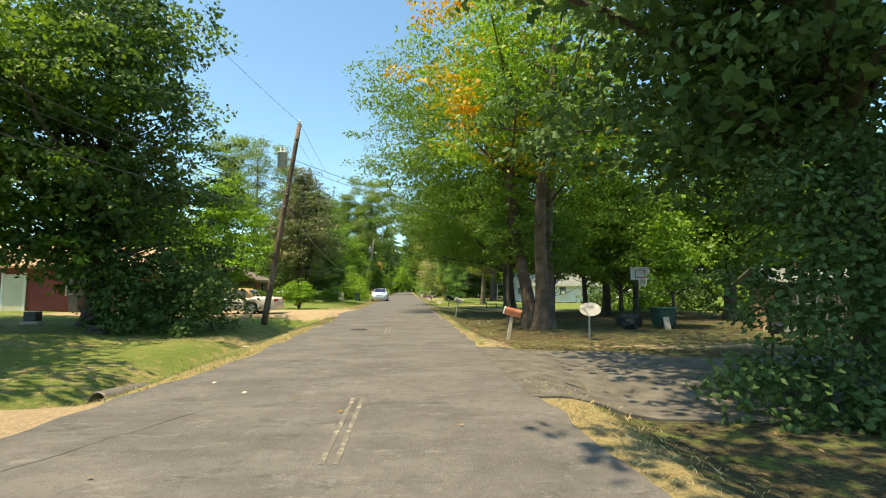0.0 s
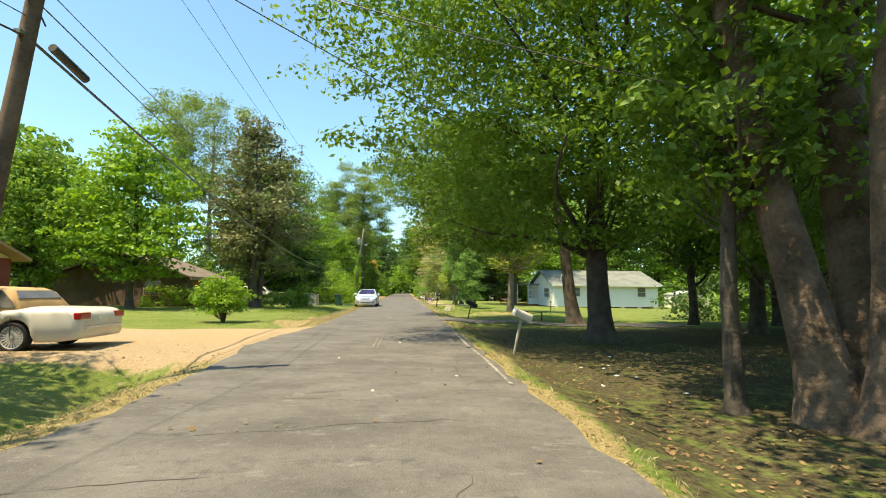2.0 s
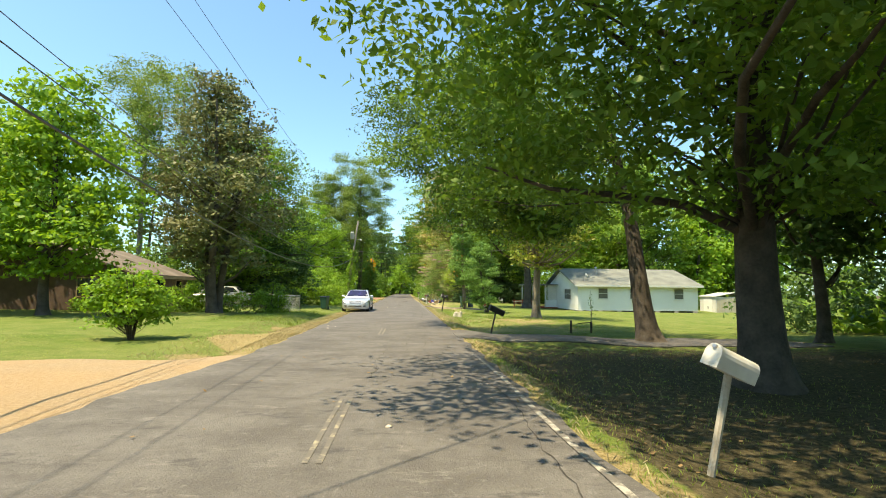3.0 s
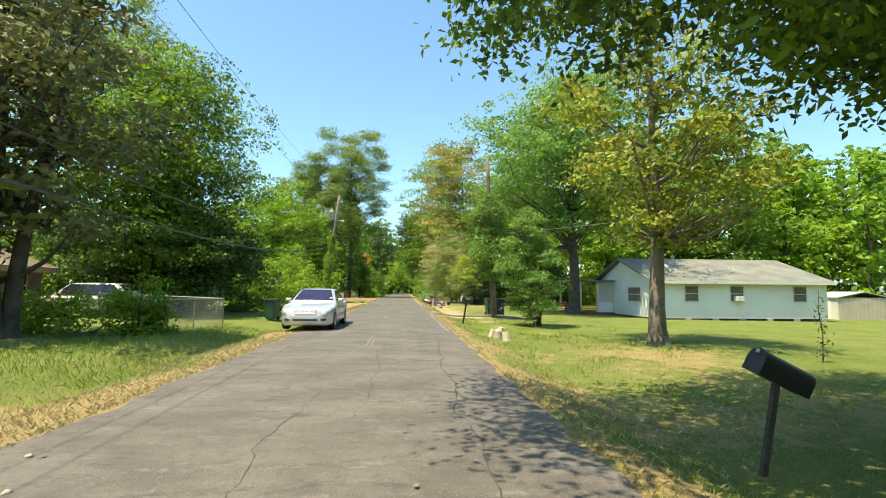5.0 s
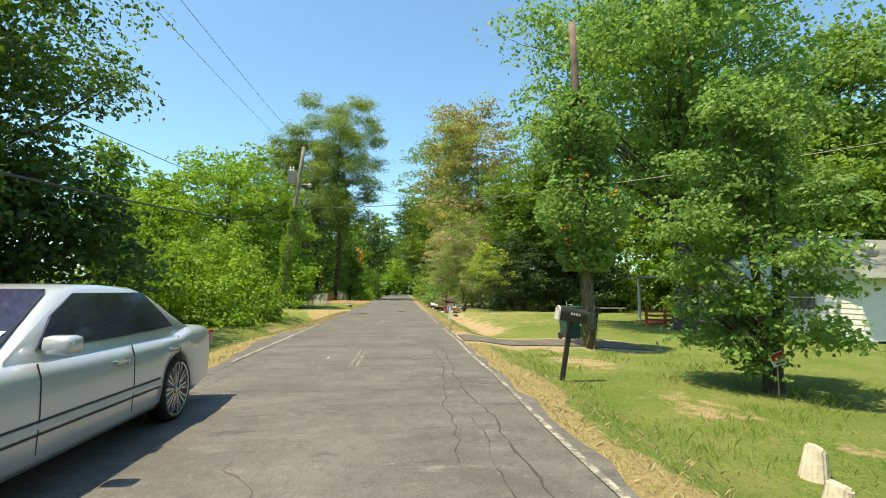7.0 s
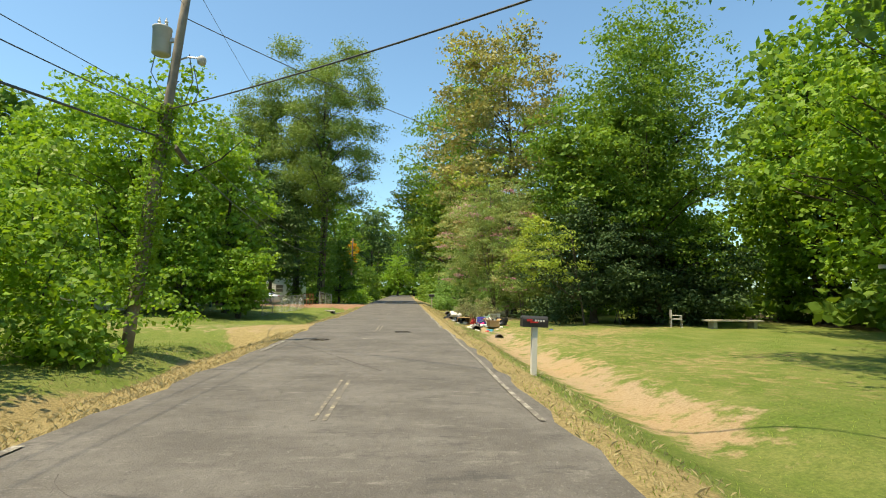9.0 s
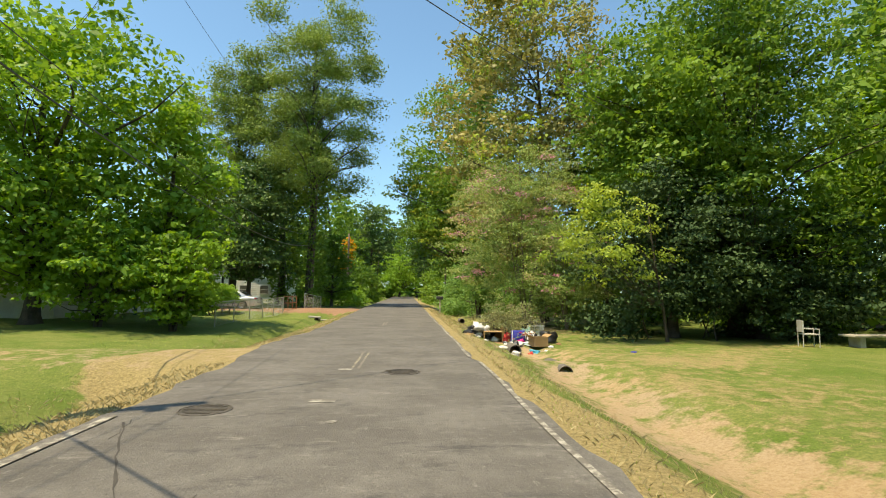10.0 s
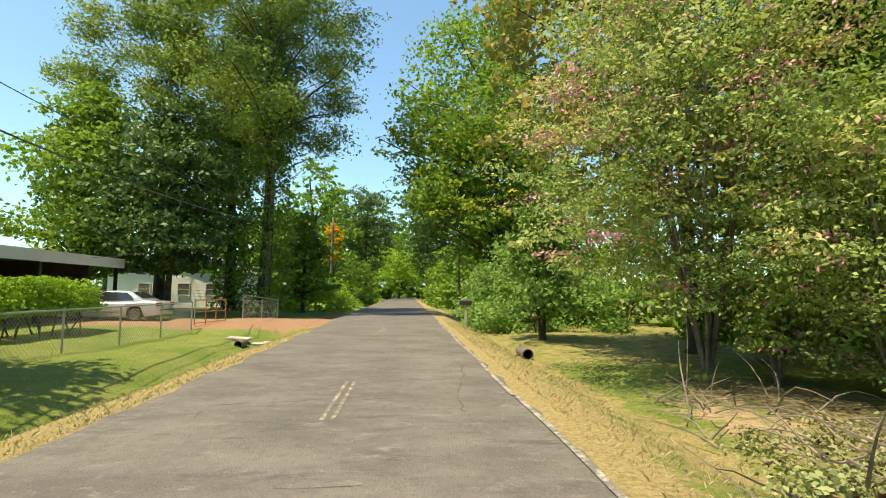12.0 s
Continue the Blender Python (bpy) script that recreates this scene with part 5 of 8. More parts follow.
        part("trim_strip", boxed(ax1 + ra + 0.08 - L / 2, ax2 - ra - 0.08 - L / 2, sd * w2 - 0.01 * sd, sd * w2 + 0.008 * sd, 0.47, 0.51), BLACK_PLASTIC if boxy > 0.5 else GREY_PAINT, ob)
        if boxy < 0.3:
            part("sill_line", boxed(ax1 + ra + 0.08 - L / 2, ax2 - ra - 0.08 - L / 2, sd * w2 - 0.01 * sd, sd * w2 + 0.006 * sd, 0.425, 0.437), BLACK_PLASTIC, ob)
            part("belt_line", boxed(ax1 + ra + 0.08 - L / 2, ax2 - ra - 0.08 - L / 2, sd * w2 - 0.01 * sd, sd * w2 + 0.006 * sd, 0.515, 0.527), BLACK_PLASTIC, ob)
        for ax in (ax1, ax2):
            wheel = new("wheel")
            wheel.parent = ob
            wheel_into(wheel, ax - L / 2, sd * (w2 - 0.125), wr, 0.22, sd, spokes, rim_mat or ALLOY, 1.16 if spokes == 10 else 1.0)
        # lamps
        if front_style == "oval":
            b2 = bmesh.new()
            rows, rim = [], []
            for u in np.linspace(0, 1, 13):
                lo_, hi_ = 0.545 + 0.075 * u * u, 0.695 + 0.095 * u
                if u < 0.1:
                    lo_ += 0.02
                if u > 0.9:
                    lo_, hi_ = lo_ + 0.01, hi_ - 0.03
                rows.append([b2.verts.new(on_nose(0.43 + 0.46 * u, lo_ + (hi_ - lo_) * f, sd)) for f in np.linspace(0, 1, 7)])
            for a, c in zip(rows, rows[1:]):
                for k in range(6):
                    b2.faces.new((a[k], a[k + 1], c[k + 1], c[k]))
            edge_loop = [q[0].co.copy() for q in rows] + [q.co.copy() for q in rows[-1][1:]] + [q[-1].co.copy() for q in rows[::-1]] + [q.co.copy() for q in rows[0][::-1]]
            bmesh.ops.recalc_face_normals(b2, faces=b2.faces)
            hl = part("headlight", b2, HEADLAMP, ob, smooth=True)
            part("lamp_rim", tube(edge_loop, 0.007, 5), GREY_PAINT, hl)
            b2 = bmesh.new()
            bmesh.ops.create_uvsphere(b2, u_segments=14, v_segments=8, radius=1, matrix=Matrix.Translation((0.045 - L / 2, sd * w2 * 0.66, 0.38)) @ Matrix.Rotation(sd * radians(-30), 4, "Z") @ Matrix.Diagonal((0.035, 0.12, 0.045, 1)))
            part("fog_lamp", b2, BLACK_PLASTIC, ob, smooth=True)
        else:
            part("headlight", box(bmesh.new(), 0.02 - L / 2, 0.2 - L / 2, sd * w2 * 0.72 - 0.2, sd * w2 * 0.72 + 0.2, nose - 0.08, nose + 0.04, 0.02), HEADLAMP, ob)
        part("tail_light", box(bmesh.new(), L / 2 - 0.16, L / 2 - 0.005, sd * w2 * 0.70 - 0.2, sd * w2 * 0.70 + 0.2, deck - 0.27, deck - 0.12, 0.025), tail or TAIL_RED, ob)
    # grille, bumper slot, rear bumper
    if front_style == "oval":
        m = Matrix.Translation((0.072 - L / 2, 0, 0.628)) @ Matrix.Rotation(radians(31), 4, "Y")
        gr = part("grille", box(bmesh.new(), -0.012, 0.05, -0.37, 0.37, -0.082, 0.082, 0.012, m), BLACK_PLASTIC, ob)
        for k in range(slats):
            zz = -0.06 + 0.12 * k / max(slats - 1, 1)
            part("slat", boxed(-0.026, -0.008, -0.36 - 0.1 * zz, 0.36 + 0.1 * zz, zz - 0.007, zz + 0.007, 0, m), ALLOY, gr)
        part("centre_bar", boxed(-0.03, -0.01, -0.008, 0.008, -0.08, 0.08, 0, m), ALLOY, gr)
        loop = [(-0.4, 0.06), (-0.36, 0.088), (0, 0.098), (0.36, 0.088), (0.4, 0.06), (0.385, -0.055), (0.34, -0.09), (-0.34, -0.09), (-0.385, -0.055), (-0.4, 0.06)]
        part("grille_surround", tube([m @ Vector((-0.014, a, c)) for a, c in loop], 0.016, 6), paint, ob, smooth=True)
        for k, yy in enumerate((-0.62,)):
            part("sticker", boxed(0, 0.004, -0.05, 0.05, -0.04, 0.04, 0, Matrix.Translation((sw0 + 0.1 - L / 2, yy, front_z(sw0 + 0.1) + 0.022)) @ Matrix.Rotation(radians(60), 4, "Y")), PLATE_WHITE, ob)
    else:
        gr = part("grille", box(bmesh.new(), 0.038 - L / 2, 0.12 - L / 2, -0.40, 0.40, nose - 0.145, nose + 0.005, 0.02), BLACK_PLASTIC, ob)
        for k in range(slats):
            zz = nose - 0.125 + 0.112 * k / max(slats - 1, 1)
            part("slat", boxed(0.024 - L / 2, 0.06 - L / 2, -0.385, 0.385, zz - 0.009, zz + 0.009), GREY_PAINT, gr)
    part("air_intake", box(bmesh.new(), -0.012 - L / 2, 0.10 - L / 2, -0.42, 0.42, 0.335, 0.405, 0.02), BLACK_PLASTIC, ob)
    part("bumper_strip", boxed(L / 2 - 0.06, L / 2 + 0.02, -w2 * 0.74, w2 * 0.74, 0.50, 0.56), BLACK_PLASTIC if boxy < 0.5 else CHROME, ob)
    part("number_plate", boxed(L / 2 - 0.05, L / 2 + 0.008, -0.16, 0.16, 0.62, 0.76), PLATE_WHITE, ob)
    return ob


# the silver saloon parked half on the verge, nose toward the start of the lane
car("sedan", "silver sedan parked at the lane's edge", -3.22, 60.7, 90, SILVER, glass=TINT_GLASS, z=0.0, spokes=10, slats=5)
car("sedan", "old faded white sedan with tan vinyl roof on the dirt drive", -9.75, 29.0, 0, OLD_WHITE, L=5.35, W=1.95, H=1.42, wb=2.95, front=1.05, wr=0.33, belt=0.90, hood=0.92, deck=0.98, screen=(1.75, 2.45, 3.55, 4.05), boxy=0.9,
    roof_paint=VINYL_TOP, glass=CURTAIN_GLASS, spokes=20, rim_mat=GREY_PAINT, slats=4, front_style="square")
car("car", "beige car parked in the shade behind the fence", -14.9, 66.0, 0, BEIGE_CAR, L=4.9, W=1.9, H=1.62, wb=2.85, front=0.95, wr=0.36, belt=1.02, hood=1.0, deck=1.12, screen=(1.35, 2.1, 3.95, 4.6), boxy=0.5, spokes=6, front_style="square")
car("sedan", "white sedan parked on the red clay drive", -14.3, 123.0, 0, SILVER, L=4.8, W=1.82, H=1.45, wb=2.75, front=0.95, wr=0.33, screen=(1.35, 2.2, 3.2, 4.1), spokes=7)


# ---- buildings ----
def gable_roof(bm, x0, x1, y0, y1, ze, zr, over, axis, thick=0.12, hip0=0.0, hip1=0.0):
    """A pitched roof slab. hip0, hip1: how far the ridge's ends draw in."""
    if axis == "x":
        a, b, c, d = x0 - over, x1 + over, y0 - over, y1 + over
        m = (c + d) / 2
        top = [(a, c, ze), (b, c, ze), (b, d, ze), (a, d, ze), (a + hip0, m, zr), (b - hip1, m, zr)]
        fs = [(0, 1, 5, 4), (2, 3, 4, 5), (1, 2, 5), (3, 0, 4)]
    else:
        a, b, c, d = x0 - over, x1 + over, y0 - over, y1 + over
        m = (a + b) / 2
        top = [(a, c, ze), (b, c, ze), (b, d, ze), (a, d, ze), (m, c + hip0, zr), (m, d - hip1, zr)]
        fs = [(3, 0, 4, 5), (1, 2, 5, 4), (0, 1, 4), (2, 3, 5)]
    hi = [bm.verts.new((p[0], p[1], p[2] + thick)) for p in top]
    lo = [bm.verts.new(p) for p in top]
    keep = fs[:2] + [f for f, h in zip(fs[2:], (hip1, hip0) if axis == "x" else (hip0, hip1)) if h > 0]
    for f in keep:
        bm.faces.new([hi[i] for i in f]), bm.faces.new([lo[i] for i in f[::-1]])
    rim = {}
    for f in keep:
        for i in range(len(f)):
            e = (f[i], f[(i + 1) % len(f)])
            rim[e] = rim.get(e, 0) + 1
    for (i, j) in list(rim):
        if (j, i) not in rim:
            bm.faces.new((hi[i], hi[j], lo[j], lo[i]))
    return bm


def window_part(parent, wall, u, z, w, h, at, glass=None, frame_mat=None, bars=True):
    """A window on a wall that faces -y ('y') or -x ('x') or +x ('X'): frame, pane, sill, bar. at: the wall's plane."""
    win = new("window")
    win.parent = parent

    def slab(u0, u1, z0, z1, d0, d1):
        if wall == "y":
            return boxed(u0, u1, at - d1, at - d0, z0, z1)
        if wall == "x":
            return boxed(at - d1, at - d0, u0, u1, z0, z1)
        return boxed(at + d0, at + d1, u0, u1, z0, z1)
    f = frame_mat or WHITE_PAINT
    part("pane", slab(u - w / 2, u + w / 2, z, z + h, -0.02, 0.03), glass or CURTAIN_GLASS, win)
    bm = slab(u - w / 2 - 0.06, u - w / 2, z - 0.05, z + h + 0.06, -0.02, 0.055)
    for s in ((u + w / 2, u + w / 2 + 0.06, z - 0.05, z + h + 0.06, -0.02, 0.055), (u - w / 2, u + w / 2, z + h, z + h + 0.06, -0.02, 0.055)):
        b2 = slab(*s)
        me2 = bpy.data.meshes.new("tmp")
        b2.to_mesh(me2), b2.free()
        bm.from_mesh(me2)
        bpy.data.meshes.remove(me2)
    part("window_frame", bm, f, win)
    part("sill", slab(u - w / 2 - 0.09, u + w / 2 + 0.09, z - 0.09, z - 0.05, -0.02, 0.09), f, win)
    if bars:
        part("sash_bar", slab(u - w / 2, u + w / 2, z + h * 0.5 - 0.02, z + h * 0.5 + 0.02, 0.03, 0.045), f, win)
    return win


def lap_boards(parent, wall, u0, u1, z0, z1, at, material, pitch=0.2, out=-1):
    """Horizontal lap boards, each a plank of its own, on a wall facing -y, -x or +x."""
    n = int((z1 - z0) / pitch)
    for k in range(n):
        za, zb = z0 + k * pitch, z0 + (k + 1) * pitch - 0.004
        bm = bmesh.new()
        prof = [(0.0, za), (0.022, za), (0.004, zb), (0.0, zb)]
        for u in (u0, u1):
            for d, zz in prof:
                bm.verts.new((u, at + out * d, zz) if wall == "y" else (at + out * d, u, zz))
        bm.verts.ensure_lookup_table()
        v = bm.verts
        for i in range(4):
            bm.faces.new((v[i], v[(i + 1) % 4], v[4 + (i + 1) % 4], v[4 + i]))
        bm.faces.new([v[i] for i in range(4)]), bm.faces.new([v[i] for i in (7, 6, 5, 4)])
        part("board", bm, material, parent)


def gable_wall(parent, x, y0, y1, ze, zr, material, thick=0.14):
    """The triangle under a roof's end, in a wall that faces along x."""
    bm = bmesh.new()
    m = (y0 + y1) / 2
    lo = [bm.verts.new((x, *p)) for p in ((y0, ze), (y1, ze), (m, zr))]
    hi = [bm.verts.new((x + thick, *p)) for p in ((y0, ze), (y1, ze), (m, zr))]
    bm.faces.new(lo), bm.faces.new(hi[::-1])
    for k in range(3):
        bm.faces.new((lo[k], lo[(k + 1) % 3], hi[(k + 1) % 3], hi[k]))
    return part("gable", bm, material, parent)


def walls_into(parent, x0, x1, y0, y1, z0, z1, material, t=0.16):
    for a in ((x0, x1, y0, y0 + t), (x0, x1, y1 - t, y1), (x0, x0 + t, y0 + t, y1 - t), (x1 - t, x1, y0 + t, y1 - t)):
        part("wall", boxed(*a, z0, z1), material, parent)


# the white house on the right
H0 = -0.62
wh = thing("house", "long white clapboard house with a grey shingle roof", "house")
walls_into(wh, 17.2, 29.6, 73.9, 84.4, H0 + 0.25, 2.12, SIDING)
lap_boards(wh, "y", 17.18, 29.62, H0 + 0.25, 2.1, 73.9, SIDING)
lap_boards(wh, "x", 73.88, 84.4, H0 + 0.25, 2.1, 17.2, SIDING)
gable_wall(wh, 17.2, 73.9, 84.4, 2.12, 3.85, SIDING)
gable_wall(wh, 29.46, 73.9, 84.4, 2.12, 3.85, SIDING)
# Black box behind the blocks stands for the shade in the underfloor gap.
part("underfloor_shade", boxed(17.3, 29.5, 74.0, 84.3, H0 - 0.2, H0 + 0.25), BLACK_PLASTIC, wh)
for px in np.linspace(17.5, 29.3, 7):
    part("foundation_block", boxed(px - 0.2, px + 0.2, 73.86, 74.1, H0 - 0.2, H0 + 0.25), CONCRETE, wh)
part("roof", gable_roof(bmesh.new(), 17.2, 29.6, 73.9, 84.4, 2.04, 3.9, 0.42, "x", 0.12, 0, 0), SHINGLE, wh)
part("fascia", boxed(16.78, 30.02, 73.44, 73.475, 1.98, 2.16), WHITE_PAINT, wh)
for u in (19.75, 23.0, 27.6):
    window_part(wh, "y", u, 0.82, 0.92, 1.0, 73.9)
window_part(wh, "x", 77.0, 0.72, 2.0, 1.0, 17.2)
part("air_conditioner", box(bmesh.new(), 22.75, 23.25, 73.45, 73.86, 0.82, 1.16, 0.02), WHITE_PAINT, wh)
part("vent_pipe", tube([(20.3, 77.2, 3.4), (20.3, 77.2, 4.0)], 0.08, 10), STEEL, wh)
part("vent_cowl", lathe([(0.14, 0), (0.14, 0.1), (0.02, 0.16)], 12, Matrix.Translation((20.3, 77.2, 4.0))), STEEL, wh)
part("vent_pipe", tube([(24.2, 76.4, 3.0), (24.2, 76.4, 3.45)], 0.05, 8), WHITE_PAINT, wh)
dish = lathe([(0.02, 0.0), (0.16, 0.03), (0.3, 0.1), (0.31, 0.1), (0.17, 0.02), (0.02, -0.012)], 20, Matrix.Translation((18.3, 74.6, 3.05)) @ Matrix.Rotation(radians(65), 4, "Y"))
part("satellite_dish", dish, GREY_PAINT, wh, smooth=True)
part("dish_mast", tube([(18.15, 74.6, 2.5), (18.2, 74.6, 3.05)], 0.025, 6), STEEL, wh)
# its porch, with lattice and red steps
porch = thing("porch", "side porch with white lattice and a red ramp", "porch")
part("roof", boxed(14.1, 17.18, 80.4, 86.4, 2.2, 2.32), SHINGLE, porch)
part("deck", boxed(14.3, 17.16, 80.6, 86.2, H0 + 0.2, H0 + 0.34), REDWOOD, porch)
for px, py in ((14.4, 80.7), (15.8, 80.7), (14.4, 86.0)):
    part("post", boxed(px - 0.06, px + 0.06, py - 0.06, py + 0.06, H0, 2.2), WHITE_PAINT, porch)
bm = bmesh.new()
for k in range(-9, 12):
    for sgn in (1, -1):
        a = Vector((15.86 + k * 0.14, 80.68 + 0.012 * sgn, 0.5 if sgn > 0 else 2.15))
        b = a + Vector((1.65, 0, 1.65 * sgn))
        t0, t1 = max(0, (15.86 - a.x) / 1.65), min(1, (17.1 - a.x) / 1.65)
        if t1 > t0:
            tube_into(bm, [a.lerp(b, t0), a.lerp(b, t1)], 0.02, 4)
part("lattice", bm, LATTICE, porch, "white diagonal lattice")
part("wall", boxed(15.86, 17.1, 80.66, 80.72, H0 + 0.3, 0.52), SIDING, porch)
for k in range(5):
    part("rail", boxed(12.2, 14.3, 80.75, 80.8, H0 + 0.2 + 0.2 * k, H0 + 0.28 + 0.2 * k), REDWOOD, porch)
for px in (12.25, 13.2, 14.2):
    part("rail_post", boxed(px - 0.05, px + 0.05, 80.72, 80.83, H0 - 0.1, H0 + 1.2), REDWOOD, porch)
part("ramp", boxed(12.2, 14.3, 80.85, 82.0, H0, H0 + 0.2), REDWOOD, porch)

# white garden shed
ZS = -1.12
sh = thing("shed", "small white metal garden shed on the lawn", "shed")
walls_into(sh, 34.1, 38.6, 78.0, 81.0, ZS, 1.05, WHITE_PAINT, 0.06)
part("roof", gable_roof(bmesh.new(), 34.1, 38.6, 78.0, 81.0, 1.05, 1.5, 0.12, "y", 0.05), GREY_PAINT, sh)
part("door", boxed(34.05, 34.085, 78.6, 80.2, ZS + 0.1, 0.8), SIDING, sh)
part("handle", boxed(34.0, 34.05, 79.3, 79.36, -0.3, 0.0), BLACK_PLASTIC, sh)
part("front_sheet", boxed(34.2, 38.5, 77.97, 77.992, ZS + 0.02, 1.03), TAN_METAL, sh)
for u in np.linspace(34.4, 38.3, 12):
    part("rib", boxed(u - 0.03, u + 0.03, 77.945, 77.968, ZS + 0.05, 1.0), TAN_METAL, sh)

# brown shed on the right, under the trees
bs = thing("shed", "low brown board shed with a grey roof", "shed")
ZB = gz(14.5, 21) - 0.05
walls_into(bs, 15.6, 20.5, 20.6, 22.2, ZB, 1.75, TAN_BOARD, 0.1)
for u in np.arange(15.7, 20.5, 0.3):
    part("batten", boxed(u, u + 0.05, 20.565, 20.6, ZB, 1.75), BROWN_BRICK, bs)
part("roof", gable_roof(bmesh.new(), 15.6, 20.5, 20.6, 22.2, 1.7, 2.35, 0.5, "x", 0.09), SHINGLE, bs)
gable_wall(bs, 15.6, 20.6, 22.2, 1.75, 2.3, TAN_BOARD, 0.1)
window_part(bs, "y", 17.0, 0.5, 0.8, 0.8, 20.56, DARK_GLASS, CREAM)
for u, w_, z_ in ((15.2, 0.4, 0.28), (15.8, 0.5, 0.25), (16.5, 0.45, 0.3), (17.2, 0.5, 0.26)):
    st = part("foundation_stone", box(bmesh.new(), u - w_ / 2, u + w_ / 2, 20.3, 20.56, ZB - 0.05, ZB + z_, 0.05), STONE, bs)

# red house on the left
rh = thing("house", "red board house with cream door and tan shingle roof", "house")
ZR = gz(-20, 31) - 0.05
walls_into(rh, -27.5, -16.6, 31.6, 39.0, ZR, 2.6, RED_WALL)
lap_boards(rh, "y", -27.5, -16.6, ZR + 0.1, 2.5, 31.6, RED_WALL, 0.22)
part("roof", gable_roof(bmesh.new(), -27.5, -16.6, 31.6, 39.0, 2.5, 4.0, 0.5, "x", 0.12, 0, 0), TAN_ROOF, rh)
gable_wall(rh, -16.75, 31.6, 39.0, 2.6, 3.95, CREAM)
part("porch_roof", boxed(-16.05, -12.5, 31.1, 32.6, 2.42, 2.56), TAN_ROOF, rh)
for px, py in ((-12.7, 31.3), (-12.7, 32.4), (-14.7, 31.3)):
    part("carport_post", boxed(px - 0.08, px + 0.08, py - 0.08, py + 0.08, ZR, 2.5), CREAM, rh)
part("door", boxed(-23.7, -22.6, 31.52, 31.575, ZR + 0.05, 2.15), CREAM, rh)
part("door_frame", boxed(-23.85, -23.7, 31.50, 31.575, ZR, 2.25), WHITE_PAINT, rh)
part("door_frame", boxed(-22.6, -22.45, 31.50, 31.575, ZR, 2.25), WHITE_PAINT, rh)
part("corner_board", boxed(-16.75, -16.55, 31.5, 31.575, ZR, 2.5), CREAM, rh)
window_part(rh, "y", -19.6, 1.0, 1.1, 1.0, 31.575, DARK_GLASS, CREAM)

# brown brick house on the left
bh = thing("house", "brown brick house with a dark shingle roof under trees", "house")
ZH = gz(-20, 59) - 0.05
walls_into(bh, -27.5, -17.4, 58.2, 66.5, ZH, 2.3, BROWN_BRICK)
bm = bmesh.new()
lo = [bm.verts.new(p) for p in ((-27.5, 58.2, 2.3), (-17.4, 58.2, 2.3), (-22.45, 58.2, 4.1))]
hi = [bm.verts.new(p) for p in ((-27.5, 58.36, 2.3), (-17.4, 58.36, 2.3), (-22.45, 58.36, 4.1))]
bm.faces.new(lo), bm.faces.new(hi[::-1])
for k in range(3):
    bm.faces.new((lo[k], lo[(k + 1) % 3], hi[(k + 1) % 3], hi[k]))
part("gable", bm, BROWN_BRICK, bh)
part("roof", gable_roof(bmesh.new(), -27.5, -17.4, 58.2, 66.5, 2.22, 4.2, 0.5, "y", 0.12), SHINGLE_BROWN, bh)
part("fascia", boxed(-16.92, -16.88, 57.7, 67.0, 2.08, 2.3), TAN_BOARD, bh)
window_part(bh, "X", 62.0, 0.9, 1.2, 1.1, -17.4, DARK_GLASS, TAN_BOARD)
window_part(bh, "X", 65.0, 0.9, 0.9, 1.1, -17.4, DARK_GLASS, TAN_BOARD)
window_part(bh, "y", -20.0, 0.9, 1.2, 1.1, 58.2, DARK_GLASS, TAN_BOARD)
part("door", boxed(-17.39, -17.34, 59.6, 60.5, ZH + 0.1, 2.05), REDWOOD, bh)
# white bungalow with a covered front, behind the hedge
tb = thing("house", "white bungalow with a covered front and dark windows", "house")
ZT = gz(-17, 115) - 0.05
walls_into(tb, -24.0, -17.2, 107.0, 117.0, ZT, 2.75, DIRTY_WHITE)
lap_boards(tb, "x", 107.0, 117.0, ZT + 0.1, 1.2, -17.2, DIRTY_WHITE, 0.2, 1)
part("roof", boxed(-24.4, -15.5, 106.6, 125.6, 2.95, 3.1), GREY_PAINT, tb)
part("fascia", boxed(-15.5, -15.44, 106.6, 125.6, 2.62, 3.12), WHITE_PAINT, tb)
for py in (108.0, 111.5, 115.0, 119.5, 125.2):
    part("post", boxed(-15.72, -15.58, py - 0.07, py + 0.07, ZT, 2.95), BIN_GREEN if py < 116 else BLACK_PLASTIC, tb)
part("carport_wall", boxed(-24.0, -23.85, 117.0, 125.6, ZT, 2.95), BROWN_BRICK, tb)
part("carport_end_wall", boxed(-24.0, -17.2, 125.45, 125.6, ZT, 2.95), BROWN_BRICK, tb)
for u, w_ in ((109.4, 1.7), (112.6, 1.6), (115.7, 1.5)):
    window_part(tb, "X", u, 1.0, w_, 1.35, -17.2, DARK_GLASS, WHITE_PAINT, bars=False)
part("awning", boxed(-15.45, -14.2, 106.8, 112.0, 3.1, 3.18), BIN_GREEN, tb, "green metal awning sheet")

# pale blue-white house beyond
pb = thing("house", "pale blue-white clapboard house beyond the clay drive", "house")
walls_into(pb, -25.0, -14.6, 141.0, 149.0, -0.3, 2.9, SIDING)
lap_boards(pb, "y", -25.0, -14.6, -0.2, 2.9, 141.0, SIDING, 0.24)
part("roof", gable_roof(bmesh.new(), -25.0, -14.6, 141.0, 149.0, 2.85, 4.9, 0.4, "y", 0.12), SHINGLE, pb)
for u in (-16.5, -18.8, -22.0):
    window_part(pb, "y", u, 1.1, 0.9, 0.9, 140.97)

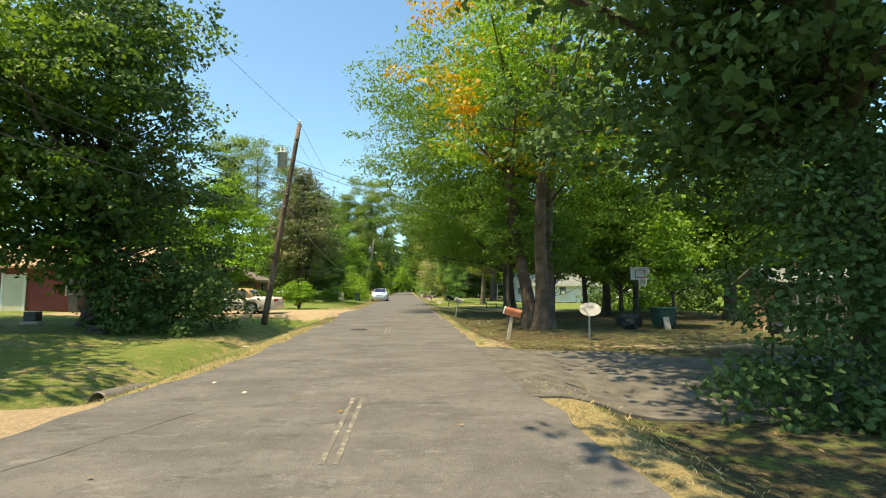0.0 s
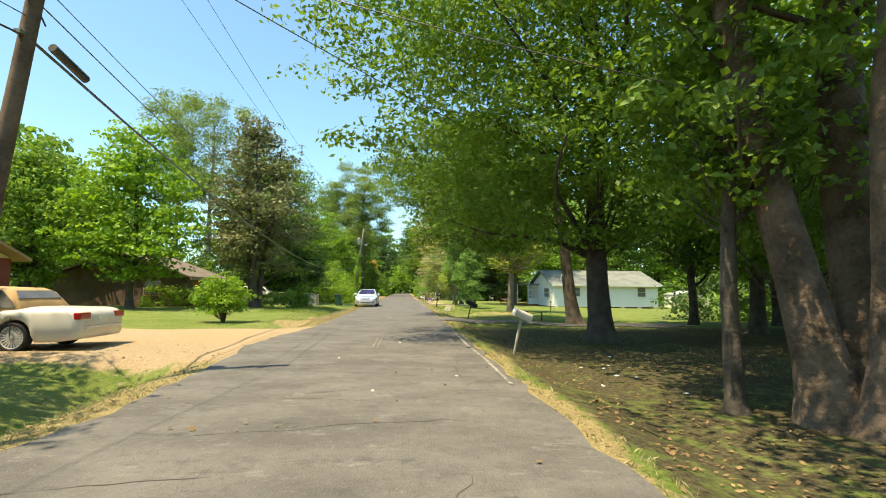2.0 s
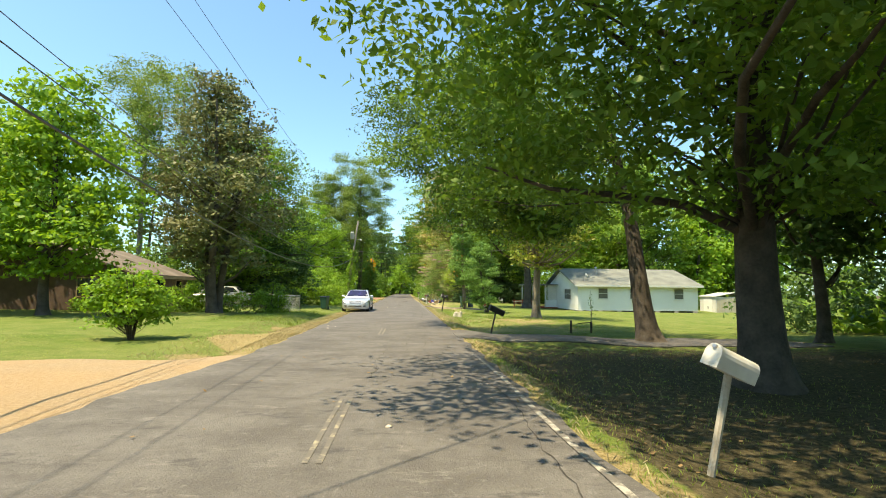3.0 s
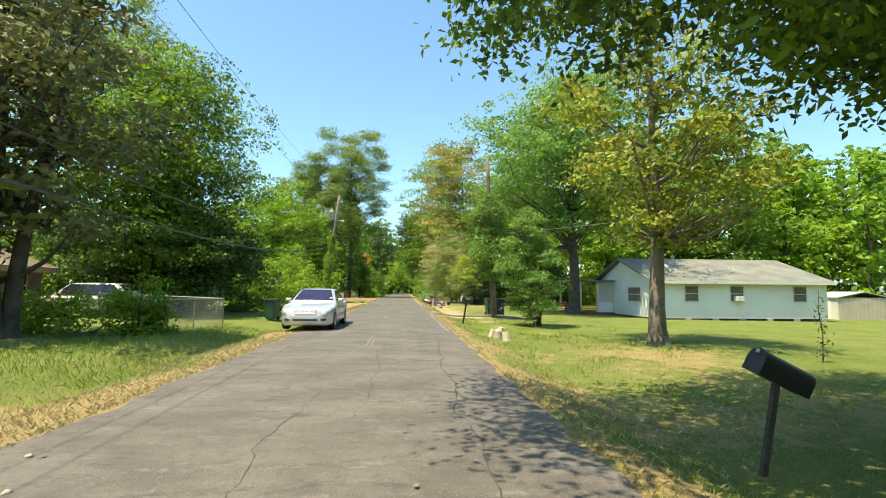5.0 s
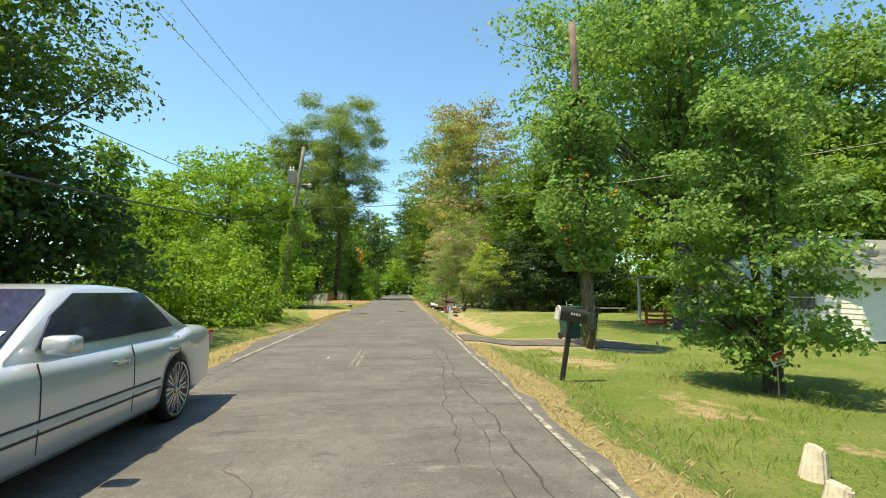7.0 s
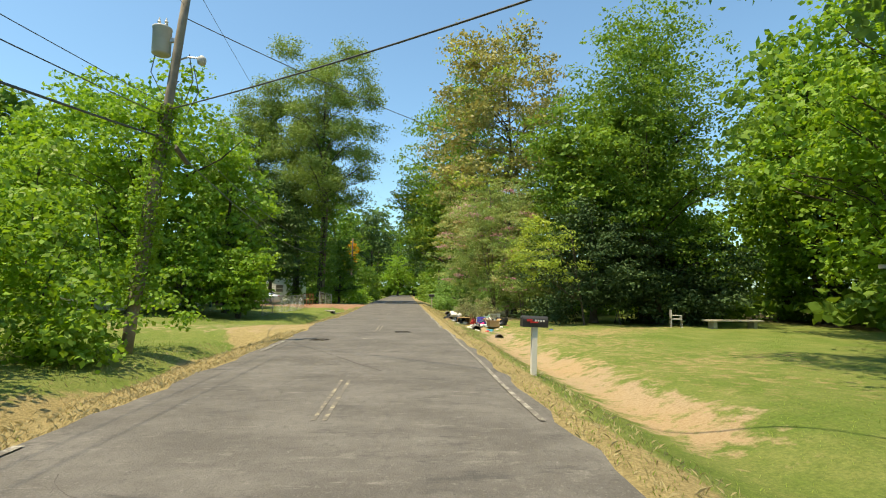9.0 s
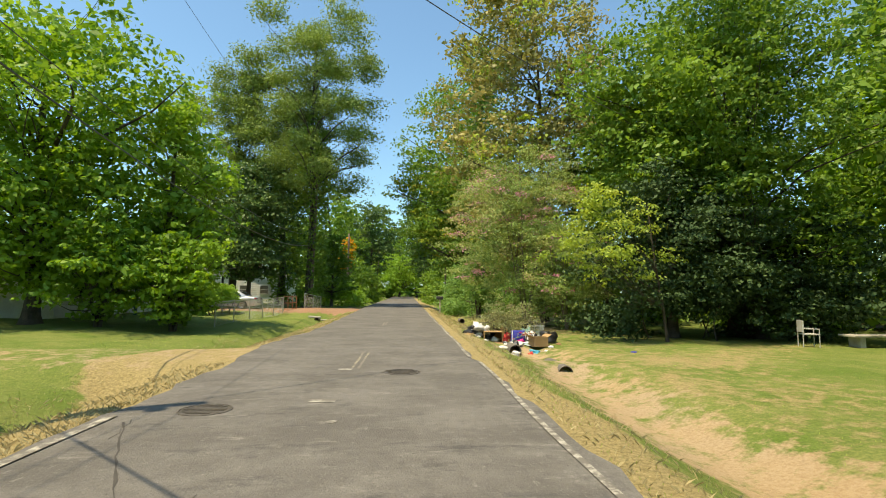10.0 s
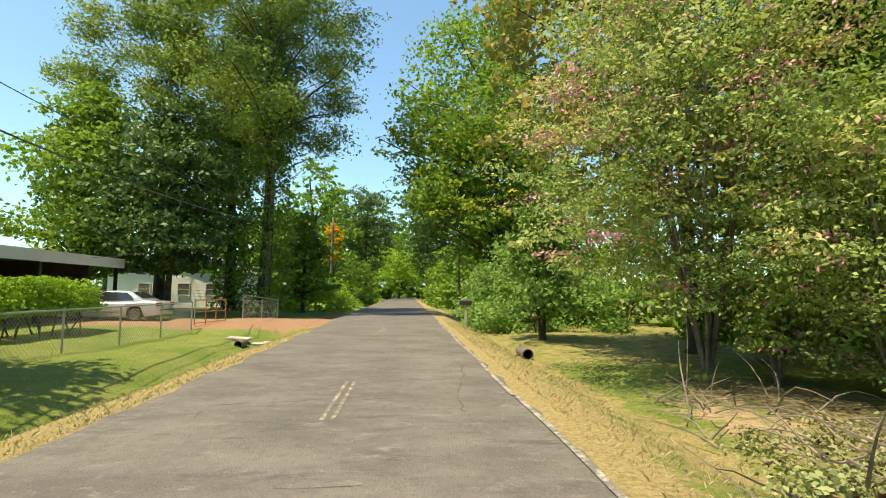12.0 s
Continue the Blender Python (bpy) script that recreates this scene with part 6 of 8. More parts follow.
# ---- poles and wires ----
def pole(label, base, top, r0=0.15, r1=0.10, name="utility_pole", wood=None):
    """A slightly leaning wooden pole; returns the thing and a function for places along it."""
    b, t = Vector(base), Vector(top)
    ob = thing(name, label, "utility pole", b.x, b.y, b.z)
    pts = [(t - b) * f for f in np.linspace(0, 1, 9)]
    part("shaft", tube(pts, [r0 + (r1 - r0) * f for f in np.linspace(0, 1, 9)], 12), wood or POLE_WOOD, ob, smooth=True)
    return ob, (lambda z: b.lerp(t, (z - b.z) / (t.z - b.z)))


def transformer(parent, at, origin, size=(0.23, 0.78)):
    r, h = size
    m = Matrix.Translation(Vector(at) - Vector(origin))
    can = part("transformer", lathe([(r * 0.9, 0), (r, 0.03), (r, h * 0.88), (r * 1.06, h * 0.9), (r * 1.06, h * 0.94), (r * 0.7, h), (0.05, h * 1.02)], 20, m), GREY_PAINT, parent, smooth=True)
    for dx in (-0.09, 0.09):
        part("insulator", lathe([(0.03, 0), (0.05, 0.05), (0.03, 0.08), (0.05, 0.13), (0.03, 0.16), (0.012, 0.24)], 10, m @ Matrix.Translation((dx, 0, h))), PORCELAIN, can)
    part("bracket", boxed(-0.04, r + 0.16, -0.04, 0.04, h * 0.45, h * 0.6, 0, m), STEEL, can)


def wire(points_from, to, sag, r=0.012, label="black overhead cable between poles", n=24):
    a, b = Vector(points_from), Vector(to)
    ob = new("cable")
    bm = tube([a.lerp(b, f) - Vector((0, 0, sag * 4 * f * (1 - f))) for f in np.linspace(0, 1, n)], r, 5)
    bm.to_mesh(me := bpy.data.meshes.new("cable"))
    bm.free()
    me.materials.append(CABLE)
    ob.data = None
    bpy.data.objects.remove(ob)
    ob = new("cable", me)
    return tagged(ob, label, "cable", "overhead cables")


p1, on1 = pole("leaning wooden utility pole with a grey transformer", (-6.81, 24.66, gz(-6.81, 24.66) - 0.3), (-5.30, 24.3, 9.35))
transformer(p1, on1(7.2) + Vector((-0.45, 0, 0)), (-6.81, 24.66, gz(-6.81, 24.66) - 0.3))
o1 = Vector((-6.81, 24.66, gz(-6.81, 24.66) - 0.3))
part("splice_case", tube([on1(5.35) - o1 + Vector((0.1, 0.4, -0.02)), on1(5.35) - o1 + Vector((0.16, 1.2, -0.22))], 0.075, 10), CABLE, p1)
for zz in (5.3, 5.9, 8.6):
    part("bolt_bracket", boxed(-0.05, 0.05, -0.22, 0.05, -0.03, 0.03, 0, Matrix.Translation(on1(zz) - o1)), STEEL, p1)
part("pin_insulator", lathe([(0.02, 0), (0.05, 0.06), (0.03, 0.1), (0.05, 0.15), (0.02, 0.2)], 10, Matrix.Translation(on1(9.35) - o1)), PORCELAIN, p1)
for k, (dz, dx) in enumerate(((7.9, -0.55), (7.2, -0.6))):
    a = on1(dz) - o1
    part("lead_wire", tube([a + Vector((dx, 0, 0.2)), a + Vector((dx - 0.1, 0.05, -0.4)), a + Vector((-0.3, 0.1, -1.2)), a + Vector((-0.05, 0.1, -1.7))], 0.014, 5), CABLE, p1)

P2B = (-7.05, 86.1, gz(-7.05, 86.1) - 0.3)
p2, on2 = pole("leaning wooden utility pole with transformer and street lamp", P2B, (-5.75, 85.7, 9.7), wood=POLE_GREY)
o2 = Vector(P2B)
transformer(p2, on2(7.55) + Vector((-0.4, 0, 0)), P2B)
a = on2(7.4) - o2
part("lamp_arm", tube([a, a + Vector((0.3, 0, 0.12)), a + Vector((0.62, 0, 0.1))], 0.025, 8), STEEL, p2)
part("street_lamp", lathe([(0.04, 0.12), (0.11, 0.06), (0.12, 0.0), (0.10, -0.10), (0.05, -0.13)], 14, Matrix.Translation(a + Vector((0.66, 0, 0.05)))), GREY_PAINT, p2, smooth=True)
for k, (z0, dx) in enumerate(((7.5, -0.5), (7.3, 0.35), (7.0, 0.5))):
    a = on2(z0) - o2
    part("lead_wire", tube([a + Vector((dx, 0, 0.3)), a + Vector((dx * 1.3, 0.05, -0.4)), a + Vector((dx * 0.7, 0.1, -1.0)), a + Vector((0.05, 0.1, -0.6))], 0.013, 5), CABLE, p2)
part("splice_case", tube([on2(5.3) - o2 + Vector((0.1, 0.5, -0.04)), on2(5.3) - o2 + Vector((0.1, 1.3, -0.3))], 0.07, 10), CABLE, p2)

p3, on3 = pole("tall thin grey wooden pole beside the pines", (-9.2, 130.6, -0.4), (-8.9, 130.6, 12.6), 0.16, 0.1)
p4, on4 = pole("dark wooden pole further along the lane", (-8.4, 153.0, -0.4), (-8.3, 153.0, 9.6), 0.16, 0.11)
p5, on5 = pole("wooden pole by the lane's far side", (4.9, 145.0, -0.4), (4.9, 145.0, 6.4), 0.13, 0.1)
p6, on6 = pole("far wooden pole with greenery at its foot", (-7.6, 205.0, -0.4), (-6.9, 205.0, 11.5), 0.17, 0.12)
p7, on7 = pole("vine-wrapped wooden pole on the lawn", (5.46, 70.4, gz(5.46, 70.4) - 0.2), (5.05, 70.4, 9.4), 0.14, 0.10)
p0, on0 = pole("wooden utility pole behind the start of the lane", (-8.2, -20.0, -0.4), (-8.0, -20.0, 9.0))

wire(on1(5.3), on2(5.35), 2.35, 0.026)
wire(on1(5.9), on2(5.9), 2.1, 0.012)
wire(on1(6.2), on2(6.2), 1.9, 0.009)
wire(on1(9.4), on2(9.7), 1.1, 0.008)
wire(on1(8.6), on2(8.9), 1.1, 0.007)
wire(on0(6.4), on1(5.9), 1.4, 0.014)
wire(on0(5.6), on1(5.3), 1.6, 0.016)
wire(on0(5.9), on1(5.6), 1.3, 0.008)
wire(on0(9.0), on1(9.4), 0.9, 0.007)
wire(on2(5.35), on3(6.0), 1.3, 0.02)
wire(on2(5.9), on3(7.0), 1.2, 0.011)
wire(on2(9.7), on3(12.4), 0.8, 0.007)
wire(on3(8.0), on4(7.5), 0.6, 0.014)
wire(on3(6.0), (-16.0, 122.0, 2.9), 0.5, 0.012, "black service cable to the bungalow")
wire(on1(7.6), (13.5, 43.0, 5.8), 0.5, 0.013, "black service cable across the lane")
wire(on1(7.3), (13.9, 21.5, 2.3), 0.6, 0.010, "black service cable to the brown shed")
wire(on2(8.6), (8.2, 99.0, 8.2), 0.4, 0.014, "black service cable across the lane")
wire(on2(6.1), (13.8, 68.5, 5.6), 0.5, 0.018, "black service cable across the lane")
wire(on1(5.6), (-13.0, 33.0, 2.6), 0.5, 0.010, "black service cable to the red house")
wire(on4(8.0), on6(9.5), 0.8, 0.014)


def climbing(label, on, z0, z1, r, leaf, material, seed, count, flowers=0, lean=0.0):
    """Vines round a pole."""
    g = np.random.default_rng(seed)
    z = g.uniform(z0, z1, count)
    prof = r * (0.55 + 0.45 * np.sin(np.clip((z - z0) / (z1 - z0), 0, 1) * 3.0 + 0.3)) * (0.7 + 0.5 * np.abs(ripple(z * 2, z * 0 + seed, 1.3)))
    an, rad = g.uniform(0, 6.283, count), prof * g.uniform(0.2, 1, count) ** 0.5
    mid = np.array([on(v) for v in z])
    b = mid[np.argmin(z)]
    c = mid + np.stack([rad * np.cos(an), rad * np.sin(an), np.zeros(count)], -1)
    ob = thing("vine", label, "vine", *b)
    quads_ob("foliage", leaf_arrays(c - np.array(b), leaf, leaf * 0.6, 0.4, 0.3), material, ob)
    for k in range(5):
        bm = bmesh.new()
        pts = []
        for v in np.linspace(z0, z1, 14):
            p = Vector(on(v)) - Vector(b)
            pts.append(p + Vector((math.cos(v * 1.7 + k * 1.3), math.sin(v * 1.7 + k * 1.3), 0)) * 0.17)
        tube_into(bm, pts, 0.02, 5)
        part("stem", bm, BARK_PALE, ob)
    if flowers:
        i = g.permutation(count)[:flowers]
        w_ = (c[i] - mid[i])
        w_ = w_ / (np.linalg.norm(w_, axis=1, keepdims=True) + 1e-6)
        quads_ob("blossom", np.concatenate([leaf_arrays(c[i] + w_ * 0.12 - np.array(b) + g.normal(size=(flowers, 3)) * 0.04, 0.10, 0.08) for _ in range(3)]), PETAL_RED, ob)
    return ob


climbing("green trumpet vine with orange flowers round the pole", on7, 2.0, 7.2, 1.25, 0.18, LEAF_BLUISH, 301, 8500, 26)
climbing("bare twisted vine stems at the pole's foot", on7, -0.25, 2.2, 0.3, 0.1, LEAF_GREEN, 302, 260)
climbing("ivy mass round the pine trunk", lambda z: Vector((-9.6, 131.2, z)), 0.0, 19.0, 2.3, 0.3, LEAF_GREEN, 304, 6500)
climbing("ivy on the second pine trunk", lambda z: Vector((-13.4, 135.7, z)), 0.0, 14.0, 1.7, 0.3, LEAF_GREEN, 305, 3500)
climbing("light green ivy climbing the utility pole", on2, 1.0, 6.2, 0.5, 0.12, LEAF_LIGHT, 303, 3200)


# ---- mailboxes ----
def mailbox(label, x, y, box_mat, post_mat, height, turn=0, lean=(0, 0), tilt=0, size=(0.18, 0.24, 0.5), flag=False, bars=None, door=None, post=0.05, round_post=False):
    """An arched box on a post; the door faces the lane (-x) at turn 0."""
    ob = thing("mailbox", label, "mailbox", x, y, gz(x, y) - 0.15)
    top = Vector((lean[0], lean[1], height + 0.15))
    if round_post:
        part("post", tube([(0, 0, 0), top], post, 8), post_mat, ob)
    else:
        m = Matrix.Translation((0, 0, 0)) @ (Vector((0, 0, 1)).rotation_difference(top.normalized())).to_matrix().to_4x4()
        part("post", box(bmesh.new(), -post, post, -post, post, 0, top.length, 0.008, m), post_mat, ob)
    w, h, ln = size
    m = Matrix.Translation(top) @ Matrix.Rotation(radians(turn), 4, "Z") @ Matrix.Rotation(radians(tilt * 0.4), 4, "X") @ Matrix.Rotation(radians(tilt), 4, "Y")
    prof = [(-w / 2, 0), (w / 2, 0)] + [(w / 2 * math.cos(a), h - w / 2 + w / 2 * math.sin(a)) for a in np.linspace(0, math.pi, 9)]
    bm = bmesh.new()
    lo = [bm.verts.new(m @ Vector((-ln / 2, p[0], p[1]))) for p in prof]
    hi = [bm.verts.new(m @ Vector((ln / 2, p[0], p[1]))) for p in prof]
    for k in range(len(prof)):
        bm.faces.new((lo[k], lo[(k + 1) % len(prof)], hi[(k + 1) % len(prof)], hi[k]))
    bm.faces.new(lo[::-1]), bm.faces.new(hi)
    part("box", bm, box_mat, ob)
    bm = bmesh.new()
    lo = [bm.verts.new(m @ Vector((-ln / 2 - 0.018, p[0] * 1.05, p[1] * 1.03))) for p in prof]
    hi = [bm.verts.new(m @ Vector((-ln / 2 + 0.012, p[0] * 1.05, p[1] * 1.03))) for p in prof]
    for k in range(len(prof)):
        bm.faces.new((lo[k], lo[(k + 1) % len(prof)], hi[(k + 1) % len(prof)], hi[k]))
    bm.faces.new(lo[::-1]), bm.faces.new(hi)
    dr = part("door", bm, door or box_mat, ob)
    part("latch", boxed(-ln / 2 - 0.035, -ln / 2 - 0.01, -0.02, 0.02, h * 0.8, h * 0.95, 0, m), STEEL, dr)
    if flag:
        part("flag", boxed(-ln / 2 + 0.06, -ln / 2 + 0.16, -w / 2 - 0.012, -w / 2 - 0.004, h * 0.52, h * 0.72, 0, m), RED_PAINT, ob, "red signal flag")
        part("flag_arm", boxed(-ln / 2 + 0.12, -ln / 2 + 0.27, -w / 2 - 0.01, -w / 2 - 0.004, h * 0.38, h * 0.52, 0, m), RED_PAINT, ob)
    for u0, u1 in bars or ():
        part("number_bar", boxed(u0, u1, -w / 2 - 0.006, -w / 2 - 0.002, h * 0.5, h * 0.68, 0, m), PLATE_WHITE, ob)
    return ob


mailbox("rusty orange mailbox on a leaning white post", 3.46, 17.45, RUST, WEATHERED, 0.84, -6, (0.16, 0.02), 14, (0.2, 0.26, 0.58), door=DIRTY_WHITE, post=0.055)
mailbox("dented white mailbox on a tilted dark post", 2.70, 28.9, DIRTY_WHITE, WEATHERED, 0.86, 14, (0.22, 0.0), 22, (0.17, 0.2, 0.48), post=0.035, round_post=True)
mailbox("black mailbox with open door tilted on a post", 3.55, 45.3, BLACK_PLASTIC, BARK, 0.86, 8, (0.24, 0.05), 24, (0.2, 0.24, 0.66), post=0.03)
mailbox("small black mailbox with pale number on a black post", 3.0, 65.4, BLACK_PLASTIC, BLACK_PLASTIC, 1.06, 4, (0.2, 0.0), 9, (0.2, 0.25, 0.54), post=0.04, bars=((-0.06, -0.03), (-0.01, 0.02), (0.04, 0.07), (0.09, 0.12)), door=GREY_PAINT)
mailbox("black mailbox with red flag on a white post", 2.44, 81.6, BLACK_PLASTIC, WHITE_PAINT, 0.86, 2, (0.03, 0.0), 2, (0.17, 0.20, 0.46), flag=True, post=0.05, bars=((-0.02, 0.01), (0.03, 0.06), (0.08, 0.11), (0.13, 0.16)))
mailbox("black mailbox on a post further down the lane", 2.55, 119.0, BLACK_PLASTIC, WEATHERED, 1.0, 0, (0, 0), 0)


# ---- bins ----
def wheelie_bin(label, x, y, turn, body_mat, lid_mat):
    ob = thing("wheeled_bin", label, "wheeled bin", x, y, gz(x, y), turn)
    bm = bmesh.new()
    lo = [bm.verts.new(p) for p in ((-0.22, -0.26, 0.06), (0.22, -0.26, 0.06), (0.22, 0.24, 0.06), (-0.22, 0.24, 0.06))]
    hi = [bm.verts.new(p) for p in ((-0.29, -0.36, 1.0), (0.29, -0.36, 1.0), (0.29, 0.36, 1.0), (-0.29, 0.36, 1.0))]
    bm.faces.new(lo[::-1]), bm.faces.new(hi)
    for k in range(4):
        bm.faces.new((lo[k], lo[(k + 1) % 4], hi[(k + 1) % 4], hi[k]))
    bmesh.ops.bevel(bm, geom=list(bm.edges), offset=0.03, segments=2, affect="EDGES")
    part("body", bm, body_mat, ob)
    part("lid", box(bmesh.new(), -0.32, 0.32, -0.4, 0.4, 1.0, 1.08, 0.03), lid_mat, ob)
    part("handle", tube([(-0.22, 0.36, 0.95), (-0.22, 0.46, 0.98), (0.22, 0.46, 0.98), (0.22, 0.36, 0.95)], 0.018, 6), body_mat, ob)
    for sx in (-0.24, 0.24):
        part("wheel", lathe([(0.02, -0.03), (0.11, -0.03), (0.11, 0.03), (0.02, 0.03)], 14, Matrix.Translation((sx, 0.24, 0.11)) @ Matrix.Rotation(math.pi / 2, 4, "Y")), TYRE, ob)
    return ob


wheelie_bin("dark green wheeled bin beside the vine pole", 5.6, 72.6, 8, BIN_GREEN, BIN_GREEN)
wheelie_bin("navy wheeled bin behind the vine pole", 6.3, 72.9, -6, BIN_BLUE, BIN_BLUE)
wheelie_bin("slate grey wheeled bin before the red house", -18.9, 30.4, 5, BIN_GREY, BIN_GREY)
wheelie_bin("dark green wheeled bin behind the parked sedan", -6.55, 67.0, -12, BIN_GREEN, BIN_BLUE)


# ---- chain-link fences ----
def chain_fence(label, points, h=1.15, spacing=2.6, skip=()):
    ob = thing("fence", label, "fence", *points[0], gz(*points[0]))
    o = Vector((*points[0], gz(*points[0])))
    bm = bmesh.new()
    for a, b in zip(points, points[1:]):
        n = max(1, round(math.dist(a, b) / spacing))
        for k in range(n + 1):
            f = k / n
            x, y = a[0] + (b[0] - a[0]) * f, a[1] + (b[1] - a[1]) * f
            p = Vector((x, y, gz(x, y))) - o
            part("post", tube([p - Vector((0, 0, 0.2)), p + Vector((0, 0, h + 0.04))], 0.03, 8), STEEL, ob)
        pa, pb = Vector((*a, gz(*a) + h)) - o, Vector((*b, gz(*b) + h)) - o
        part("top_rail", tube([pa, pb], 0.022, 8), STEEL, ob)
        ln = math.dist(a, b)
        d = Vector((b[0] - a[0], b[1] - a[1], 0)) / ln
        m = int(ln / 0.13)
        for k in range(-int(h / 0.13), m):
            for up in (1, -1):
                s0, s1 = max(0, k * 0.13), min(ln, k * 0.13 + h)
                if s1 <= s0:
                    continue
                z0, z1 = s0 - k * 0.13, s1 - k * 0.13
                if up < 0:
                    z0, z1 = h - z0, h - z1
                q0, q1 = (a[0] + d.x * s0, a[1] + d.y * s0), (a[0] + d.x * s1, a[1] + d.y * s1)
                tube_into(bm, [Vector((*q0, gz(*q0) + z0)) - o, Vector((*q1, gz(*q1) + z1)) - o], 0.0035, 3, False)
    tagged(part("wire_mesh", bm, STEEL, ob), "thin diamond wire mesh", kind="stuff")
    return ob


chain_fence("galvanised chain-link fence in front of the yard", [(-8.15, 58.2), (-8.0, 64.2)], 1.15)
chain_fence("galvanised chain-link fence beside the parked sedan", [(-8.0, 64.2), (-13.5, 64.4)], 1.15)
chain_fence("galvanised chain-link fence along the bungalow's lawn", [(-8.95, 105.5), (-9.05, 119.0)], 1.15)
chain_fence("galvanised chain-link fence beyond the clay drive", [(-8.4, 123.6), (-7.9, 128.6)], 1.2)
gate = thing("gate", "rusty tubular drive gate standing open", "gate", -9.1, 119.4, gz(-9.1, 119.4))
for k, dx in enumerate((0, 0.9, 1.8, 2.7)):
    part("upright", tube([(0.12 * k, dx, 0.05), (0.12 * k, dx, 1.15)], 0.025, 8), RUST if k else STEEL, gate)
for zz in (0.15, 0.62, 1.12):
    part("bar", tube([(0, 0, zz), (0.36, 2.7, zz)], 0.02, 8), RUST, gate)

# clipped hedge before the bungalow
thicket("clipped bright green hedge behind the fence", -12.9, -11.5, 111.8, 117.2, 1.95, 0.095, LEAF_LIGHT, 310, 1.6, "hedge", "hedge", 0.13, low=0.75, ragged=0.03)


# ---- yard things on the right ----
def crumple(label, name, category, x, y, sx, sy, sz, material, seed, rough=0.35, z=None, parent=None, detail=3):
    """A bag or heap of cloth: a ball pressed and folded."""
    bm = bmesh.new()
    bmesh.ops.create_icosphere(bm, subdivisions=detail, radius=1)
    for v in bm.verts:
        n = noise.noise(v.co * 1.6 + Vector((seed, 0, 0))) * rough + noise.noise(v.co * 4.5 + Vector((0, seed, 0))) * rough * 0.5 - abs(noise.noise(v.co * 5.5 + Vector((0, 0, seed)))) * rough * 0.75 - abs(noise.noise(v.co * 11 + Vector((seed, seed, 0)))) * rough * 0.35
        v.co = v.co * (1 + n)
        v.co = Vector((v.co.x * sx, v.co.y * sy, max(v.co.z, -0.45) * sz + 0.42 * sz))
    ob = part(name, bm, material, parent, smooth=True)
    if parent is None:
        ob.matrix_basis = pose(x, y, (gz(x, y) if z is None else z) - 0.02, 0, 0, seed * 37 % 360)
        tagged(ob, label, category)
    return ob


dish = thing("satellite_dish", "grey satellite dish on a short post", "satellite dish", 6.4, 17.55, gz(6.4, 17.55) - 0.1)
part("post", tube([(0, 0, 0), (0, 0, 0.95)], 0.035, 8), STEEL, dish)
part("bowl", lathe([(0.02, 0.0), (0.18, 0.03), (0.35, 0.10), (0.365, 0.10), (0.19, 0.012), (0.02, -0.02)], 28, Matrix.Translation((0.02, -0.05, 1.08)) @ Matrix.Rotation(radians(38), 4, "X") @ Matrix.Rotation(radians(-12), 4, "Y")), DISH_GREY, dish, smooth=True)
part("feed_arm", tube([(-0.1, -0.2, 0.98), (-0.36, -0.42, 1.2)], 0.015, 6), STEEL, dish)
part("feed", box(bmesh.new(), -0.46, -0.3, -0.48, -0.38, 1.16, 1.28, 0.02), WHITE_PAINT, dish)

hoop = thing("basketball_hoop", "portable basketball hoop with clear board and black base", "basketball hoop", 10.85, 23.2, gz(10.85, 23.2))
part("base", box(bmesh.new(), -1.0, 0.0, -0.4, 0.4, 0, 0.55, 0.12), BLACK_PLASTIC, hoop)
part("pole", tube([(-0.05, 0, 0.1), (-0.05, 0, 2.5)], 0.045, 10), BLACK_PLASTIC, hoop)
part("backboard", boxed(-0.45, 0.5, -0.16, -0.12, 2.12, 2.78), GREY_PAINT, hoop)
part("board_frame", tube([(-0.45, -0.17, 2.12), (0.5, -0.17, 2.12), (0.5, -0.17, 2.78), (-0.45, -0.17, 2.78), (-0.45, -0.17, 2.12)], 0.02, 6), BLACK_PLASTIC, hoop)
part("rim", tube([(0.02 + 0.22 * math.cos(a), -0.42 + 0.22 * math.sin(a), 2.25) for a in np.linspace(0, 6.283, 20)], 0.012, 6), RED_PAINT, hoop)

bm = bmesh.new()
for k in range(12):
    a = 6.283 * k / 12
    for turn_ in (0.5, -0.5):
        tube_into(bm, [(0.02 + (0.22 - 0.09 * f) * math.cos(a + turn_ * f), -0.42 + (0.22 - 0.09 * f) * math.sin(a + turn_ * f), 2.24 - 0.42 * f) for f in (0, 0.35, 0.7, 1.0)], 0.008, 4, False)
part("net", bm, CLOTH_WHITE, hoop, "white string net")
part("target_square", tube([(-0.2, -0.17, 2.26), (0.25, -0.17, 2.26), (0.25, -0.17, 2.6), (-0.2, -0.17, 2.6), (-0.2, -0.17, 2.26)], 0.016, 4), BLACK_PLASTIC, hoop)
tub = thing("wheeled_cart", "dark green wheeled tub with a wide lid", "cart", 11.5, 22.2, gz(11.5, 22.2), 6)
bm = bmesh.new()
lo = [bm.verts.new(p) for p in ((-0.36, -0.28, 0.08), (0.36, -0.28, 0.08), (0.36, 0.28, 0.08), (-0.36, 0.28, 0.08))]
hi = [bm.verts.new(p) for p in ((-0.46, -0.36, 0.86), (0.46, -0.36, 0.86), (0.46, 0.36, 0.86), (-0.46, 0.36, 0.86))]
bm.faces.new(lo[::-1]), bm.faces.new(hi)
for k in range(4):
    bm.faces.new((lo[k], lo[(k + 1) % 4], hi[(k + 1) % 4], hi[k]))
bmesh.ops.bevel(bm, geom=list(bm.edges), offset=0.05, segments=2, affect="EDGES")
